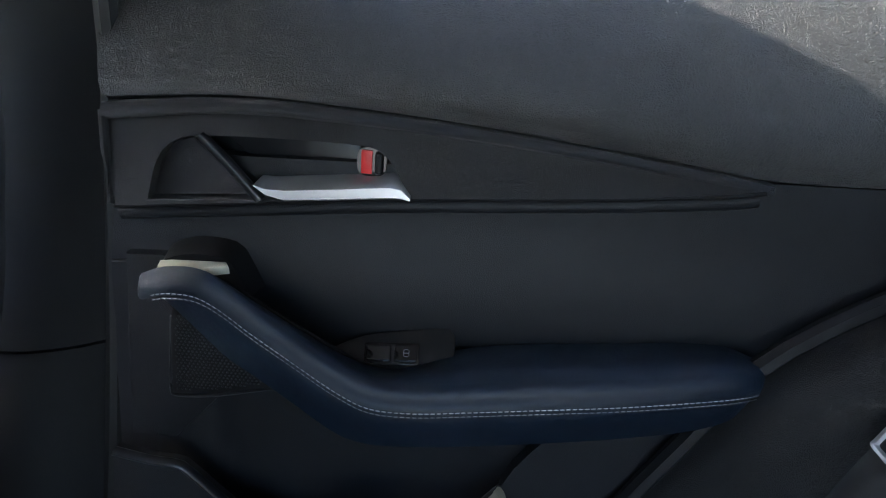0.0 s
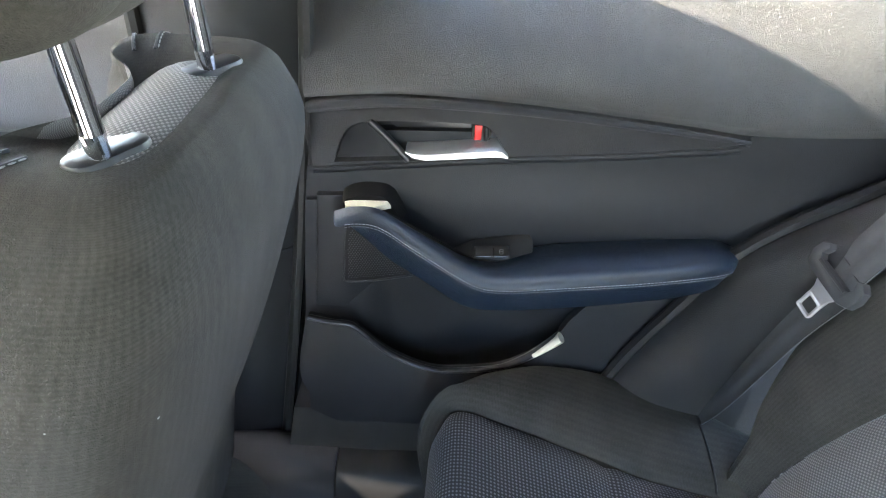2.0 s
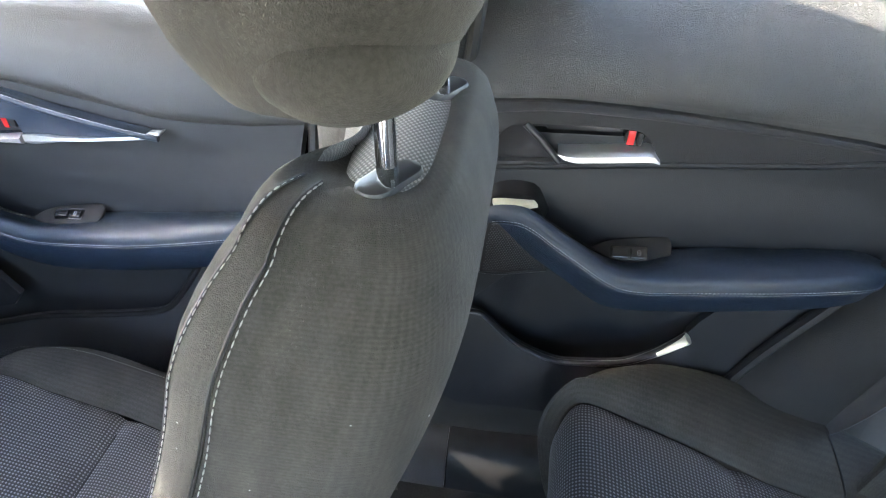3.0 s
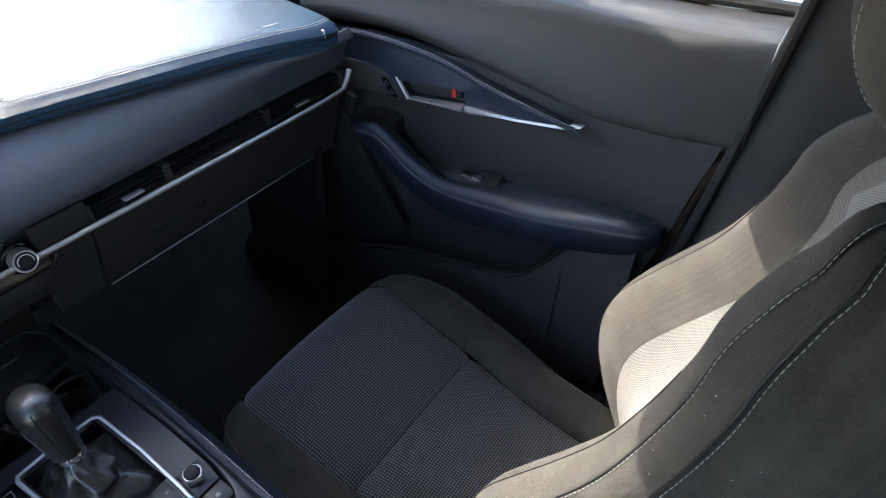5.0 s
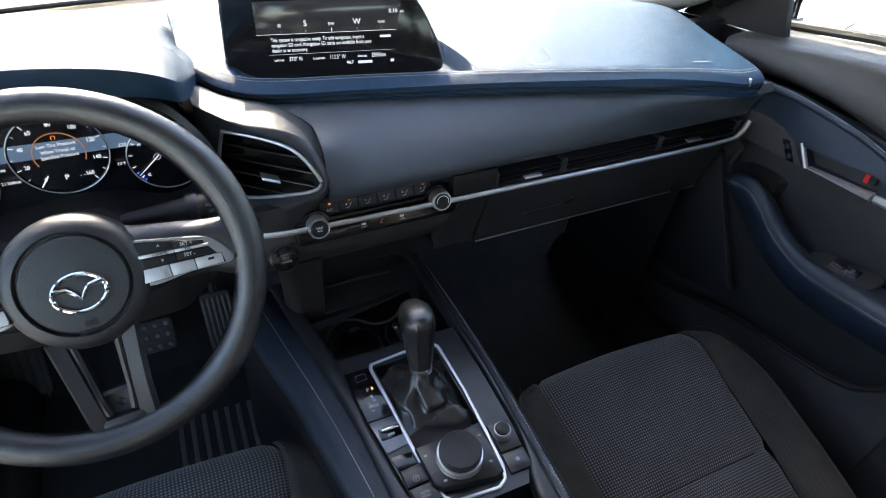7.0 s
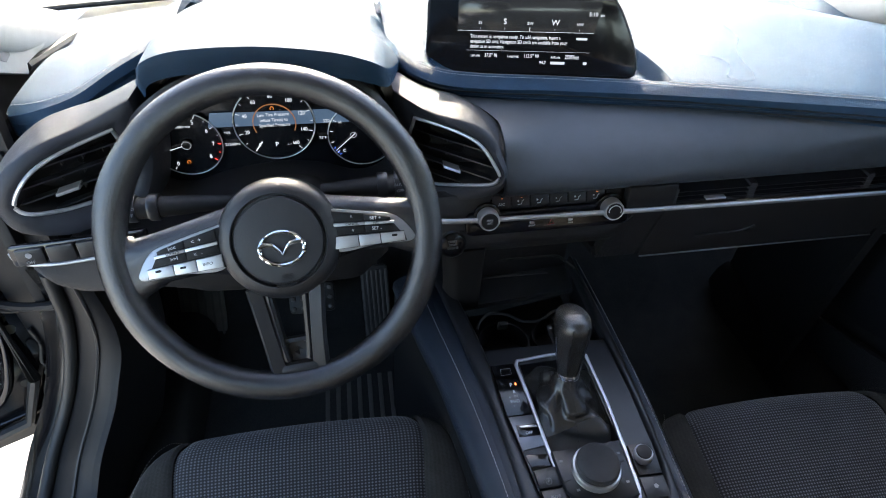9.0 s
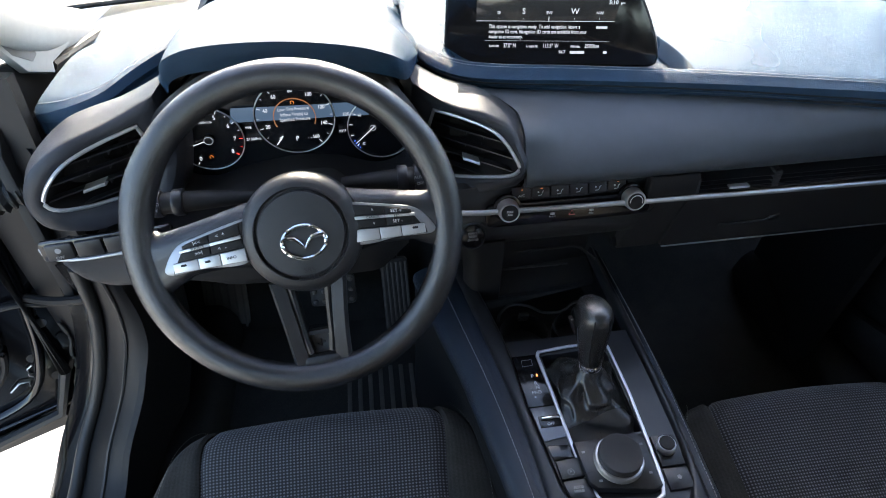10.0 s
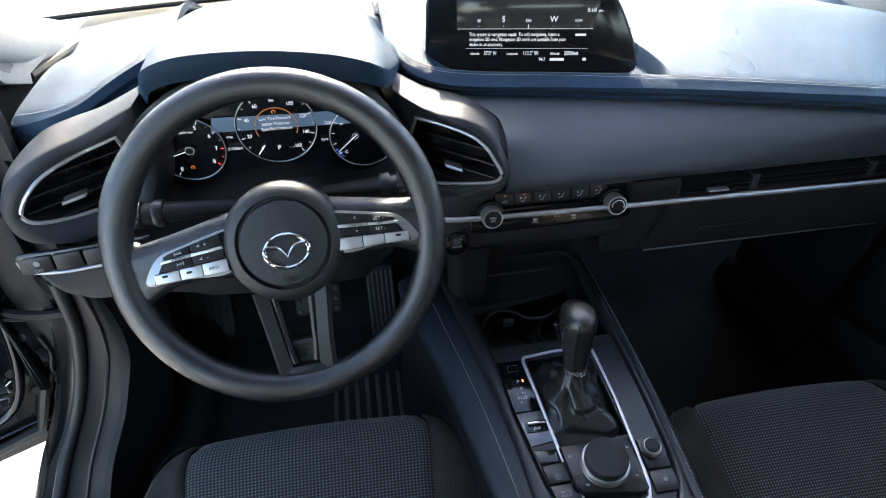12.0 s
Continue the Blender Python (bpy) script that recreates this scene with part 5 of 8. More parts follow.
part("tongue_eye", tube([GM @ Vector((x - 0.002, y + 0.017, 0.0025)) for x, y in rounded(0.025, 0.022, 0.003, 3, 0.0, 0.033)], 0.0030, 6, closed=True, flat=0.6), SILVER, tg)

# ---- dashboard ----
db = thing("dashboard", "dark blue padded dashboard with silver strip and black vents", "dashboard", at=(0, 0.7, 0.9))
LIP = [(-0.196, 0.790, 1.098), (-0.185, 0.765, 1.085), (-0.160, 0.735, 1.074), (-0.110, 0.712, 1.065), (0.04, 0.690, 1.058), (0.20, 0.655, 1.055), (0.355, 0.610, 1.053), (0.52, 0.566, 1.048), (0.590, 0.550, 1.042)]
lip_y, lip_z = [(x, y) for x, y, z in LIP], [(x, z) for x, y, z in LIP]


def top_line(x):
    y, z = interp(lip_y, x), interp(lip_z, x)
    far = 1.16 - 0.25 * max(0, x - 0.45) / 0.2
    return spline([(far, 1.045, 0), (y + (far - y) * 0.62, 1.075, 0), (y + (far - y) * 0.30, z + 0.020, 0), (y + 0.035, z + 0.010, 0), (y + 0.008, z + 0.003, 0), (y - 0.002, z - 0.006, 0), (y - 0.001, z - 0.016, 0), (y + 0.010, z - 0.024, 0)], 40)


xs_r = sorted([-0.196 + (0.625 + 0.196) * (k / 61) for k in range(62)] + [0.1862, 0.1880, 0.1895, 0.1915, 0.1930])
tl = [top_line(x) for x in xs_r]
well_x = [(0.66, 0.192), (0.72, 0.186), (0.78, 0.172), (0.86, 0.150), (1.0, 0.12)]


def pad_point(u, v):
    i = round(u * 66)
    X, q = xs_r[i], tl[i][round(v * 40)]
    X2 = X + (interp(well_x, q.x) - 0.192) * math.exp(-((X - 0.192) / 0.10) ** 2)
    t = min(1, max(0, (0.1925 - X) / 0.005)) * min(1, max(0, (q.x - interp(lip_y, X) - 0.018) / 0.025)) * min(1, max(0, (X + 0.165) / 0.07))
    return X2, q.x, q.y - 0.024 * t * t * (3 - 2 * t)


top = part("top_pad", skin(pad_point, 66, 40, thick=(0, 0.004, -0.015)), DASHTOP, db, "slate blue leather-grained dash top")
for back, up in ((0.013, 0.0062), (0.018, 0.0078)):
    part("stitching", stitches([(x, interp(lip_y, x) + back, interp(lip_z, x) + up) for x in xs_r[3:]], 0.0030, 0.0010, 0.00042), GREYTHREAD, top, "pale double stitching along the edge")
# Dark tubes draw the shade in the lip's fold and lower gap.
part("lip_fold_shade", tube([(x, interp(lip_y, x) - 0.0012, interp(lip_z, x) - 0.0118) for x in xs_r[1:]], 0.0012, 6), SHADEPL, top)
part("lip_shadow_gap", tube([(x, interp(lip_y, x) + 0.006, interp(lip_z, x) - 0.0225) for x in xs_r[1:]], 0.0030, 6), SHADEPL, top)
part("end_clip", block(axes((0.595, 0.552, 1.036), (0.3, 1, 0), (0, 0, 1)), 0.007, 0.013, 0.004, 0.0015), SILVER, top)


def face_line(x):
    y, z = interp(lip_y, x), interp(lip_z, x)
    y2, swell = 0.592, 0.055 * math.exp(-((x + 0.065) / 0.06) ** 2)
    return spline([(y + 0.012, z - 0.020, 0), (y * 0.75 + y2 * 0.25 - 0.006 - swell, z - 0.034, 0), (y * 0.30 + y2 * 0.70 - 0.012 - 0.35 * swell, 1.000, 0), (y2 - 0.010, 0.972, 0), (y2 - 0.004, 0.955, 0), (y2 + 0.012, 0.945, 0), (y2 + 0.030, 0.943, 0)], 24)


face_x = lambda u, v: (lambda x0: x0 + (0.665 - x0) * u)(-0.060 - 0.050 * max(0, 1 - v / 0.32) ** 1.5)


def face(u, v):
    x = face_x(u, v)
    q = face_line(x)[round(v * 24)]
    return x, q.x, q.y


part("face_pad", skin(face, 50, 24, thick=(0, 0.012, -0.004)), SOFT, db, "dark padded dash face")
# side vents, each in its rounded pod below the dash edge
RIGHT_POD = (
    [(-0.170, 0.671, 1.037), (-0.137, 0.643, 1.037), (-0.106, 0.616, 1.033), (-0.089, 0.602, 1.022), (-0.076, 0.591, 1.003), (-0.070, 0.586, 0.988), (-0.080, 0.594, 0.973), (-0.115, 0.622, 0.957), (-0.150, 0.652, 0.944), (-0.173, 0.673, 0.946), (-0.180, 0.679, 0.990)],
    [(-0.196, 0.684, 1.070), (-0.150, 0.640, 1.056), (-0.110, 0.621, 1.052), (-0.079, 0.611, 1.037), (-0.065, 0.593, 1.009), (-0.059, 0.587, 0.986), (-0.070, 0.591, 0.960), (-0.112, 0.608, 0.941), (-0.150, 0.634, 0.930), (-0.190, 0.665, 0.930), (-0.202, 0.690, 0.990)],
    [(-0.202, 0.745, 1.080), (-0.154, 0.704, 1.064), (-0.104, 0.670, 1.058), (-0.064, 0.656, 1.033), (-0.050, 0.640, 1.004), (-0.046, 0.635, 0.982), (-0.057, 0.632, 0.946), (-0.110, 0.640, 0.925), (-0.155, 0.660, 0.915), (-0.198, 0.690, 0.915), (-0.212, 0.720, 0.990)])
LEFT_POD = (
    [(-0.536, 0.638, 1.063), (-0.580, 0.616, 1.054), (-0.608, 0.592, 1.047), (-0.626, 0.580, 1.034), (-0.641, 0.575, 1.014), (-0.643, 0.575, 1.000), (-0.631, 0.580, 0.990), (-0.607, 0.600, 0.980), (-0.582, 0.620, 0.975), (-0.548, 0.642, 0.968), (-0.530, 0.650, 1.010)],
    [(-0.510, 0.646, 1.095), (-0.566, 0.626, 1.075), (-0.610, 0.600, 1.066), (-0.643, 0.584, 1.048), (-0.661, 0.578, 1.024), (-0.667, 0.577, 0.996), (-0.653, 0.575, 0.968), (-0.606, 0.580, 0.956), (-0.574, 0.600, 0.954), (-0.535, 0.626, 0.950), (-0.508, 0.660, 1.010)],
    [(-0.494, 0.700, 1.106), (-0.558, 0.684, 1.082), (-0.616, 0.660, 1.072), (-0.656, 0.645, 1.045), (-0.684, 0.640, 1.014), (-0.690, 0.640, 0.985), (-0.672, 0.628, 0.950), (-0.606, 0.615, 0.940), (-0.570, 0.625, 0.938), (-0.530, 0.650, 0.936), (-0.500, 0.690, 1.010)])
for s, pod in ((1, RIGHT_POD), (-1, LEFT_POD)):
    lines = [[q for q in spline(p + [p[0]], 66)[:-1]] for p in pod]
    mid = [a.lerp(b, 0.5) + Vector((0, -0.007, 0.002)) for a, b in zip(lines[0], lines[1])]
    deep = [p + Vector((0, 0.006, 0)) for p in lines[0]]
    top_of = lambda f, h: [a.lerp(b, f) + Vector((0, 0, h)) for a, b in zip(lines[1], lines[2])]
    tuck = [p + Vector((0, 0.05, -0.016)) for p in lines[2]]
    rim = [a.lerp(b, 0.92) for a, b in zip(mid, lines[1])]
    part("vent_pod", loft([deep, lines[0], mid, rim, lines[1], top_of(0.07, 0.0006), top_of(0.45, 0.0020), top_of(0.85, 0.0026), lines[2], tuck], cap=False), PODVINYL, db, smooth=80)
    ring = [p + Vector((0, -0.001, 0)) for p in lines[0]]
    cen = sum(ring, Vector()) / len(ring)
    vent = part("side_vent", loft([[cen + (p - cen) * f + Vector((0, d, 0)) for p in ring] for f, d in ((0.985, 0.002), (0.97, 0.02), (0.93, 0.055), (0.3, 0.06))], cap=False), SHADEPL, db, "black air vent with slats")
    part("vent_frame", tube(ring, 0.0026, 8, closed=True), SILVER, vent, "satin silver vent surround")
    zs = [p.z for p in ring]
    for k in range(4):
        z = min(zs) + 0.010 + (max(zs) - min(zs) - 0.018) * (k + 0.35) / 4
        cut = [a.lerp(b, (z - a.z) / (b.z - a.z)) for a, b in zip(ring, ring[1:] + ring[:1]) if (a.z - z) * (b.z - z) < 0]
        if len(cut) < 2:
            continue
        p0, p1 = min(cut, key=lambda q: q.x), max(cut, key=lambda q: q.x)
        p0, p1 = p0.lerp(p1, 0.02), p0.lerp(p1, 0.98)
        part("slat", loft([[q + Vector((0, 0.004, 0.0012)), q + Vector((0, 0.020, -0.0010)), q + Vector((0, 0.020, -0.0026)), q + Vector((0, 0.004, -0.0008))] for q in (p0, p0.lerp(p1, 0.5), p1)]), SMOOTH, vent)
        for f in (0.3, 0.5, 0.7):
            q = p0.lerp(p1, f)
            part("fin", loft([[q + Vector((dx, y, z)) for y, z in ((0.030, 0.002), (0.030, 0.011), (0.038, 0.012), (0.038, 0.003))] for dx in (-0.0006, 0.0006)]), SMOOTH, vent)
        if k == 1:
            tq = p0.lerp(p1, 0.52 if s > 0 else 0.42)
            dv = (p1 - p0).normalized() * 0.013
            part("tab", loft([[tq + dv * d + Vector(q) for q in ((0, -0.003, -0.0022), (0, -0.0045, 0.0), (0, -0.003, 0.0022), (0, 0.010, 0.003), (0, 0.010, -0.003))] for d in (-1, -0.9, 0.9, 1)]), SILVER, vent)
# silver strip, passenger vents
strip = spline([(-0.150, 0.596, 0.918), (-0.105, 0.590, 0.918), (0.10, 0.584, 0.917), (0.19, 0.583, 0.916), (0.35, 0.582, 0.914), (0.50, 0.581, 0.913), (0.60, 0.580, 0.914), (0.648, 0.579, 0.917)], 60)
part("silver_strip", tube(strip, 0.0036, 10, flat=1.15), SILVER, db, "satin silver dash strip")
part("strip_end", tube([(0.648, 0.579, 0.917), (0.660, 0.578, 0.930), (0.668, 0.578, 0.946)], 0.0050, 10), SILVER, db)
pv = part("passenger_vent", skin(lambda u, v: (0.170 + 0.49 * u, 0.630, 0.915 + 0.036 * v), 10, 4, thick=(0, 0.01, 0)), SHADEPL, db, "long black passenger air vent")
for k in range(3):
    part("slat", loft([[(x, 0.588, 0.9240 + 0.007 * k), (x, 0.5862, 0.9262 + 0.007 * k), (x, 0.612, 0.9285 + 0.007 * k), (x, 0.612, 0.9262 + 0.007 * k)] for x in (0.19, 0.42, 0.650)]), SMOOTH, pv)
for x in (0.185, 0.303, 0.487, 0.655):
    part("divider", block(pose(x, 0.5995, 0.919), 0.011, 0.026, 0.026, 0.001), PLASTIC, pv)
for x in (0.245, 0.555):
    part("tab", block(pose(x, 0.583, 0.9275), 0.030, 0.010, 0.0032, 0.0015), SILVER, pv)
part("vent_filler", block(axes((0.150, 0.592, 0.9215), (1, 0, 0), (0, 1, 0)), 0.070, 0.018, 0.034, 0.002), SHADEPL, db)
part("vent_floor", skin(lambda u, v: (0.12 + 0.545 * u, 0.590 + 0.05 * v, 0.9205), 8, 3, thick=(0, 0, -0.004)), SMOOTH, db)
part("airbag_mark", slab(rounded(0.028, 0.0024, 0.0008), axes((0.538, 0.600, 1.0585), (1, -0.28, 0), (0.28, 1, 0.03)), 0.0006, 0.0002), GREYPRINT, top, "small pale airbag notice print")
# glove box and knee panels
gb = part("glovebox_lid", skin(lambda u, v: (0.185 + 0.475 * u, interp([(0, 0.592), (0.2, 0.604), (0.6, 0.622), (1, 0.640)], v), 0.910 - 0.128 * v), 16, 12, thick=(0, 0.015, 0)), PLASTIC, db)
part("latch_line", tube([(0.262, 0.6195, 0.830), (0.335, 0.6190, 0.8315), (0.352, 0.6185, 0.838)], 0.0016, 6), SMOOTH, gb)
part("latch", block(axes((0.352, 0.6235, 0.834), (1, 0, 0.25), (0, 0, 1)), 0.018, 0.010, 0.006, 0.002), SMOOTH, gb)
part("lid_edge", tube([(0.187, 0.6365, 0.782), (0.66, 0.6365, 0.782)], 0.0013, 6), SATIN, gb)
part("fascia_side", skin(lambda u, v: (0.116 + 0.066 * u, 0.595 + 0.05 * v, 0.910 - 0.13 * v), 6, 8, thick=(0, 0.02, 0)), PLASTIC, db)
part("under_panel", skin(lambda u, v: (0.11 + 0.58 * u, 0.645 + 0.30 * v, 0.785 - 0.05 * v - 0.15 * v * v), 12, 8, thick=(0, 0.01, 0.01)), SHADEPL, db)
part("kick_panel", skin(lambda u, v: (0.600 + 0.045 * math.sin(u * 1.5), 0.68 + 0.30 * u - 0.05 * v, 0.36 + 0.44 * v), 8, 10, thick=(0.02, 0, 0)), DOORSOFT, db)
# centre stack: black panel, buttons, knobs, start button
part("centre_fascia", skin(lambda u, v: (-0.155 + 0.275 * u, interp([(0, 0.612), (0.35, 0.604), (0.55, 0.606), (0.75, 0.630), (1, 0.690)], v), 0.945 - 0.155 * v), 20, 16, thick=(0, 0.015, 0)), PLASTIC, db)
ctl = thing("climate_panel", "gloss black climate control panel with two silver knobs", "climate controls", at=(0.008, 0.59, 0.92))
part("panel", slab(rounded(0.236, 0.034, 0.010), axes((0.008, 0.6005, 0.9045), (1, 0, 0), (0, 0.25, 1)), 0.006, 0.002), GLOSS, ctl)
part("upper_panel", slab(rounded(0.168, 0.022, 0.004), axes((0.010, 0.6135, 0.9325), (1, 0, 0), (0, 0.35, 1)), 0.004, 0.001), GLOSS, ctl)
part("lower_lip", tube(spline([(-0.118, 0.592, 0.900), (-0.10, 0.594, 0.890), (0.0, 0.595, 0.8885), (0.115, 0.594, 0.890), (0.132, 0.592, 0.902)], 24), 0.0022, 8), SMOOTH, ctl)
for k in range(6):
    M = axes((-0.060 + 0.0272 * k + 0.001, 0.6085, 0.9330), (1, 0, 0), (0, 0.35, 1))
    b = part("button", slab(rounded(0.0260, 0.0185, 0.002), M, 0.003, 0.0008), SMOOTH, ctl)
    if k == 0:
        words("A/C", 0.0058, M @ Matrix.Translation((0, -0.004, 0.0032)), WHITE, b)
    else:
        part("symbol", tube([M @ Vector(q) for q in ((-0.004, -0.0055, 0.003), (0.001, -0.005, 0.003), (0.002, -0.001, 0.003), (0.0045, 0.001, 0.003))], 0.0006, 5), WHITE, b)
        part("symbol", lathe([(0.0013, 0.0028), (0.0013, 0.0034)], M @ Matrix.Translation((-0.0035, -0.0005, 0)), 8), WHITE, b)
    if k in (0, 1, 5):
        part("lamp", block(M @ Matrix.Translation((0.001, 0.0045, 0.0026)), 0.0026, 0.0008, 0.0012, 0.0003), LEDRED, b, "lit orange indicator")
for k, x in enumerate((-0.020, 0.008, 0.036)):
    M = axes((x + 0.004, 0.5985, 0.9005), (1, 0, 0), (0, 0.25, 1))
    if k == 1:
        part("hazard_symbol", tube([M @ Vector(q) for q in ((-0.004, -0.0025, 0.0062), (0.004, -0.0025, 0.0062), (0, 0.0045, 0.0062))], 0.0009, 5, closed=True), mat("pink_hazard_print", (0.75, 0.22, 0.22), 0.5, vary=0.02), ctl)
    else:
        part("demist_symbol", slab(rounded(0.007, 0.0035, 0.001), M @ Matrix.Translation((0, 0.0015, 0.0060)), 0.0003, 0.0001), WHITE, ctl)
        words("FRONT" if k == 0 else "REAR", 0.0030, M @ Matrix.Translation((0, -0.003, 0.0062)), WHITE, ctl)
for x, cap in ((-0.0805, "MAX\nA/C"), (0.0965, "")):
    M = axes((x, 0.600, 0.9175), (1, 0, 0), (0, 0.22, 1))
    part("knob_well", lathe([(0.0195, 0), (0.0195, 0.005), (0.0170, 0.006)], M, 36), GLOSS, ctl)
    kn = part("knob", lathe([(0.0150, 0.0), (0.0150, 0.012), (0.0143, 0.0205), (0.0136, 0.0222), (0.0128, 0.0215)], M, 40), SILVER, ctl, "silver rotary knob")
    part("knob_face", lathe([(0.0116, 0.015), (0.0116, 0.0224), (0.0108, 0.0229), (0.005, 0.0230)], M, 36), SHADEPL, kn)
    if cap:
        words(cap, 0.0042, M @ Matrix.Translation((0, 0, 0.0233)), WHITE, kn)
    else:
        part("arc_mark", tube([M @ Vector((0.0088 * math.cos(a), 0.0088 * math.sin(a), 0.0232)) for a in [radians(-20 + 14 * i) for i in range(16)]], 0.0006, 5), WHITE, kn)
sbn = thing("start_button", "round black engine start button with lettering", "button", at=(-0.128, 0.617, 0.872))
MS = axes((-0.128, 0.6000, 0.872), (1, 0.05, 0), (0, 0.28, 1))
part("bezel", lathe([(0.0205, -0.006), (0.0205, 0.002), (0.0185, 0.004), (0.0172, 0.002)], MS, 36), SMOOTH, sbn)
part("button", lathe([(0.0170, -0.004), (0.0170, 0.003), (0.0155, 0.0042)], MS, 36), GLOSS, sbn)
words("START\nSTOP\nENGINE", 0.0050, MS @ Matrix.Translation((0, 0, 0.0045)), GREYPRINT, sbn, squeeze=0.9)
leg_left = [(0.70, -0.135), (0.745, -0.133), (0.780, -0.134), (0.825, -0.138), (0.850, -0.148)]


def fascia_leg(u, v):
    z = 0.850 - 0.140 * v
    x0 = interp(leg_left, z)
    return x0 + (-0.078 - x0) * u, 0.606 + 0.022 * v + 0.030 * (1 - min(1, u / 0.35)) ** 2, z


part("fascia_leg", skin(fascia_leg, 14, 12, thick=(0.004, 0.012, 0)), SHADEPL, db)
# driver's lower dash
knee_low = [(-0.642, 0.921), (-0.616, 0.900), (-0.587, 0.889), (-0.519, 0.884), (-0.433, 0.860), (-0.150, 0.857)]


def knee(u, v):
    x = -0.648 + 0.430 * u
    low, high = interp(knee_low, x), 0.943
    q = spline([(0.566, high, 0), (0.556, high - 0.002, 0), (0.550, high - 0.010 * (1 - u), 0), (0.544, high * 0.5 + low * 0.5, 0), (0.541, low + 0.008, 0), (0.546, low, 0), (0.580, low - 0.014, 0), (0.66, low - 0.030, 0)], 24)[round(v * 24)]
    return x, q.x + 0.02 * u + 0.015 * max(0, 0.04 - u) * 25 + 0.05 * max(0, u - 0.9) * 10, q.y


# One knee panel: end lightened for door light, rest darkened for shade.
part("knee_panel_lit", skin(lambda u, v: knee(u * 0.32, v), 12, 24, thick=(0, 0.012, 0)), PLASTIC, db)
part("knee_panel_shaded", skin(lambda u, v: Vector(knee(0.325 + 0.675 * u, v)) + Vector((0, 0.003, 0)), 22, 24, thick=(0, 0.012, 0)), SHADEPL, db)
# Hidden plate, added to stop sun passing between dash and passenger door.
part("dash_end_blocker", skin(lambda u, v: (0.615 + 0.125 * u, 0.735 + 0.02 * v, 0.72 + 0.335 * v), 6, 8, thick=(0, 0.02, 0)), SHADEPL, db)
part("binnacle_base", skin(lambda u, v: (-0.610 + 0.46 * u, 0.700 - 0.125 * v + 0.03 * u * v, 0.918 + 0.020 * v), 20, 6, thick=(0, 0, -0.012)), SHADEPL, db)
part("driver_strip", tube(spline([(-0.668, 0.560, 0.950), (-0.657, 0.552, 0.940), (-0.62, 0.550, 0.936), (-0.58, 0.553, 0.937), (-0.50, 0.560, 0.940)], 20), 0.0022, 8), SATIN, db)
sw = part("switch_bank", slab(rounded(0.150, 0.026, 0.004), axes((-0.580, 0.550, 0.960), (1, 0.10, 0), (0, 0.15, 1)), 0.006, 0.002), GLOSS, db)
for k in range(4):
    b = part("switch", slab(rounded(0.0300, 0.021, 0.002), axes((-0.632 + 0.0325 * k, 0.5400 + 0.0033 * k, 0.960), (1, 0.10, 0), (0, 0.15, 1)), 0.006, 0.0015), SMOOTH, sw)
    if k == 0:
        MM = axes((-0.632, 0.5335, 0.960), (1, 0.10, 0), (0, 0.15, 1))
        words("OFF", 0.0055, MM @ Matrix.Translation((0, -0.005, 0.0006)), GREYPRINT, b)
        part("symbol", lathe([(0.0035, 0), (0.0035, 0.0004)], MM @ Matrix.Translation((0, 0.004, 0.0002)), 12), GREYPRINT, b)
# left top pad
lp = [(-0.485, 0.790, 1.112), (-0.527, 0.759, 1.100), (-0.557, 0.732, 1.090), (-0.592, 0.706, 1.075), (-0.630, 0.700, 1.065), (-0.660, 0.706, 1.058), (-0.684, 0.714, 1.054)]
lpy, lpz = [(x, y) for x, y, z in lp], [(x, z) for x, y, z in lp]


def left_top(u, v):
    x = -0.485 - 0.199 * u
    y, z = interp(lpy, x), interp(lpz, x)
    q = spline([(1.12 - 0.14 * u, 1.045, 0), (y + 0.16, z + 0.010, 0), (y + 0.035, z + 0.008, 0), (y + 0.004, z + 0.001, 0), (y, z - 0.010, 0), (y + 0.010, z - 0.024, 0)], 24)[round(v * 24)]
    return x, q.x, q.y


ltp = part("left_top_pad", skin(left_top, 20, 24, thick=(0, 0.004, -0.012)), DASHTOP, db, "slate blue leather-grained dash top")
part("stitching", stitches([(x, y + 0.014, z + 0.0062) for x, y, z in lp[1:]], 0.0042, 0.0015, 0.0005), GREYTHREAD, ltp)
part("pad_end", skin(lambda u, v: (-0.684 - 0.010 * math.sin(u * 3.14), 0.716 + 0.20 * u * u, 1.052 - 0.030 * v), 6, 6, thick=(0.006, 0, 0)), DASHTOP, ltp)
part("dash_base", skin(lambda u, v: (-0.72 + 1.44 * u, 0.90 + 0.37 * v, 1.030 + 0.012 * math.sin(v * 3.14)), 12, 6, thick=(0, 0, -0.02)), DASHTOP, db)
# instrument hood and cluster
hood_arch = [(-0.514, 0.715, 1.096), (-0.505, 0.680, 1.106), (-0.494, 0.655, 1.118), (-0.482, 0.640, 1.142), (-0.446, 0.632, 1.157), (-0.390, 0.632, 1.160), (-0.330, 0.630, 1.158), (-0.266, 0.626, 1.150), (-0.226, 0.626, 1.138), (-0.207, 0.645, 1.121), (-0.196, 0.688, 1.103), (-0.182, 0.745, 1.088)]
ha = spline(hood_arch, 40)


lipz = lambda u: 0.006 + 0.020 * math.sin(u * math.pi) ** 0.7


def hood(u, v):
    p = ha[round(u * 40)]
    if v < 0.2:
        w = v / 0.2
        return p.x, p.y - 0.006 * math.sin(w * 1.57), p.z - lipz(u) * (1 - w)
    w = (v - 0.2) / 0.8
    return p.x, p.y - 0.006 + 0.006 * min(1, w * 8) + 0.33 * w, p.z + 0.004 * math.sin(min(1, w * 6) * 1.57) - 0.05 * w * w


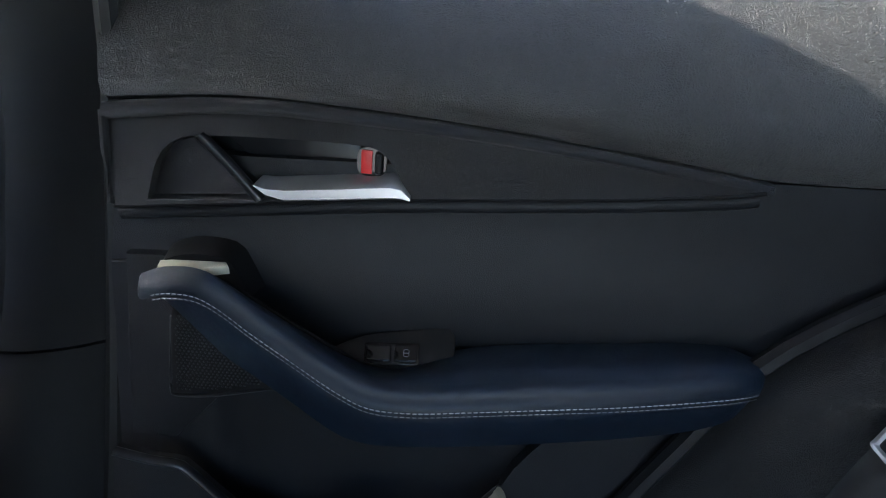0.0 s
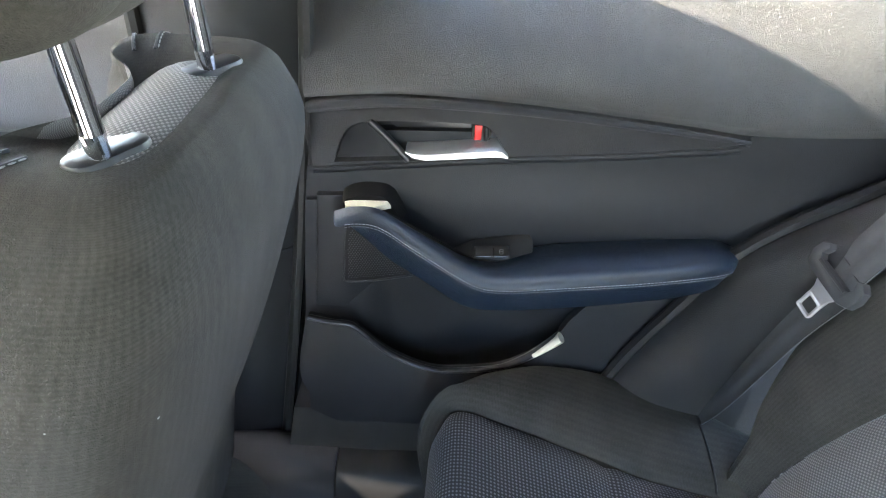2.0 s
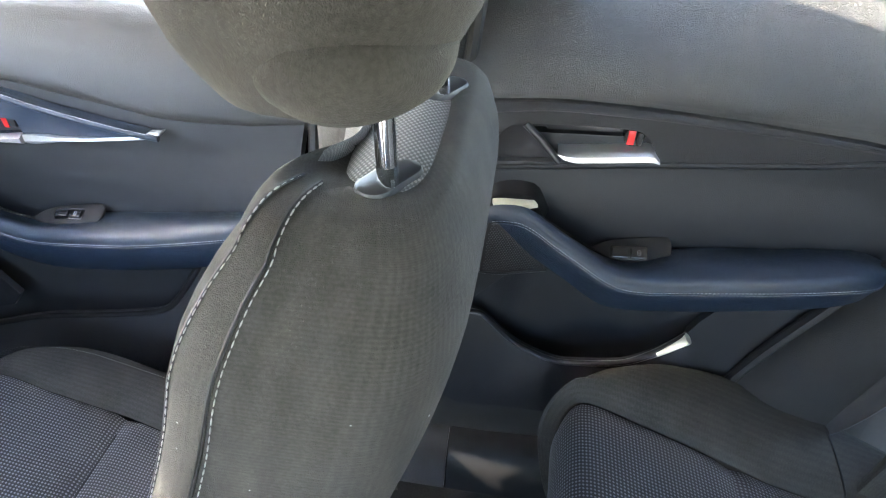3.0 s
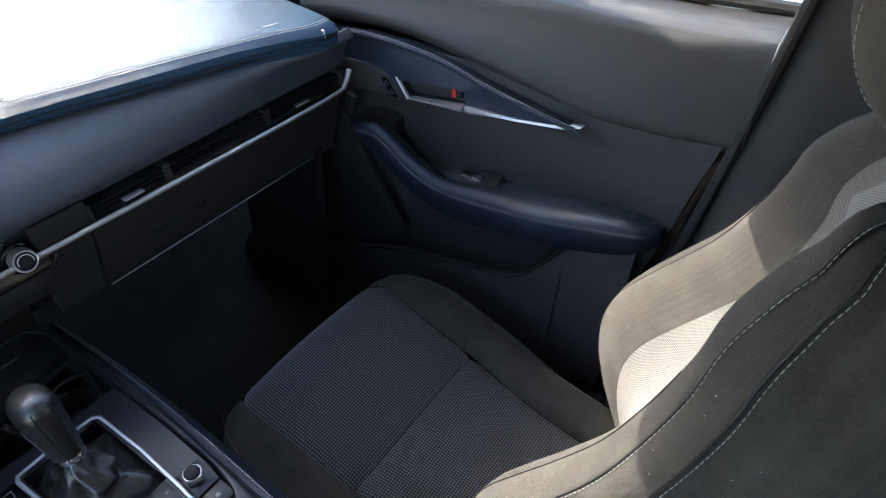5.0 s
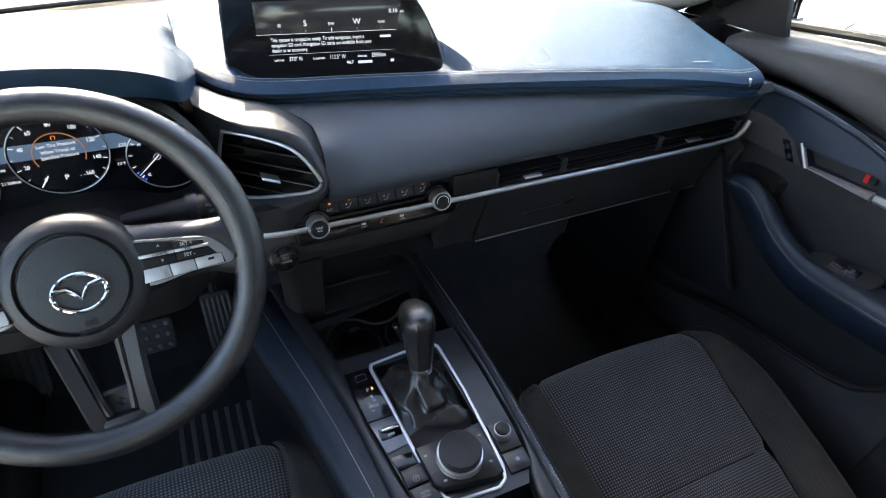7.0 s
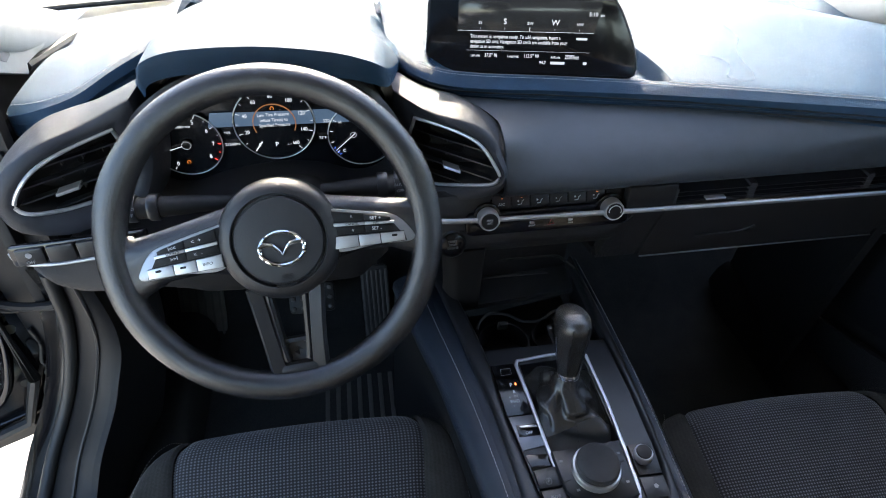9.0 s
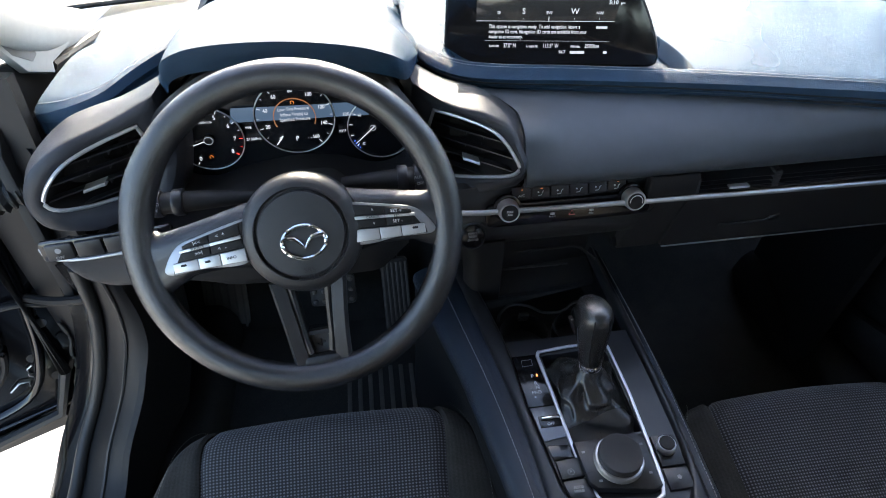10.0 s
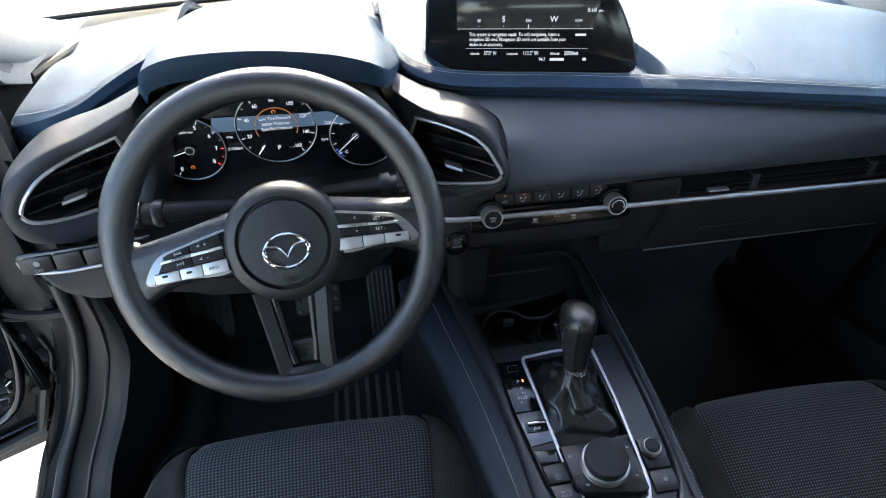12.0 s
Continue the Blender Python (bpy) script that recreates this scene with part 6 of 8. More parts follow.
part("hood", skin(hood, 40, 30, thick=(0, 0.006, -0.010)), DASHTOP, db, "slate blue instrument hood")
opening = [(-0.548, 0.985), (-0.538, 1.030), (-0.505, 1.072), (-0.455, 1.108), (-0.395, 1.128), (-0.340, 1.130), (-0.285, 1.122), (-0.238, 1.095), (-0.205, 1.050), (-0.188, 1.000), (-0.192, 0.960), (-0.215, 0.935), (-0.250, 0.928), (-0.300, 0.945), (-0.345, 0.952), (-0.390, 0.950), (-0.440, 0.942), (-0.490, 0.928), (-0.530, 0.940)]
op = spline([(a, b, 0) for a, b in opening + [opening[0]]], 72)[:-1]
oc = Vector((-0.366, 1.03, 0))
part("binnacle", loft([[(oc.x + (p.x - oc.x) * f, y + 0.10 * (1.03 - p.y) * g, oc.y + (p.y - oc.y) * f) for p in op] for f, y, g in ((1.06, 0.650, 1), (1.02, 0.640, 1), (0.985, 0.655, 0.8), (0.955, 0.722, 0))], cap=False), PLASTIC, db, smooth=30)
ic = thing("instrument_cluster", "black instrument cluster with three round gauges and lit numbers", "instrument panel", at=(-0.36, 0.72, 1.0))
CL = axes((0, 0.719, 0), (1, 0, 0), (0, 0, 1))
part("backing", slab([(oc.x + (p.x - oc.x) * 0.98, oc.y + (p.y - oc.y) * 0.98) for p in op], axes((0, 0.730, 0), (1, 0, 0), (0, 0, 1)), 0.008, 0.001), DIALFACE, ic)
# Painted reflection: a glowing strip over the gauges.
part("reflection_band", slab([(-0.447, 1.016), (-0.257, 1.012), (-0.255, 1.032), (-0.441, 1.037)], CL, 0.0012, 0.0002), BANDREFLECT, ic)


def gauge(cx, cz, r, marks, name, label, needle=None, r_in=0.82):
    g = part(name, lathe([(r, 0), (r, 0.003), (r * 0.985, 0.0035), (r * 0.97, 0.003), (r * 0.965, 0.0010)], CL @ Matrix.Translation((cx, cz, 0)), 48), DIALFACE, ic, label)
    part("ring", tube([CL @ Vector((cx + r * math.cos(a), cz + r * math.sin(a), 0.0035)) for a in [2 * math.pi * k / 64 for k in range(64)]], 0.0009, 6, closed=True), SILVER, g)
    for ang, txt, size, long, m in marks:
        a = radians(ang)
        part("tick", tube([CL @ Vector((cx + r * f * math.cos(a), cz + r * f * math.sin(a), 0.003)) for f in (0.955 - (0.10 if long else 0.06), 0.955)], 0.0005 if long else 0.00035, 5), m, g)
        if txt:
            words(txt, size, CL @ Matrix.Translation((cx + r * 0.735 * math.cos(a), cz + r * 0.735 * math.sin(a), 0.003)), INK, g, squeeze=0.86)
    if needle is not None:
        a = radians(needle)
        n = part("needle", tube([CL @ Vector((cx + r * f * math.cos(a), cz + r * f * math.sin(a), 0.0055)) for f in (-0.08, 0.3, 0.86)], lambda t: 0.0008 - 0.0004 * t, 6), INK, g)
        part("hub_ring", tube([CL @ Vector((cx + 0.0058 * math.cos(q), cz + 0.0058 * math.sin(q), 0.0072)) for q in [2 * math.pi * k / 24 for k in range(24)]], 0.0003, 5, closed=True), INK_DIM, n)
        part("needle_hub", lathe([(0.0065, 0.003), (0.0065, 0.0065), (0.005, 0.0075)], CL @ Matrix.Translation((cx, cz, 0)), 20), SMOOTH, n)
    return g


span = lambda n, a0, a1: [a0 + (a1 - a0) * k / (n - 1) for k in range(n)]
rev = [(a, str(k), 0.0088, True, REDZONE if k >= 7 else INK) for k, a in enumerate(span(9, 238, -38))] + [(a, "", 0, False, REDZONE if i > 6.5 else INK) for i, a in zip([k + 0.5 for k in range(8)], span(8, 238 - 17.25, -38 + 17.25))]
gl = gauge(-0.4800, 0.9945, 0.0475, rev, "rev_counter", "rev counter dial reading one", needle=196)
words("x1000r/min", 0.0045, CL @ Matrix.Translation((-0.4800, 1.0205, 0.003)), INK_DIM, gl)
part("tyre_warning", tube([CL @ Vector((-0.4835 + 0.0024 * math.cos(a), 0.9665 + 0.0024 * math.sin(a), 0.003)) for a in [radians(-60 + 30 * k) for k in range(11)]], 0.0004, 5), AMBER, gl, "amber tyre pressure lamp")
spd = [(a, str(20 * k), 0.0076, True, INK) for k, a in enumerate(span(9, 232, -52))] + [(a, "", 0, False, INK) for a in span(8, 232 - 17.75, -52 + 17.75)]
gc = gauge(-0.3585, 1.0175, 0.0545, spd, "speedometer", "digital speedometer dial at rest", needle=None)
part("amber_ring", tube([CL @ Vector((-0.3585 + 0.0285 * math.cos(a), 1.0175 + 0.0285 * math.sin(a), 0.003)) for a in [radians(-25 + 11.5 * k) for k in range(21)]], 0.0008, 5), AMBERDIM, gc)
part("zero_needle", tube([CL @ Vector((-0.3585 + 0.0545 * f * math.cos(radians(232)), 1.0175 + 0.0545 * f * math.sin(radians(232)), 0.004)) for f in (0.62, 0.92)], 0.0009, 6), INK, gc)
words("mph", 0.0045, CL @ Matrix.Translation((-0.3585, 1.0600, 0.003)), INK_DIM, gc)
part("tyre_warning", tube([CL @ Vector((-0.3585 + 0.0024 * math.cos(a), 1.0400 + 0.0024 * math.sin(a), 0.003)) for a in [radians(-60 + 30 * k) for k in range(11)]], 0.0004, 5), AMBER, gc, "amber tyre pressure lamp")
words("Low Tire Pressure", 0.0066, CL @ Matrix.Translation((-0.3585, 1.0305, 0.003)), INK_DIM, gc, squeeze=0.86)
words("Inflate Tire(s) to", 0.0066, CL @ Matrix.Translation((-0.3585, 1.0225, 0.003)), INK_DIM, gc, squeeze=0.86)
words("Specified Pressure", 0.0066, CL @ Matrix.Translation((-0.3585, 1.0150, 0.003)), INK_DIM, gc, squeeze=0.86)
words("P", 0.0095, CL @ Matrix.Translation((-0.3600, 0.9850, 0.003)), INK, gc)
words("- - -", 0.0070, CL @ Matrix.Translation((-0.3405, 0.9848, 0.003)), INK_DIM, gc)
fuel = [(a, "", 0, True, INK) for a in span(5, 215, 125)] + [(a, "", 0, False, BLUEINK) for a in span(4, 222, 205)]
gr = gauge(-0.2405, 0.9920, 0.0480, fuel, "temperature_gauge", "temperature and fuel dial")
part("temperature_needle", tube([CL @ Vector((-0.2530 + d * 0.75, 0.9925 + d * 0.66, 0.004)) for d in (0.003, -0.015, -0.034)], lambda t: 0.0007 - 0.0003 * t, 5), INK, gr)
part("temperature_hub", tube([CL @ Vector((-0.2530 + 0.0042 * math.cos(q), 0.9925 + 0.0042 * math.sin(q), 0.004)) for q in [2 * math.pi * k / 20 for k in range(20)]], 0.0003, 5, closed=True), INK_DIM, gr)
part("fuel_needle", tube([CL @ Vector((-0.2305 + d * 0.55, 0.9935 + d, 0.004)) for d in (-0.002, 0.003, 0.0085)], 0.0005, 5), INK, gr)
part("fuel_hub", tube([CL @ Vector((-0.2305 + 0.0042 * math.cos(q), 0.9935 + 0.0042 * math.sin(q), 0.004)) for q in [2 * math.pi * k / 20 for k in range(20)]], 0.0003, 5, closed=True), INK_DIM, gr)
words("H", 0.0060, CL @ Matrix.Translation((-0.270, 1.013, 0.003)), INK, gr)
words("C", 0.0060, CL @ Matrix.Translation((-0.268, 0.968, 0.003)), INK, gr)
words("21368mi", 0.0060, CL @ Matrix.Translation((-0.4200, 0.9890, 0.0016)), INK_DIM, ic)
words("73°F", 0.0055, CL @ Matrix.Translation((-0.2960, 0.9900, 0.0016)), INK_DIM, ic)
words("320", 0.0065, CL @ Matrix.Translation((-0.2885, 1.0160, 0.0020)), INK_DIM, ic)
words("mpg", 0.0050, CL @ Matrix.Translation((-0.4240, 1.0080, 0.0020)), INK_DIM, ic)
# column and stalks
col = thing("steering_column", "black plastic steering column cover with two stalks", "steering column", at=(-0.345, 0.58, 0.97))
ax = Vector((0, math.cos(radians(29)), -math.sin(radians(29))))
C0 = Vector((-0.345, 0.47, 1.008))
part("cover", loft([[C0 + ax * d + Vector((x * f, 0, 0)) + ax.cross(Vector((1, 0, 0))) * (y * f) for x, y in rounded(0.105, 0.110, 0.035, 5)] for d, f in ((0.055, 0.85), (0.075, 1.0), (0.17, 1.05), (0.24, 1.0))]), SHADEPL, col)
for s, z in ((-1, 1.010), (1, 1.016)):
    x0 = -0.345 + s * 0.05
    a, b = Vector((x0, 0.552, z - 0.005)), Vector((-0.345 + s * (0.172 if s < 0 else 0.150), 0.545, z))
    stk = part("stalk", tube([a.lerp(b, k / 8) for k in range(9)], lambda t: 0.0085 + 0.0055 * min(1, t * 1.4), 14, flat=0.85), SHADEPL, col, "black control stalk")
    for k in range(2):
        q = a.lerp(b, 0.72 + 0.2 * k)
        part("turn_ring", lathe([(0.0150, -0.006), (0.0158, -0.004), (0.0158, 0.004), (0.0150, 0.006)], axes(q, (0, 1, 0), (0, 0, 1)), 20), SMOOTH, stk)
    words("AUTO", 0.0050, axes(a.lerp(b, 0.92) + Vector((0, -0.0135, 0.008)), (1, 0, 0), (0, 0.5, 1)), GREYPRINT, stk)
    words("OFF", 0.0050, axes(a.lerp(b, 0.92) + Vector((0, -0.0160, 0.001)), (1, 0, 0), (0, 0.2, 1)), GREYPRINT, stk)

# ---- centre display ----
sc = thing("centre_display", "wide black dashboard display showing a compass and navigation notice", "display screen", at=(0.01, 0.76, 1.06))
SM = axes((0.0147, 0.757, 1.0965), (1, -0.20, 0), (0.026, 0.14, 1)) @ Matrix.Diagonal((1.011, 1.011, 1.0, 1.0))
shape = [(-0.1535, 0.045), (-0.150, 0.060), (-0.138, 0.066), (0.085, 0.064), (0.102, 0.058), (0.1165, 0.0386), (0.136, -0.001), (0.1445, -0.029), (0.143, -0.040), (0.130, -0.0474), (0.0, -0.0462), (-0.138, -0.0450), (-0.152, -0.041), (-0.156, -0.032), (-0.1545, 0.01)]
body = [(p.x, p.y) for p in spline([(a, b, 0) for a, b in shape + [shape[0]]], 80)[:-1]]
part("housing", slab(body, SM @ Matrix.Translation((0, 0, -0.014)), 0.014, 0.003), SMOOTH, sc)
part("screen", slab(inset(body, 0.0035), SM, 0.0012, 0.0004), SCREENOFF, sc, "black display glass")
T = lambda x, y, z=0.0014: SM @ Matrix.Translation((x, y, z))
part("compass_field", slab([(-0.1105, 0.0150), (0.0775, 0.0140), (0.0836, 0.0440), (0.0840, 0.0560), (-0.1105, 0.0560)], T(0, 0, 0.0012), 0.0003, 0.0001), PANELGREY, sc)
words("5:10", 0.0072, T(0.0735, 0.0387, 0.0018), INK, sc)
words("pm", 0.0045, T(0.0860, 0.0380, 0.0018), INK, sc)
for txt, x, s, m in (("SE", -0.0797, 0.0052, INK_DIM), ("S", -0.0458, 0.0105, INK), ("SW", -0.0113, 0.0056, INK), ("W", 0.0233, 0.0105, INK), ("NW", 0.0569, 0.0052, INK_DIM)):
    words(txt, s, T(x, 0.0268 if s > 0.01 else 0.0250, 0.0018), m, sc)
    part("tick", block(T(x, 0.0175, 0.0016), 0.0005 if txt != "SW" else 0.0010, 0.002 if txt != "SW" else 0.005, 0.0003, 0.0001), m, sc)
part("rule", block(T(-0.0165, 0.0142, 0.0014), 0.188, 0.0005, 0.0003, 0.0001), INK, sc)
for k, ln in enumerate(("This system is navigation ready. To add navigation, insert a", "navigation SD card. Navigation SD cards are available from your", "dealer as an accessory.")):
    words(ln, 0.0070, T(-0.0932, 0.0067 - 0.0068 * k, 0.0016), INK, sc, align="LEFT", squeeze=(0.755, 0.745, 0.74)[k])
part("masked_word", block(T(0.0615, 0.0062, 0.0015), 0.0150, 0.0032, 0.0003, 0.0001), INK_DIM, sc)
part("thin_rule", block(T(-0.012, -0.0123, 0.0014), 0.172, 0.0003, 0.0003, 0.0001), INK_DIM, sc)
for small, x, big, xb in (("Latitude:", -0.0918, "37.0° N", -0.0722), ("Longitude:", -0.0398, "113.5° W", -0.0172), ("Altitude:", 0.0215, "2595feet", 0.0410)):
    words(small, 0.0048, T(x, -0.0195, 0.0016), INK, sc, align="LEFT", squeeze=0.8)
    words(big, 0.0078, T(xb, -0.0190, 0.0016), INK, sc, align="LEFT", squeeze=0.72)
words("94.7", 0.0064, T(0.0105, -0.0275, 0.0016), INK, sc, squeeze=0.85)
part("masked_word", block(T(0.0315, -0.0275, 0.0015), 0.0200, 0.0038, 0.0003, 0.0001), INK_DIM, sc)
part("status_mark", block(T(0.0700, -0.0272, 0.0015), 0.0050, 0.0038, 0.0003, 0.0001), INK_DIM, sc)
# ---- steering wheel ----
sw_ = thing("steering_wheel", "black leatherette steering wheel with silver button panels", "steering wheel", at=tuple(C0))
WX, WY = Vector((1, 0, 0)), Vector((0, math.sin(radians(29.3)), math.cos(radians(29.3))))
W = axes(C0, WX, WY) @ pose(0, 0, 0, 0, 0, 4)                     # local z points at the driver


def rim_bm():
    loops = []
    for k in range(96):
        a = 2 * math.pi * k / 96
        ct = Vector((math.cos(a), math.sin(a), 0))
        grip = 1 + 0.10 * math.exp(-((abs((a % (2 * math.pi)) - math.pi / 2) - 1.15) / 0.22) ** 2)
        loops.append([W @ (ct * (0.1660 + 0.0165 * grip * math.cos(t)) + Vector((0, 0, 0.0150 * grip * math.sin(t)))) for t in [2 * math.pi * j / 20 for j in range(20)]])
    loops.append(loops[0])
    b = loft(loops, cap=False)
    bmesh.ops.remove_doubles(b, verts=b.verts, dist=1e-6)
    return b


part("rim", rim_bm(), GREYLEATHER, sw_, "dark grained rim")
hubp = [(0.064, -0.035), (0.066, -0.010), (0.0655, 0.004), (0.062, 0.012), (0.055, 0.0165), (0.0505, 0.0176), (0.0492, 0.0162), (0.0488, 0.0120)]
hub = part("airbag_cover", lathe(hubp, W @ Matrix.Translation((0.007, -0.001, 0)), 64), HUBVINYL, sw_)
part("airbag_lid", lathe([(0.0468, 0.010), (0.0468, 0.0160), (0.0452, 0.0178), (0.030, 0.0190), (0.012, 0.0195)], W @ Matrix.Translation((0.007, -0.001, 0)), 56), HUBVINYL, hub)
words("SRS\nAIRBAG", 0.0080, W @ Matrix.Translation((0.009, -0.044, 0.0190)), SHADEPL, hub)
# emblem: a plain ring with a winged bar
em = part("emblem", tube([W @ Vector((0.009 + 0.0225 * math.cos(a) * (1 + 0.03 * math.cos(2 * a)), -0.009 + 0.0178 * math.sin(a), 0.0205)) for a in [2 * math.pi * k / 48 for k in range(48)]], 0.0023, 8, closed=True), CHROME, hub, "chrome oval emblem")
part("emblem_wing", tube([W @ Vector((0.009 + x, -0.009 + y, 0.0208)) for x, y in ((-0.0215, 0.007), (-0.010, 0.0050), (-0.004, 0.000), (0, -0.0065), (0.004, 0.000), (0.010, 0.0050), (0.0215, 0.007))], lambda t: 0.0017 + 0.0016 * abs(2 * t - 1), 8), CHROME, em)
PX = 0.004                                                          # the wheel's own middle


def strip_cell(s, x0, x1, lo, hi, z, depth, bev, gap=0.0006):
    """A key between two slanting lines lo and hi, from x0 to x1 outwards."""
    o = [(PX + s * x, y) for x, y in ((x0 + gap, lo(x0) + gap), (x1 - gap, lo(x1) + gap), (x1 - gap, hi(x1) - gap), (x0 + gap, hi(x0) - gap))]
    return slab(o if s > 0 else o[::-1], W @ Matrix.Translation((0, 0, z)), depth, bev)


key_lo, key_hi = (lambda x: -0.0205 - 0.018 * (x - 0.066)), (lambda x: -0.0065 - 0.065 * (x - 0.066))
rock_lo, rock_hi = (lambda x: 0.0038 - 0.085 * (x - 0.066)), (lambda x: 0.0078 - 0.095 * (x - 0.066))
fld_hi = lambda x: 0.0205 - 0.24 * (x - 0.066)
for s in (-1, 1):
    # spokes sweep from the hub to the rim
    sp = loft([[W @ Vector((PX + s * x, lo + (hi - lo) * q, z + zz)) for q, zz in ((0, -0.008), (0.04, 0.002), (0.2, 0.006), (0.75, 0.007), (0.93, 0.003), (1, -0.008))] for x, hi, lo, z in ((0.045, 0.041, -0.036, -0.002), (0.085, 0.0325, -0.028, 0.0), (0.120, 0.0255, -0.030, 0.001), (0.145, 0.0215, -0.042, 0.001), (0.162, 0.030, -0.060, 0.0))])
    part("spoke", sp, GREYLEATHER, sw_, smooth=70)
    pan = [(0.054, 0.0248), (0.075, 0.0206), (0.100, 0.0150), (0.122, 0.0095), (0.135, 0.0), (0.1455, -0.0165), (0.144, -0.022), (0.137, -0.0235), (0.105, -0.0220), (0.056, -0.0210)]
    pl = [(PX + s * p.x, p.y) for p in spline([(a, b, 0) for a, b in pan + [pan[0]]], 60)[:-1]]
    frm = part("silver_panel", slab(pl, W @ Matrix.Translation((0, 0, 0.005)), 0.005, 0.0015), SATIN, sw_, "satin silver switch surround")
    part("black_field", slab([(PX + s * a, b) for a, b in ((0.056, 0.0222), (0.100, 0.0125), (0.119, 0.0076), (0.131, -0.0112), (0.056, -0.0060))][::s], W @ Matrix.Translation((0, 0, 0.010)), 0.0012, 0.0004), SHADEPL, frm)
    part("key_seat", slab([(PX + s * a, b) for a, b in ((0.056, -0.0062), (0.1345, -0.0110), (0.1365, -0.0222), (0.056, -0.0206))][::s], W @ Matrix.Translation((0, 0, 0.010)), 0.0010, 0.0003), SHADEPL, frm)
    for k in range(2):
        x0, x1 = ((0.060, 0.0935), (0.0935, 0.1225))[k]
        xm = (x0 + x1) / 2 + (0.004 if k == 0 else -0.002)
        for lo, hi, tx in ((rock_hi, fld_hi, ("<+", "I<<") if s < 0 else ("^", "SET +")), (lambda x: key_hi(x) + 0.001, rock_lo, ("<-", ">>I") if s < 0 else ("v", "SET -"))):
            b = part("button", strip_cell(s, x0, x1, lo, hi, 0.0112, 0.0018, 0.0006), SHADEPL, frm)
            ym = (lo(xm) + hi(xm)) / 2
            M = W @ Matrix.Translation((PX + s * xm, ym, 0.0132)) @ pose(0, 0, 0, 0, 0, -s * 7)
            t = tx[k]
            if t in ("SET +", "SET -"):
                words(t, 0.0050, M, WHITE, b)
            else:
                glyph = {"<+": ("<", "+"), "<-": ("<", "-"), "I<<": ("I<<",), ">>I": (">>I",), "^": ("^",), "v": ("v",)}[t]
                for g, gx in zip(glyph, (0.0,) if len(glyph) == 1 else (-0.0035, 0.0035)):
                    words(g, 0.0058, M @ Matrix.Translation((gx, 0, 0)), WHITE, b, name="symbol")
        bar = part("rocker", strip_cell(s, x0, x1 + (0.003 if k else 0), rock_lo, rock_hi, 0.0112, 0.0030, 0.0008, 0.0002), SILVER, frm, "satin silver rocker")
        txt = (("", "SOURCE"), ("CANCEL", "RES"))[0 if s < 0 else 1][k]
        if txt:
            words(txt, 0.0038, W @ Matrix.Translation((PX + s * xm, (rock_lo(xm) + rock_hi(xm)) / 2, 0.0144)) @ pose(0, 0, 0, 0, 0, -s * 5), SHADEPL, bar)
    for k, (x0, x1) in enumerate(((0.058, 0.0850), (0.0850, 0.1085), (0.1085, 0.1350))):
        b = part("key", strip_cell(s, x0, x1, key_lo, key_hi, 0.0108, 0.0032, 0.0010, 0.0004), SILVER, frm, "satin silver key")
        xm = (x0 + x1) / 2 + 0.002
        M = W @ Matrix.Translation((PX + s * xm, -0.0140, 0.0141)) @ pose(0, 0, 0, 0, 0, -s * 3)
        if s < 0 and k == 0:
            words("INFO", 0.0045, M, SHADEPL, b)
        elif s < 0 or k == 2:
            part("symbol", slab(rounded(0.006, 0.0025, 0.0008), M, 0.0002, 0.0001), SHADEPL, b)
# lower forked spoke
for s in (-1, 1):
    part("lower_spoke", loft([[W @ Vector((0.002 + s * (x + w * q), y, z + zz)) for q, zz in ((-1, -0.004), (-0.8, 0.005), (0.6, 0.008), (1, 0.002), (1, -0.006))] for x, w, y, z in ((0.033, 0.0095, -0.052, 0.000), (0.029, 0.009, -0.085, 0.002), (0.0255, 0.009, -0.115, 0.002), (0.0235, 0.0095, -0.138, 0.0), (0.022, 0.010, -0.152, -0.002))]), HUBVINYL, sw_)
for s in (-1, 1):
    part("fork_rail", loft([[W @ Vector((0.002 + s * (x + dx), y, z)) for dx, z in ((-0.0045, -0.010), (-0.0035, 0.003), (0.0, 0.0055), (0.0030, 0.004), (0.0035, -0.010))] for x, y in ((0.0205, -0.056), (0.0175, -0.090), (0.0150, -0.120), (0.0120, -0.138))]), SMOOTH, sw_, "satin black fork edge")
part("fork_cup", loft([[W @ Vector((0.002 + x, y, z)) for x, y in rounded(w, h, 0.006, 4, 0.0, -0.131)] for w, h, z in ((0.034, 0.034, -0.012), (0.034, 0.034, -0.002), (0.026, 0.026, -0.001), (0.022, 0.022, -0.008), (0.010, 0.010, -0.009))]), HUBVINYL, sw_)
part("fork_foot", block(W @ Matrix.Translation((0.002, -0.1475, -0.006)), 0.044, 0.013, 0.012, 0.005), HUBVINYL, sw_)

# ---- centre console ----
cn = thing("centre_console", "dark centre console with gear gate, cup holders and navy sides", "centre console", at=(0, 0.4, 0.4))
SL = 0.045
cz_ = lambda y: 0.716 + SL * (y - 0.26)
TOP = lambda x, y, z=0.0: axes((x, y, cz_(y) + z), (1, 0, 0), (0, 1, SL))
plate_out = [(-0.092, 0.520), (0.094, 0.518), (0.097, 0.42), (0.096, 0.33), (0.089, 0.275), (0.076, 0.252), (-0.058, 0.252), (-0.067, 0.30), (-0.0735, 0.35), (-0.082, 0.41), (-0.0865, 0.49)]
gate_hole = [(-0.0445, 0.488), (0.0505, 0.491), (0.0555, 0.352), (-0.0365, 0.346)]


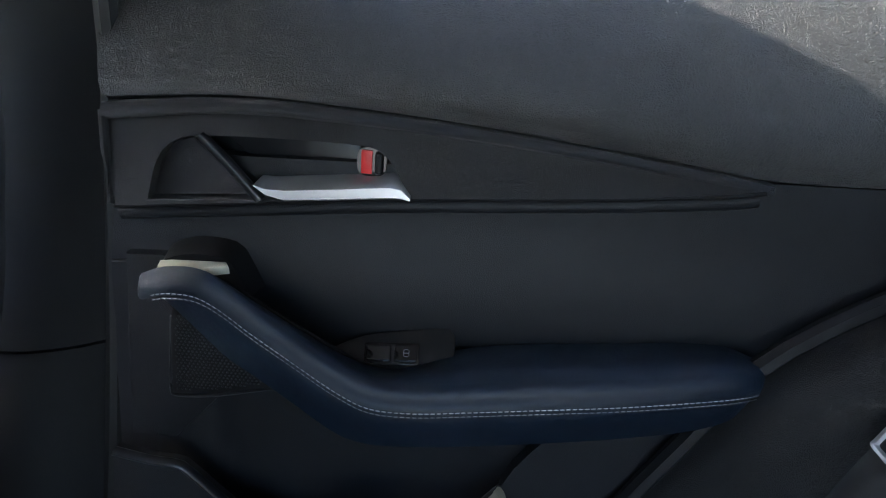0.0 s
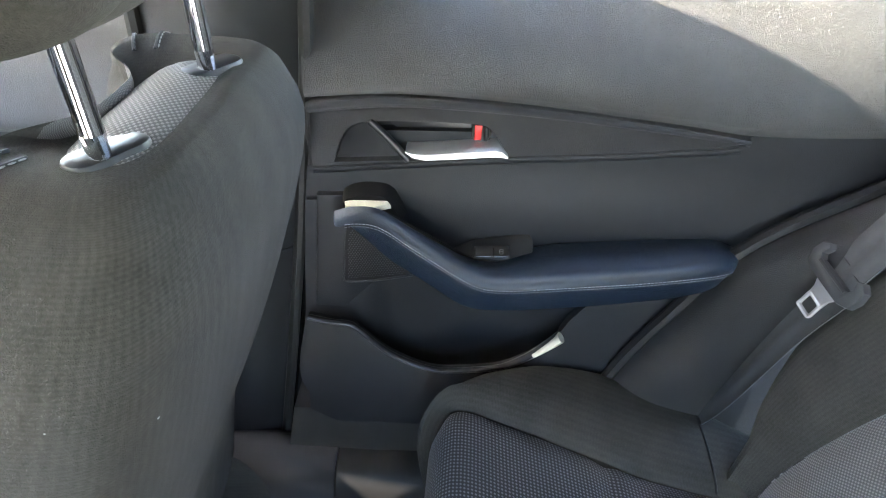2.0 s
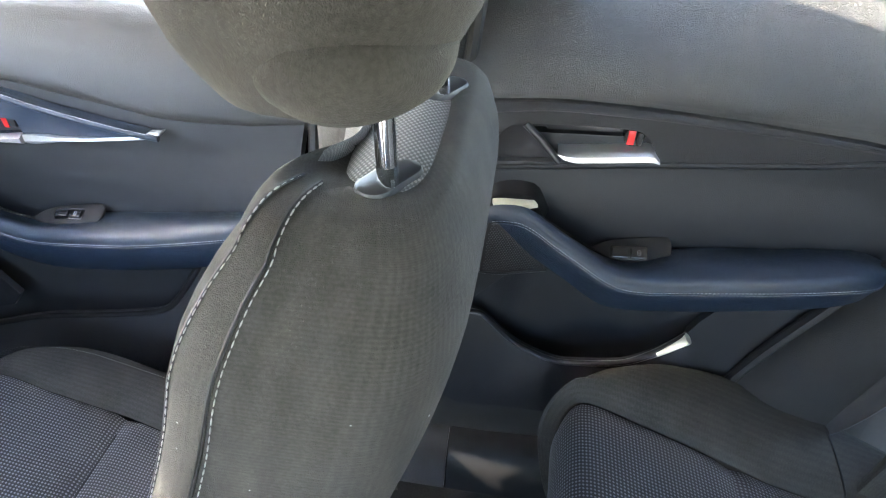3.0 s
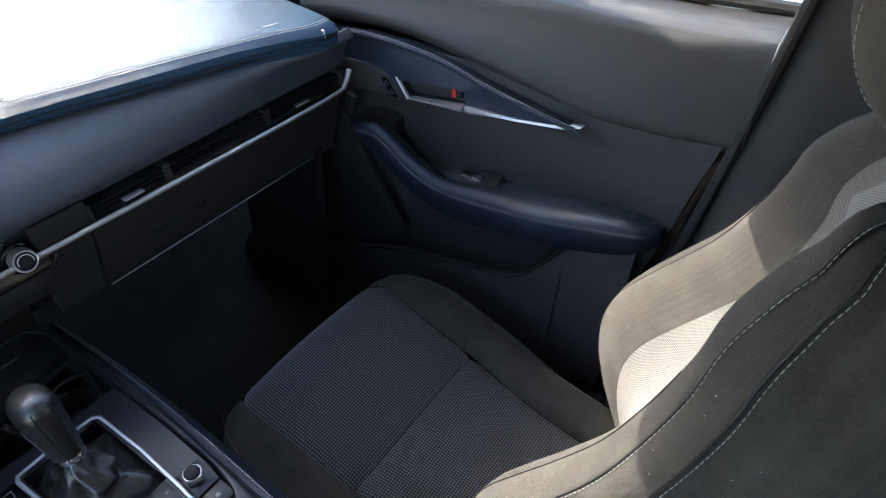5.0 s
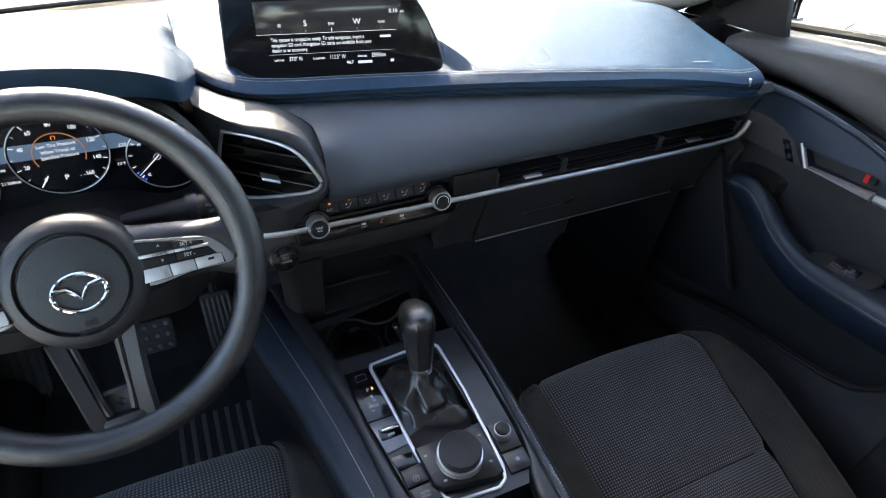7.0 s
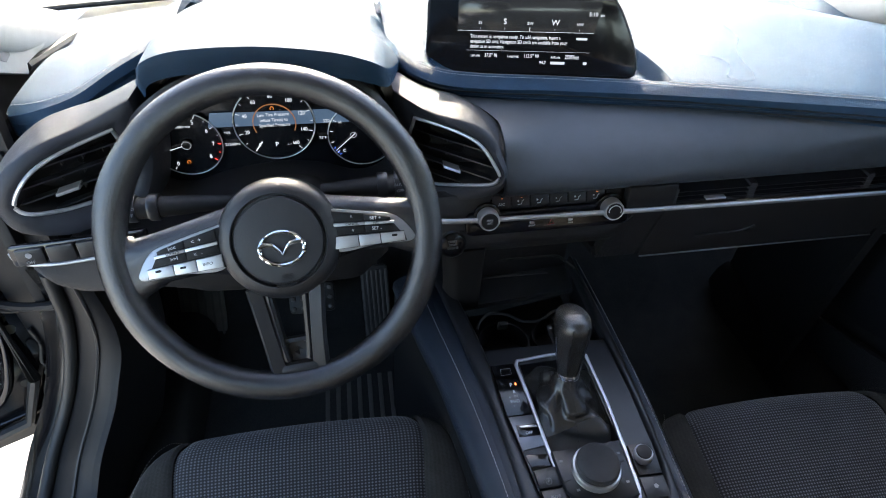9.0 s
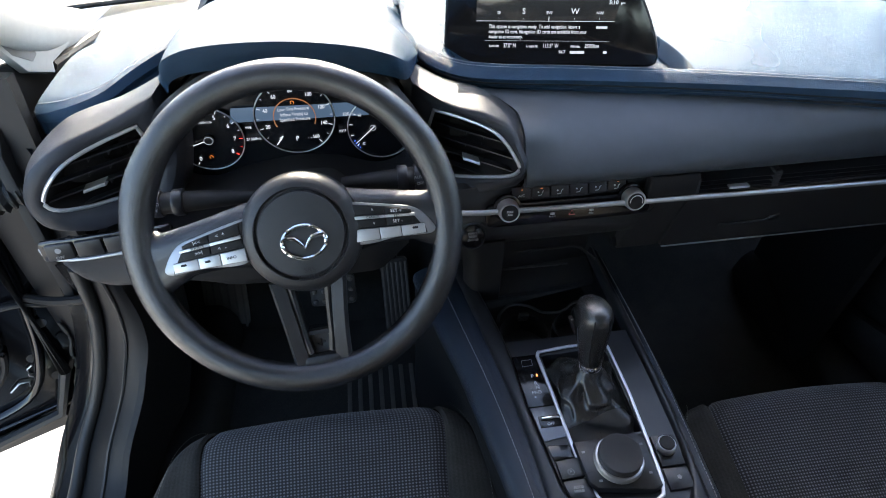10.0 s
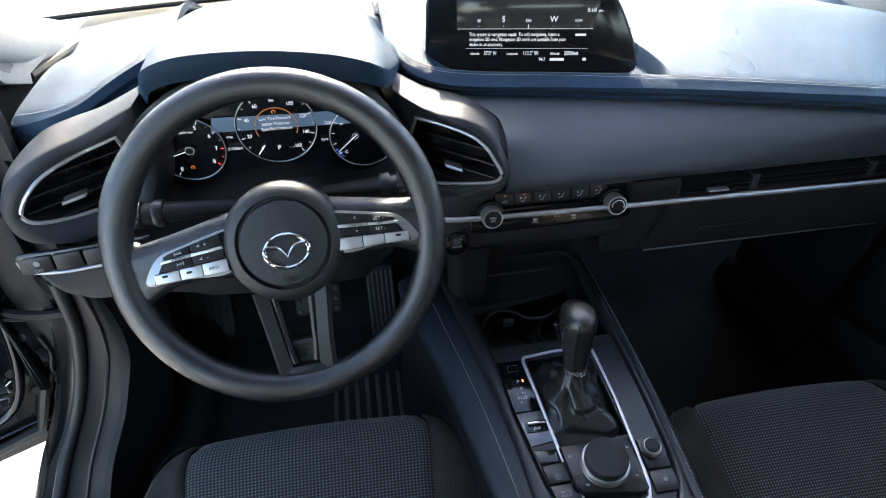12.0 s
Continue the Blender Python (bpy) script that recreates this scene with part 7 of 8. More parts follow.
def top_plate(outer, hole, depth):
    bm = bmesh.new()
    edges, loops = [], []
    for lp in (outer, hole):
        vs = [bm.verts.new((x, y, cz_(y))) for x, y in lp]
        loops.append(vs)
        edges += [bm.edges.new((vs[i], vs[(i + 1) % len(vs)])) for i in range(len(vs))]
    bmesh.ops.triangle_fill(bm, use_beauty=True, use_dissolve=False, edges=edges)
    for vs in loops:
        far = [bm.verts.new(v.co - Vector((0, 0, depth))) for v in vs]
        for i in range(len(vs)):
            k = (i + 1) % len(vs)
            bm.faces.new((vs[i], vs[k], far[k], far[i]))
    return bm


part("top_plate", top_plate(plate_out, gate_hole, 0.03), SMOOTH, cn)
part("gate_floor", block(pose(0.004, 0.42, cz_(0.42) - 0.032), 0.12, 0.16, 0.006, 0.001), SHADEPL, cn)
frame_line = [(-0.0500, 0.487), (-0.0470, 0.4945), (0.0, 0.4985), (0.0500, 0.4975), (0.0560, 0.491), (0.0592, 0.41), (0.0575, 0.33), (0.0555, 0.285), (0.0500, 0.267), (0.0390, 0.260), (-0.0190, 0.2645), (-0.0290, 0.274), (-0.0365, 0.31), (-0.0402, 0.345), (-0.0440, 0.41)]
ring = [Vector(a).lerp(Vector(b), k / 6) for a, b in zip(frame_line, frame_line[1:] + frame_line[:1]) for k in range(6)]
part("silver_frame", tube([(p.x, p.y, cz_(p.y) + 0.0015) for p in ring], 0.0026, 8, closed=True, flat=0.75), SILVER, cn, "satin silver gate surround")
# rails either side
for s in (-1, 1):
    inner = (lambda y: interp([(0.10, -0.060), (0.25, -0.060), (0.306, -0.070), (0.346, -0.075), (0.407, -0.083), (0.486, -0.0875), (0.54, -0.094), (0.658, -0.117), (0.72, -0.126)], y)) if s < 0 else (lambda y: interp([(0.1, 0.078), (0.25, 0.079), (0.28, 0.091), (0.33, 0.097), (0.42, 0.098), (0.56, 0.095), (0.72, 0.093)], y))
    edge = (lambda y: interp([(0.10, -0.082), (0.288, -0.088), (0.358, -0.093), (0.43, -0.101), (0.503, -0.114), (0.566, -0.124), (0.65, -0.139), (0.72, -0.150)], y)) if s < 0 else (lambda y: interp([(0.1, 0.100), (0.26, 0.104), (0.42, 0.110), (0.56, 0.108), (0.72, 0.100)], y))
    outer = (lambda y: interp([(0.02, -0.100), (0.20, -0.110), (0.292, -0.121), (0.385, -0.137), (0.45, -0.149), (0.498, -0.158), (0.567, -0.176), (0.627, -0.189), (0.70, -0.205)], y)) if s < 0 else (lambda y: interp([(0.2, 0.122), (0.4, 0.126), (0.56, 0.122), (0.72, 0.112)], y))

    def rail(u, v, s=s, inner=inner, edge=edge):
        y = 0.10 + 0.60 * v
        a, m = inner(y), edge(y)
        q = spline([(a - s * 0.001, cz_(y) - 0.005, 0), (a + s * 0.002, cz_(y) + 0.004, 0), (a * 0.4 + m * 0.6, cz_(y) + 0.0045, 0), (m - s * 0.001, cz_(y) + 0.001, 0), (m + s * 0.001, cz_(y) - 0.012, 0)], 14)[round(u * 14)]
        return q.x, y, q.y
    part("rail", skin(rail, 14, 30, thick=(0, 0, -0.01)), SMOOTH, cn)

    def flank(u, v, s=s, edge=edge, outer=outer):
        y = 0.02 + 0.68 * v
        m, b = edge(y), outer(y)
        q = spline([(m, cz_(y) - 0.006, 0), ((m + b) / 2, cz_(y) - 0.003, 0), (b, cz_(y) - 0.014, 0), (b + s * 0.007, cz_(y) - 0.030, 0), (b + s * 0.004, cz_(y) - 0.044, 0)], 24)[round(u * 24)]
        return q.x, y, q.y
    fk = part("flank", skin(flank, 24, 30, thick=(-s * 0.01, 0, 0)), NAVY, cn, "navy padded console side")
    part("lower_side", skin(lambda u, v, s=s, outer=outer: (outer(0.02 + 0.68 * v) + s * (0.004 + 0.014 * u), 0.02 + 0.68 * v, (cz_(0.02 + 0.68 * v) - 0.042) * (1 - u) + 0.38 * u), 8, 20, thick=(-s * 0.008, 0, 0)), SHADEPL, cn, "black carpeted console flank")
    part("stitching", stitches([(0.5 * edge(y) + 0.5 * outer(y), y, cz_(y) - 0.0022) for y in [0.03 + 0.02 * k for k in range(34)]], 0.0036, 0.0013, 0.0006), GREYTHREAD, fk)
# shift boot: folded leather between gate and lever
boot_loops = []
for k in range(25):
    f = k / 24
    z = cz_(0.42) - 0.012 + 0.060 * f
    hx, hy = 0.040 * (1 - f ** 0.85) ** 1.25 + 0.0125, 0.055 * (1 - f ** 0.85) ** 1.25 + 0.0125
    cxk, cyk = 0.004 - 0.001 * f, 0.418 + 0.010 * f
    boot_loops.append([])
    for i in range(48):
        a = 2 * math.pi * i / 48
        e = 0.45 + 0.5 * f
        fold = 1 + (0.34 * abs(math.sin(2 * a + 2.2 * f)) - 0.10 + 0.09 * math.sin(5 * a - 7 * f + 1) + 0.05 * math.sin(9 * a + 11 * f)) * math.sin(f * math.pi) ** 0.7 + 0.13 * math.sin(f * 17 + 2 * a + 1.3 * math.sin(3 * a)) * math.sin(f * math.pi)
        boot_loops[-1].append(Vector((cxk + hx * fold * math.copysign(abs(math.cos(a)) ** e, math.cos(a)), cyk + hy * fold * math.copysign(abs(math.sin(a)) ** e, math.sin(a)), z + SL * (cyk - 0.42))))
gs = thing("gear_lever", "black leather gear lever with a chrome collar and folded boot", "gear lever", at=(0.004, 0.42, 0.70))
bt = part("boot", loft(boot_loops, cap=False), LEATHER, gs, "folded black leather boot", smooth=70)
part("boot_seam", stitches([boot_loops[k][36] + Vector((0, -0.0008, 0)) for k in range(25)], 0.003, 0.002, 0.0005), SHADEPL, bt)
lv = Vector((-0.011, 0.020, 0.11)).normalized()
L0 = Vector((0.003, 0.428, 0.775))
ML = axes(L0, (1, 0, 0), lv.cross(Vector((1, 0, 0))))
part("collar", lathe([(0.0120, -0.007), (0.0146, -0.0055), (0.0150, 0.000), (0.0140, 0.0035), (0.0115, 0.004)], ML, 28), CHROME, gs, "chrome collar ring")
knob = []
for h, rx, ry, oy in ((0.003, 0.0125, 0.0125, 0), (0.018, 0.0142, 0.0152, 0.000), (0.036, 0.0160, 0.0190, 0.002), (0.054, 0.0176, 0.0230, 0.003), (0.068, 0.0186, 0.0262, 0.003), (0.080, 0.0186, 0.0280, 0.002), (0.089, 0.0168, 0.0262, 0.001), (0.095, 0.0125, 0.0200, 0.0), (0.0985, 0.006, 0.010, 0.0)):
    knob.append([ML @ Vector((rx * 1.22 * math.cos(a), oy + ry * 1.18 * math.sin(a), h)) for a in [2 * math.pi * i / 32 for i in range(32)]])
kb = part("grip", loft(knob), LEATHER, gs, smooth=60)
part("chrome_strip", tube([ML @ Vector((-x * 1.16, -0.004, h)) for x, h in ((0.0140, 0.006), (0.0156, 0.020), (0.0172, 0.038), (0.0188, 0.056), (0.0194, 0.066))], 0.0015, 6), CHROME, kb, "slim chrome strip")
for s in (-1, 1):
    part("grip_seam", tube([ML @ Vector((s * 0.45 * x * 1.22, -y * 1.18 * 0.905, h)) for h, x, y in ((0.006, 0.0128, 0.0128), (0.018, 0.0142, 0.0152), (0.036, 0.0160, 0.0170), (0.054, 0.0176, 0.0200), (0.068, 0.0186, 0.0232), (0.080, 0.0186, 0.0260), (0.089, 0.0168, 0.0252))], 0.0007, 6), SHADEPL, kb)
part("release_button", block(ML @ pose(-0.0215, 0.006, 0.050, 0, -18, 0), 0.006, 0.012, 0.026, 0.002), GLOSS, kb)
# gear display, usb, slot, brake buttons on the left of the gate
CP = axes((0, 0, cz_(0)), (1, 0, 0), (0, 1, SL))                      # the plane of the console's top
gd_ = part("gear_indicator", slab([(-0.0870, 0.491), (-0.0530, 0.491), (-0.0470, 0.406), (-0.0815, 0.406)], CP, 0.0025, 0.0008), GLOSS, cn, "gloss black gear indicator")
MI = lambda x, y: TOP(x, y, 0.0028)
for txt, x, y, s in (("P", -0.0655, 0.4535, 0.0078), ("R", -0.0635, 0.4415, 0.0072), ("N", -0.0622, 0.4345, 0.0072), ("M-D", -0.0655, 0.4268, 0.0075), ("+", -0.0690, 0.4195, 0.0066), ("-", -0.0715, 0.4345, 0.0066)):
    words(txt, s, MI(x, y), WHITE, gd_)
part("gear_lamp", block(MI(-0.0588, 0.4545), 0.0022, 0.0044, 0.0005, 0.0002), LEDRED, gd_, "lit orange indicator")
part("pictogram", tube([MI(x, y) @ Vector((0, 0, 0)) for x, y in ((-0.0755, 0.471), (-0.0605, 0.472), (-0.0605, 0.482), (-0.0745, 0.482))], 0.0004, 4, closed=True), GREYPRINT, gd_)
us = part("usb_plate", slab([(-0.0810, 0.4045), (-0.0470, 0.4045), (-0.0430, 0.3580), (-0.0735, 0.3540)], CP, 0.0022, 0.0008), mat("dark_silver_plate", (0.16, 0.17, 0.19), 0.35, metal=0.6, vary=0.06), cn)
part("mode_switch", block(TOP(-0.0590, 0.381, 0.002), 0.029, 0.017, 0.0015, 0.0005), GLOSS, us)
part("mode_toggle", block(TOP(-0.0585, 0.3845, 0.003), 0.024, 0.0050, 0.005, 0.0015), CHROME, us, "chrome mode toggle")
words("OFF", 0.0056, TOP(-0.0590, 0.3768, 0.0037), WHITE, us)
part("slot", slab([(-0.0715, 0.3480), (-0.0415, 0.3460), (-0.0395, 0.3290), (-0.0680, 0.3265)], CP, 0.0015, 0.0004), GLOSS, cn)
for outline, txt, x, y in (([(-0.0675, 0.3240), (-0.0375, 0.3270), (-0.0345, 0.3010), (-0.0660, 0.3000)], "P", -0.0525, 0.3075), ([(-0.0655, 0.2975), (-0.0340, 0.2985), (-0.0300, 0.2690), (-0.0600, 0.2680)], "AUTO\nHOLD", -0.0490, 0.2850)):
    b = part("brake_button", slab(outline, CP, 0.005, 0.0018), SMOOTH, cn)
    if txt == "P":
        part("symbol_ring", tube([TOP(x, y, 0.0053) @ Vector((0.0039 * math.cos(q), 0.0039 * math.sin(q), 0)) for q in [2 * math.pi * k / 20 for k in range(20)]], 0.00035, 4, closed=True), GREYPRINT, b)
    words(txt, 0.0052 if txt == "P" else 0.0046, TOP(x, y, 0.0053), GREYPRINT, b)
# dial block inside the frame
dk = part("dial_block", slab([(-0.040, 0.344), (0.051, 0.344), (0.051, 0.275), (0.040, 0.270), (-0.028, 0.281), (-0.036, 0.290)], axes((0, 0, cz_(0)), (1, 0, 0), (0, 1, SL)), 0.012, 0.003), SMOOTH, cn)
for a in (90, 270, 0, 180):
    q = TOP(0.004 + 0.043 * math.cos(radians(a + 15)) * 0.9, 0.308 + 0.030 * math.sin(radians(a + 15)), 0.0124)
    part("groove", block(q @ pose(0, 0, 0, 0, 0, a + 15), 0.012, 0.0008, 0.0005, 0.0002), SHADEPL, dk)
for x, y in ((-0.032, 0.327), (0.043, 0.328), (0.041, 0.290), (-0.022, 0.288)):
    part("symbol", block(TOP(x, y, 0.0122), 0.0042, 0.0030, 0.0003, 0.0001), GREYPRINT, dk)
MD = TOP(0.006, 0.3085, 0.012)
dl = part("command_dial", lathe([(0.0275, 0.0), (0.0292, 0.0015), (0.0300, 0.0035), (0.0294, 0.0045), (0.0300, 0.0055), (0.0300, 0.0100), (0.0288, 0.0120), (0.0266, 0.0120)], MD, 48), SILVER, cn, "knurled silver rotary dial")
part("dial_cap", lathe([(0.0264, 0.0110), (0.0266, 0.0205), (0.0258, 0.0228), (0.0242, 0.0236), (0.012, 0.0233)], MD, 48), PLASTIC, dl)
# volume knob and two buttons on the right
vb = part("volume_plate", slab([(0.062, 0.342), (0.093, 0.342), (0.092, 0.300), (0.061, 0.300)], axes((0, 0, cz_(0)), (1, 0, 0), (0, 1, SL)), 0.004, 0.0015), SMOOTH, cn)
vk = part("volume_knob", lathe([(0.0118, 0.0), (0.0122, 0.003), (0.0118, 0.010), (0.0105, 0.0115)], TOP(0.0745, 0.3235, 0.004), 36), SILVER, vb, "small silver volume knob")
part("knob_cap", lathe([(0.0098, 0.011), (0.0092, 0.0135), (0.008, 0.0142)], TOP(0.0745, 0.3235, 0.004), 32), SHADEPL, vk)
fb = part("favourite_button", slab([(0.061, 0.297), (0.092, 0.297), (0.091, 0.270), (0.060, 0.270)], axes((0, 0, cz_(0)), (1, 0, 0), (0, 1, SL)), 0.004, 0.0015), SMOOTH, cn)
part("star_symbol", lathe([(0.0032, 0), (0.0032, 0.0004)], TOP(0.077, 0.284, 0.0042), 5), GREYPRINT, fb)
# cup holder well and tray in front of the gate
part("cup_well", loft([[(x, y, z) for x, y in ((-0.105, 0.515), (0.095, 0.515), (0.092, 0.700), (-0.130, 0.660))] for z in (0.640, 0.645)]), SHADEPL, cn)
for x, y, r in ((-0.046, 0.574, 0.039), (0.044, 0.574, 0.038)):
    part("cup_holder", lathe([(r, -0.07), (r, 0.0), (r + 0.004, 0.0), (r + 0.004, -0.07), (r, -0.072)], pose(x, y, 0.684), 36), SHADEPL, cn)
    part("cup_grip", block(pose(x + 0.006, y + r - 0.004, 0.676, 20, 0, 0), 0.016, 0.008, 0.02, 0.002), PLASTIC, cn)
part("cup_rim", tube(spline([(-0.086, 0.590, 0.698), (-0.078, 0.606, 0.700), (-0.058, 0.621, 0.700), (-0.031, 0.615, 0.700), (-0.012, 0.598, 0.700), (0.010, 0.594, 0.700), (0.026, 0.598, 0.700), (0.044, 0.611, 0.700), (0.070, 0.614, 0.700), (0.092, 0.602, 0.698)], 40), 0.0024, 8), PLASTIC, cn)
part("tray_back", skin(lambda u, v: (-0.125 + 0.22 * u, 0.690 + 0.03 * u - 0.012 * v, 0.70 + 0.10 * v), 8, 6, thick=(0, 0.01, 0)), PLASTIC, cn)
part("tray_edge", tube([(-0.104, 0.659, 0.745), (-0.03, 0.660, 0.745), (0.043, 0.659, 0.745)], 0.0020, 8), PLASTIC, cn)
part("tray_rim", tube([(-0.100, 0.699, 0.746), (0.066, 0.698, 0.746), (0.075, 0.694, 0.746), (0.092, 0.664, 0.744)], 0.0022, 8), PLASTIC, cn)
part("tray_floor", skin(lambda u, v: (-0.125 + 0.22 * u, 0.640 + 0.05 * v + 0.02 * u, 0.700 + 0.012 * v), 6, 4, thick=(0, 0, -0.01)), PLASTIC, cn)
# armrest lid behind
part("armrest_lid", loft([[(x, y, z) for x, y in rounded(0.19, 0.26, 0.04, 5, 0.0, 0.10)] for z in (0.60, 0.700)] + [[(x, y, 0.712) for x, y in rounded(0.175, 0.245, 0.04, 5, 0.0, 0.10)]]), NAVY, cn, "navy padded armrest lid")

# ---- pedals and mats ----
for nm, lab, x, y, z, w, h, tilt, m in (("footrest", "ribbed black footrest beside the pedals", -0.637, 0.985, 0.36, 0.098, 0.24, 62, mat("footrest_rubber", (0.11, 0.104, 0.096), 0.6)), ("accelerator_pedal", "tall ribbed black accelerator pedal", -0.240, 0.955, 0.41, 0.062, 0.21, 66, RUBBER), ("brake_pedal", "black rubber brake pedal with studded face", -0.378, 0.930, 0.487, 0.098, 0.066, 60, RUBBER)):
    pd = thing(nm, lab, "pedal", at=(x, y, z - 0.1))
    M = pose(x, y, z, tilt, 0, 0)
    part("pad", slab(rounded(w, h, 0.010), M, 0.012, 0.004), m, pd)
    n = 6 if h > 0.1 else 5
    for k in range(n):
        if h > 0.1:
            part("rib", block(M @ Matrix.Translation((-w / 2 + w * (k + 0.5) / n, 0, 0.0115)), 0.0055, h * 0.92, 0.0045, 0.0015), mat("worn_pedal_rubber", (0.085, 0.080, 0.074), 0.55) if k == 0 and nm == "footrest" else bpy.data.materials.get("worn_pedal_rubber") or RUBBER, pd)
        else:
            for j in range(3):
                part("stud", lathe([(0.006, 0), (0.005, 0.003), (0.003, 0.004)], M @ Matrix.Translation((-w / 2 + w * (k + 0.5) / n, -h / 3 + h / 3 * j, 0.0118)), 8), bpy.data.materials.get("worn_pedal_rubber") or RUBBER, pd)
    if h < 0.1 or nm != "footrest":
        part("arm", tube(spline([(x, y + 0.01, z), (x, y + 0.05, z + 0.12), (x, y + 0.10, z + 0.26)], 10), 0.009, 8), SHADEPL, pd)
mt = thing("driver_floor_mat", "black carpet floor mat with a ribbed rubber heel pad", "floor mat", at=(-0.42, 0.7, 0.34))
part("mat", loft([[(x, y, z + 0.08 * max(0, y - 0.86)) for x, y in rounded(0.46, 0.62, 0.06, 5, -0.40, 0.66)] for z in (0.336, 0.346)]), CARPET, mt)
hp = part("heel_pad", loft([[(x, y, z) for x, y in rounded(0.20, 0.17, 0.01, 3, -0.27, 0.735)] for z in (0.3465, 0.350)]), bpy.data.materials["footrest_rubber"], mt, "ribbed black rubber heel pad")
for k in range(9):
    part("rib", block(pose(-0.27 - 0.09 + 0.0225 * k, 0.735, 0.350), 0.009, 0.15, 0.003, 0.001), bpy.data.materials["footrest_rubber"], hp)
mt2 = thing("rear_floor_mat", "black carpet floor mat in the rear footwell", "floor mat", at=(0.42, -0.25, 0.34))
part("mat", loft([[(x, y, z) for x, y in rounded(0.40, 0.28, 0.04, 5, 0.43, -0.25)] for z in (0.336, 0.346)]), CARPET, mt2)

# ---- driver door opening and open door ----
DARKPAINT = mat("black_jamb_paint", (0.004, 0.004, 0.005), 0.10, vary=0.1, spec=0.45)
jb = thing("door_jamb", "dark door opening trim with rubber seal and painted body edge", "door frame", kind="structure", at=(-0.70, 0.6, 0.5))
seal_line = spline([(-0.675, 0.632, 0.860), (-0.680, 0.636, 0.814), (-0.695, 0.650, 0.750), (-0.715, 0.652, 0.681), (-0.735, 0.643, 0.620), (-0.755, 0.622, 0.570), (-0.775, 0.575, 0.525), (-0.785, 0.513, 0.486), (-0.790, 0.40, 0.460), (-0.790, 0.20, 0.450), (-0.790, -0.02, 0.450)], 40)
trim_line = spline([(-0.640, 0.630, 0.850), (-0.636, 0.632, 0.800), (-0.635, 0.635, 0.740), (-0.638, 0.625, 0.690), (-0.648, 0.605, 0.655), (-0.660, 0.580, 0.615), (-0.685, 0.530, 0.560), (-0.698, 0.490, 0.512), (-0.700, 0.40, 0.485), (-0.700, 0.20, 0.475), (-0.700, -0.02, 0.475)], 40)
def jamb_trim(u, j, lift=0.0):
    return seal_line[j].lerp(trim_line[j], u) + Vector((0.004, -0.010, 0.008)) * math.sin(u * math.pi) + Vector((0.001, -0.0015, 0.002)) * lift


part("scuff_trim", skin(lambda u, v: jamb_trim(u, round(v * 20)), 10, 20, thick=(0, 0.010, -0.010)), SHADEPL, jb)
part("sill_trim", skin(lambda u, v: jamb_trim(u, 20 + round(v * 20), 1.0), 10, 20, thick=(0, 0.010, -0.010)), SMOOTH, jb, "smooth black sill cover")
part("trim_joint", tube([jamb_trim(k / 10, 20, 0.4) for k in range(11)], 0.0016, 6), RUBBER, jb)
part("kick_wall", skin(lambda u, v: trim_line[round(v * 40)] + Vector((0.012 * u, 0.16 * u, -0.15 * u * min(1, v * 3))), 6, 40, thick=(-0.01, 0, 0)), SHADEPL, jb)
part("trim_crease", tube([a.lerp(b, 0.52) + Vector((0.004, -0.0115, 0.0085)) for a, b in zip(seal_line, trim_line)][:20], 0.0030, 6), RUBBER, jb)
part("seal", tube([p + Vector((-0.006, -0.006, 0.003)) for p in seal_line], 0.010, 10), RUBBER, jb)
part("body_edge", skin(lambda u, v: seal_line[round(v * 40)] + Vector((-0.012 - 0.050 * u, 0.010 + 0.02 * u, -0.004 - 0.016 * u * u)), 6, 40, thick=(0, 0.01, -0.01)), PAINT, jb, "gloss black painted sill")
part("body_side", loft([[(-0.835, y, 0.47), (-0.850, y, 0.36), (-0.82, y, 0.24), (-0.70, y, 0.24), (-0.70, y, 0.45), (-0.80, y, 0.455)] for y in (-0.95, 0.45, 0.66)]), PAINT, jb, "gloss black painted sill")
part("hinge_post", skin(lambda u, v: (-0.685 - 0.115 * u, 0.668 + 0.018 * u + 0.02 * (1 - v) + 0.10 * max(0, v - 0.75), 0.45 + 0.66 * v), 10, 12, thick=(0, 0.02, 0)), SHADEPL, jb)
part("fender_inner", loft([[(-0.69, 0.68, z0), (-0.70, 0.72, z0), (-0.74, 1.25, z0), (-0.80, 1.25, z0), (-0.79, 0.73, z0)] for z0 in (0.40, 1.02)]), DARKPAINT, jb)
part("pillar_base", slab([(0.655, 0.78), (0.665, 1.02), (0.735, 1.105), (0.80, 1.09), (0.93, 1.062), (1.25, 0.99), (1.25, 0.78)], Matrix.Translation((-0.735, 0, 0)) @ SIDE_IN, 0.015, 0.004), SHADEPL, jb)
od = thing("driver_door", "open black driver door seen at its hinged edge", "car door", at=(-0.80, 0.75, 0.4))
hinge = Vector((-0.80, 0.76, 0))
way = Vector((-0.908, -0.419, 0)).normalized()
side = Vector((way.y, -way.x, 0))
DO = lambda a, z, d: hinge + way * a + side * d + Vector((0, 0, z))
door_line = ((0, 0.485), (0, 1.10), (0.95, 1.14), (1.0, 0.9), (0.9, 0.485))
part("door_frame", loft([[DO(a, z, -0.055) for a, z in door_line], [DO(a, z, 0.045) for a, z in door_line]]), DARKPAINT, od, "gloss black door frame")
lin = ((0.24, 0.53), (0.20, 0.80), (0.22, 1.08), (0.93, 1.11), (0.95, 0.9), (0.86, 0.53))
part("door_liner", loft([[DO(a, z, -0.056) for a, z in lin], [DO(a + 0.01, z, -0.085) for a, z in lin]]), SHADEPL, od)
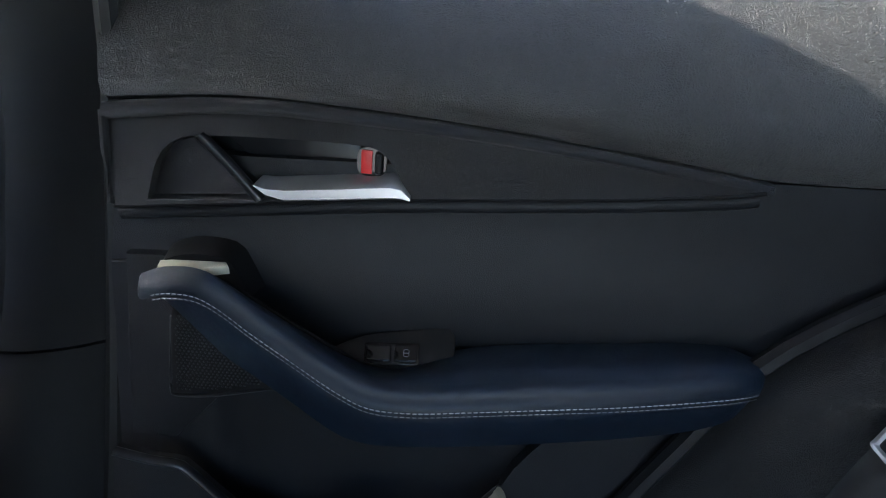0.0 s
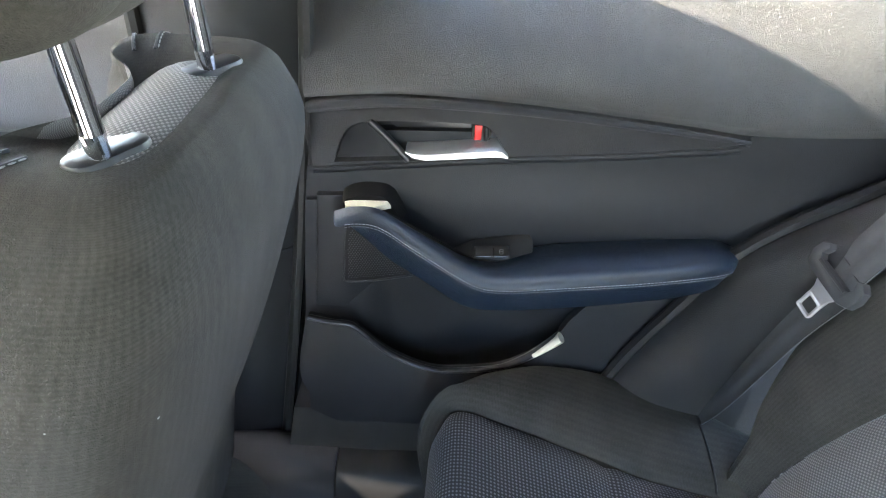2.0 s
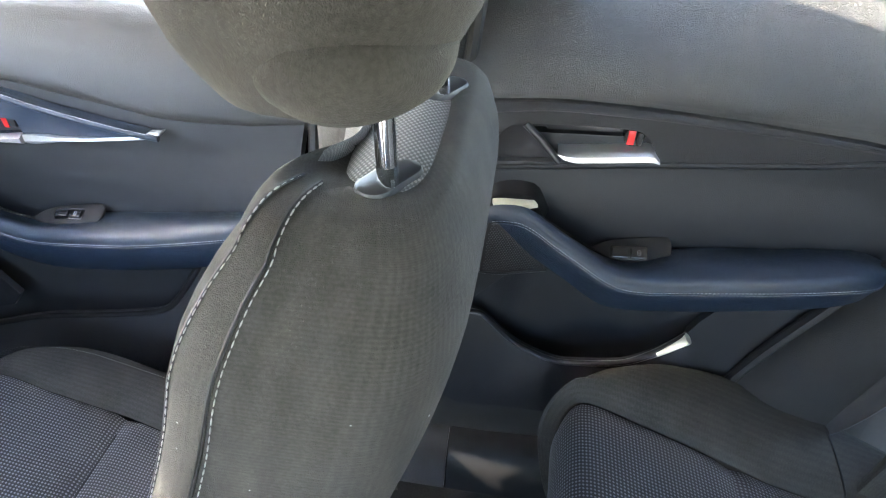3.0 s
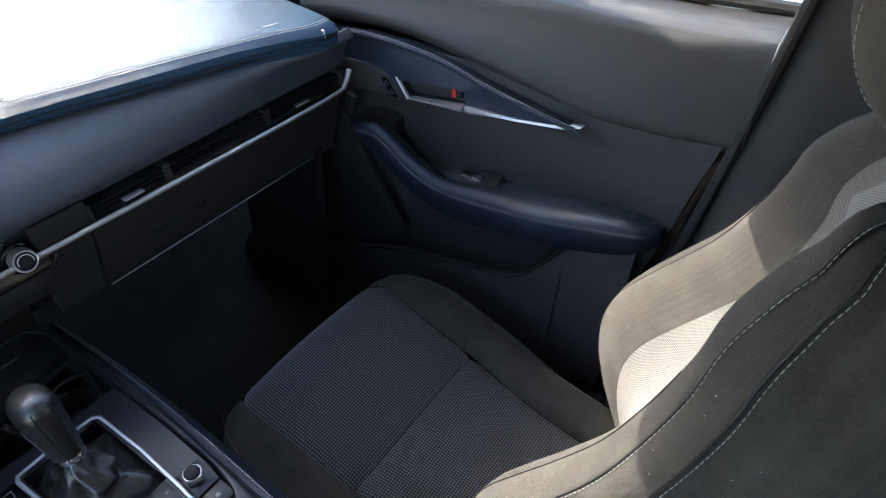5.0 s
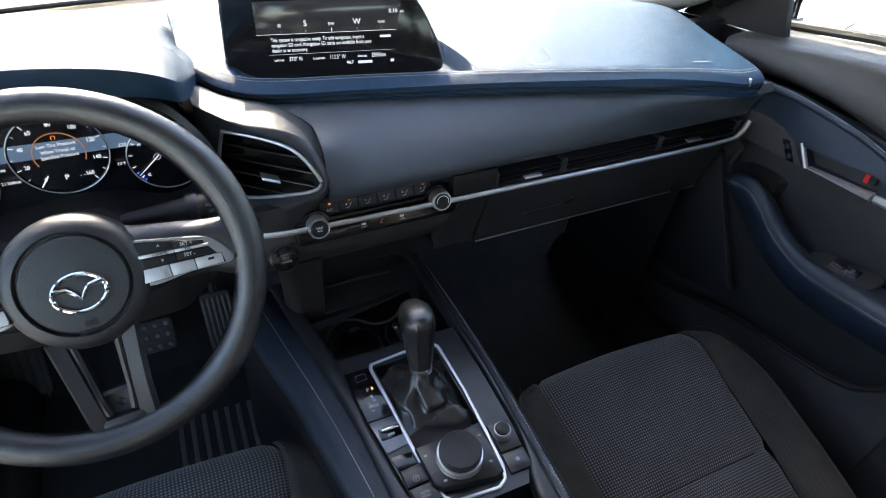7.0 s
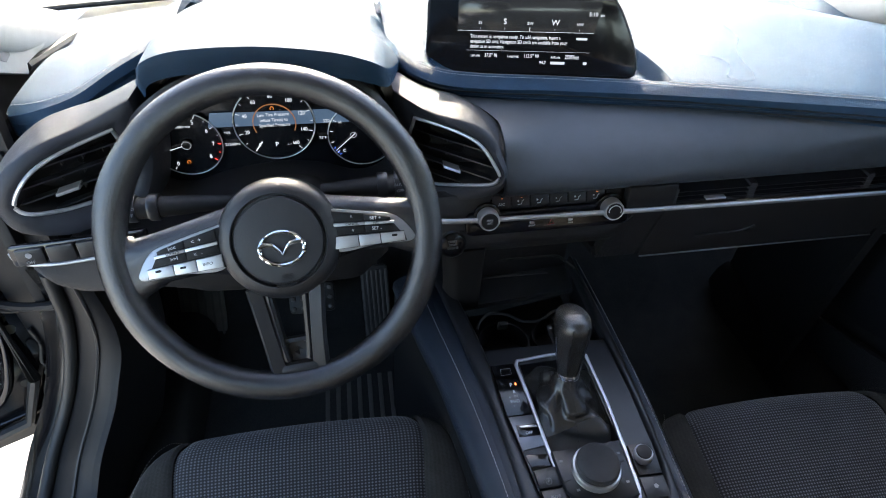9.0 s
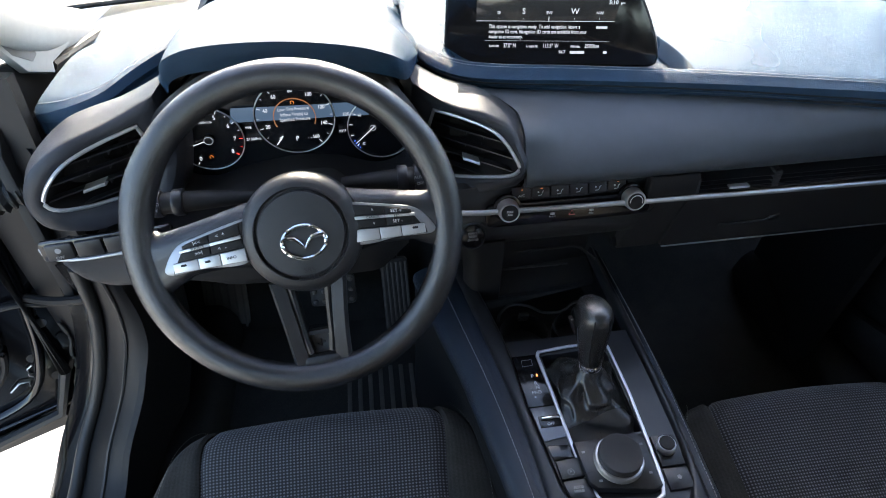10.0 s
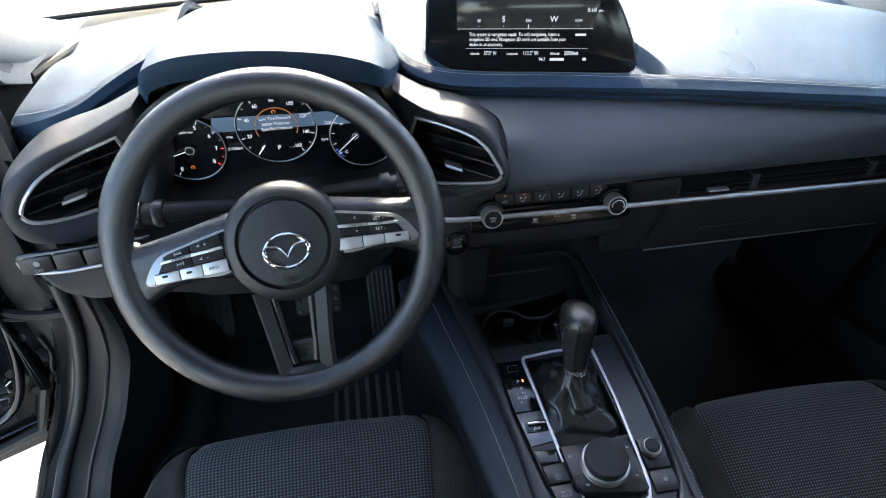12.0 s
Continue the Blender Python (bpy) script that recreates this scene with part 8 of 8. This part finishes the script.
part("bottom_strip", loft([[DO(a, 0.470, d), DO(a, 0.496, d - 0.004), DO(a, 0.500, d + 0.008), DO(a, 0.470, d + 0.012)] for a, d in ((0.005, -0.062), (0.3, -0.062), (0.88, -0.062))]), RUBBER, od)
for pts, r in ((((0.030, 0.97), (0.040, 0.84), (0.052, 0.74), (0.070, 0.65), (0.105, 0.575), (0.17, 0.55), (0.30, 0.545)), 0.013), (((0.075, 0.97), (0.082, 0.84), (0.096, 0.74), (0.120, 0.67), (0.17, 0.62), (0.30, 0.605)), 0.009), (((0.012, 0.525), (0.10, 0.520), (0.30, 0.518)), 0.007)):
    part("pressed_rib", tube(spline([DO(a, z, -0.056) for a, z in pts], 30), r, 10, flat=0.7), DARKPAINT, od)
part("speaker_rim", tube([DO(0.205 + 0.095 * math.cos(q), 0.69 + 0.095 * math.sin(q), -0.064) for q in [2 * math.pi * k / 40 for k in range(40)]], 0.006, 8, closed=True), SHADEPL, od, "black speaker ring in the door")
door_z = axes(DO(0, 0, -0.056), tuple(way), (0, 0, 1))                   # local x along the door, y up
for a, z, r in ((0.036, 0.748, 0.0065), (0.046, 0.703, 0.0065), (0.020, 0.640, 0.005), (0.030, 0.590, 0.005)):
    part("bolt", lathe([(r * 1.5, 0), (r * 1.5, 0.002), (r, 0.003), (r, 0.008), (r * 0.6, 0.010)], door_z @ Matrix.Translation((a, z, 0)), 10), METAL, od, "zinc door bolt")
for a, z in ((0.056, 0.675), (0.050, 0.728), (0.082, 0.64), (0.066, 0.585)):
    part("plug", lathe([(0.009, 0), (0.009, 0.002), (0.006, 0.004)], door_z @ Matrix.Translation((a, z, 0)), 12), RUBBER, od)
part("clip", tube([DO(a, z, -0.060) for a, z in ((0.088, 0.630), (0.097, 0.625), (0.099, 0.610), (0.093, 0.604))], 0.0016, 6), METAL, od)
part("clip", tube([DO(a, z, -0.060) for a, z in ((0.135, 0.590), (0.118, 0.602), (0.104, 0.598), (0.108, 0.588))], 0.0016, 6), METAL, od)
part("cable", tube(spline([DO(a, z, -0.066) for a, z in ((-0.02, 0.745), (0.02, 0.742), (0.05, 0.757), (0.09, 0.762), (0.16, 0.745), (0.24, 0.74))], 24), 0.0045, 8), RUBBER, od)
part("cable", tube(spline([DO(a, z, -0.066) for a, z in ((0.020, 0.700), (0.018, 0.66), (0.028, 0.63), (0.030, 0.60), (0.046, 0.565), (0.052, 0.535))], 24), 0.0030, 8), RUBBER, od)
for z in (0.655, 0.90):
    hg = part("hinge", block(axes((-0.775, 0.725, z), (1, 0, 0), (0, 0, 1)), 0.05, 0.062, 0.02, 0.004), DARKPAINT, od)
    part("hinge_pin", tube([(-0.806, 0.712, z - 0.036), (-0.806, 0.712, z + 0.036)], 0.0065, 10), METAL, hg)
    part("hinge_arm", tube(spline([(-0.806, 0.712, z), (-0.812, 0.722, z), DO(0.03, z, -0.058)], 8), 0.010, 8, flat=1.8), DARKPAINT, hg)
    for dx, dz in ((-0.010, 0.016), (0.010, -0.014)):
        part("bolt", lathe([(0.008, 0), (0.008, 0.005), (0.005, 0.007)], axes((-0.765 + dx, 0.704, z + dz), (1, 0, 0), (0, 0, 1)), 8), METAL, hg)
part("check_strap", tube(spline([(-0.70, 0.64, 0.79), (-0.76, 0.66, 0.775), (-0.84, 0.70, 0.76), (-0.90, 0.73, 0.75)], 14), 0.007, 8), SHADEPL, od)
part("wiring_boot", tube(spline([(-0.72, 0.68, 0.96), (-0.77, 0.665, 0.955), (-0.82, 0.70, 0.95)], 40), lambda t: 0.017 + 0.003 * math.sin(t * 75), 12), RUBBER, od, "ribbed rubber wiring boot")
part("seal", tube([DO(a, z, -0.070) for a, z in ((0.07, 1.0), (0.05, 0.9), (0.05, 0.6), (0.09, 0.51), (0.3, 0.49), (0.85, 0.49))], 0.010, 8), RUBBER, od)

# ---- door mirror outside the passenger window ----
dm = thing("door_mirror", "black door mirror outside the front passenger window", "wing mirror", at=(0.98, 0.72, 1.05))
mc = Vector((0.985, 0.735, 1.075))
shell = []
for f, d in ((0.30, 0.085), (0.70, 0.07), (0.95, 0.035), (1.0, 0.0), (0.97, -0.010)):
    shell.append([mc + Vector((0.115 * f * math.copysign(abs(math.cos(a)) ** 0.7, math.cos(a)), d, 0.072 * f * math.copysign(abs(math.sin(a)) ** 0.7, math.sin(a)))) for a in [2 * math.pi * k / 32 for k in range(32)]])
part("housing", loft(shell), PAINT, dm)
part("glass", loft([[mc + Vector((0.104 * f * math.copysign(abs(math.cos(a)) ** 0.7, math.cos(a)), y, 0.062 * f * math.copysign(abs(math.sin(a)) ** 0.7, math.sin(a)))) for a in [2 * math.pi * k / 32 for k in range(32)]] for f, y in ((1, -0.0105), (1, -0.014))]), MIRROR, dm, "mirror glass")
part("arm", tube([(0.80, 0.72, 1.03), (0.86, 0.735, 1.03), (0.90, 0.74, 1.04)], 0.022, 12), PAINT, dm)
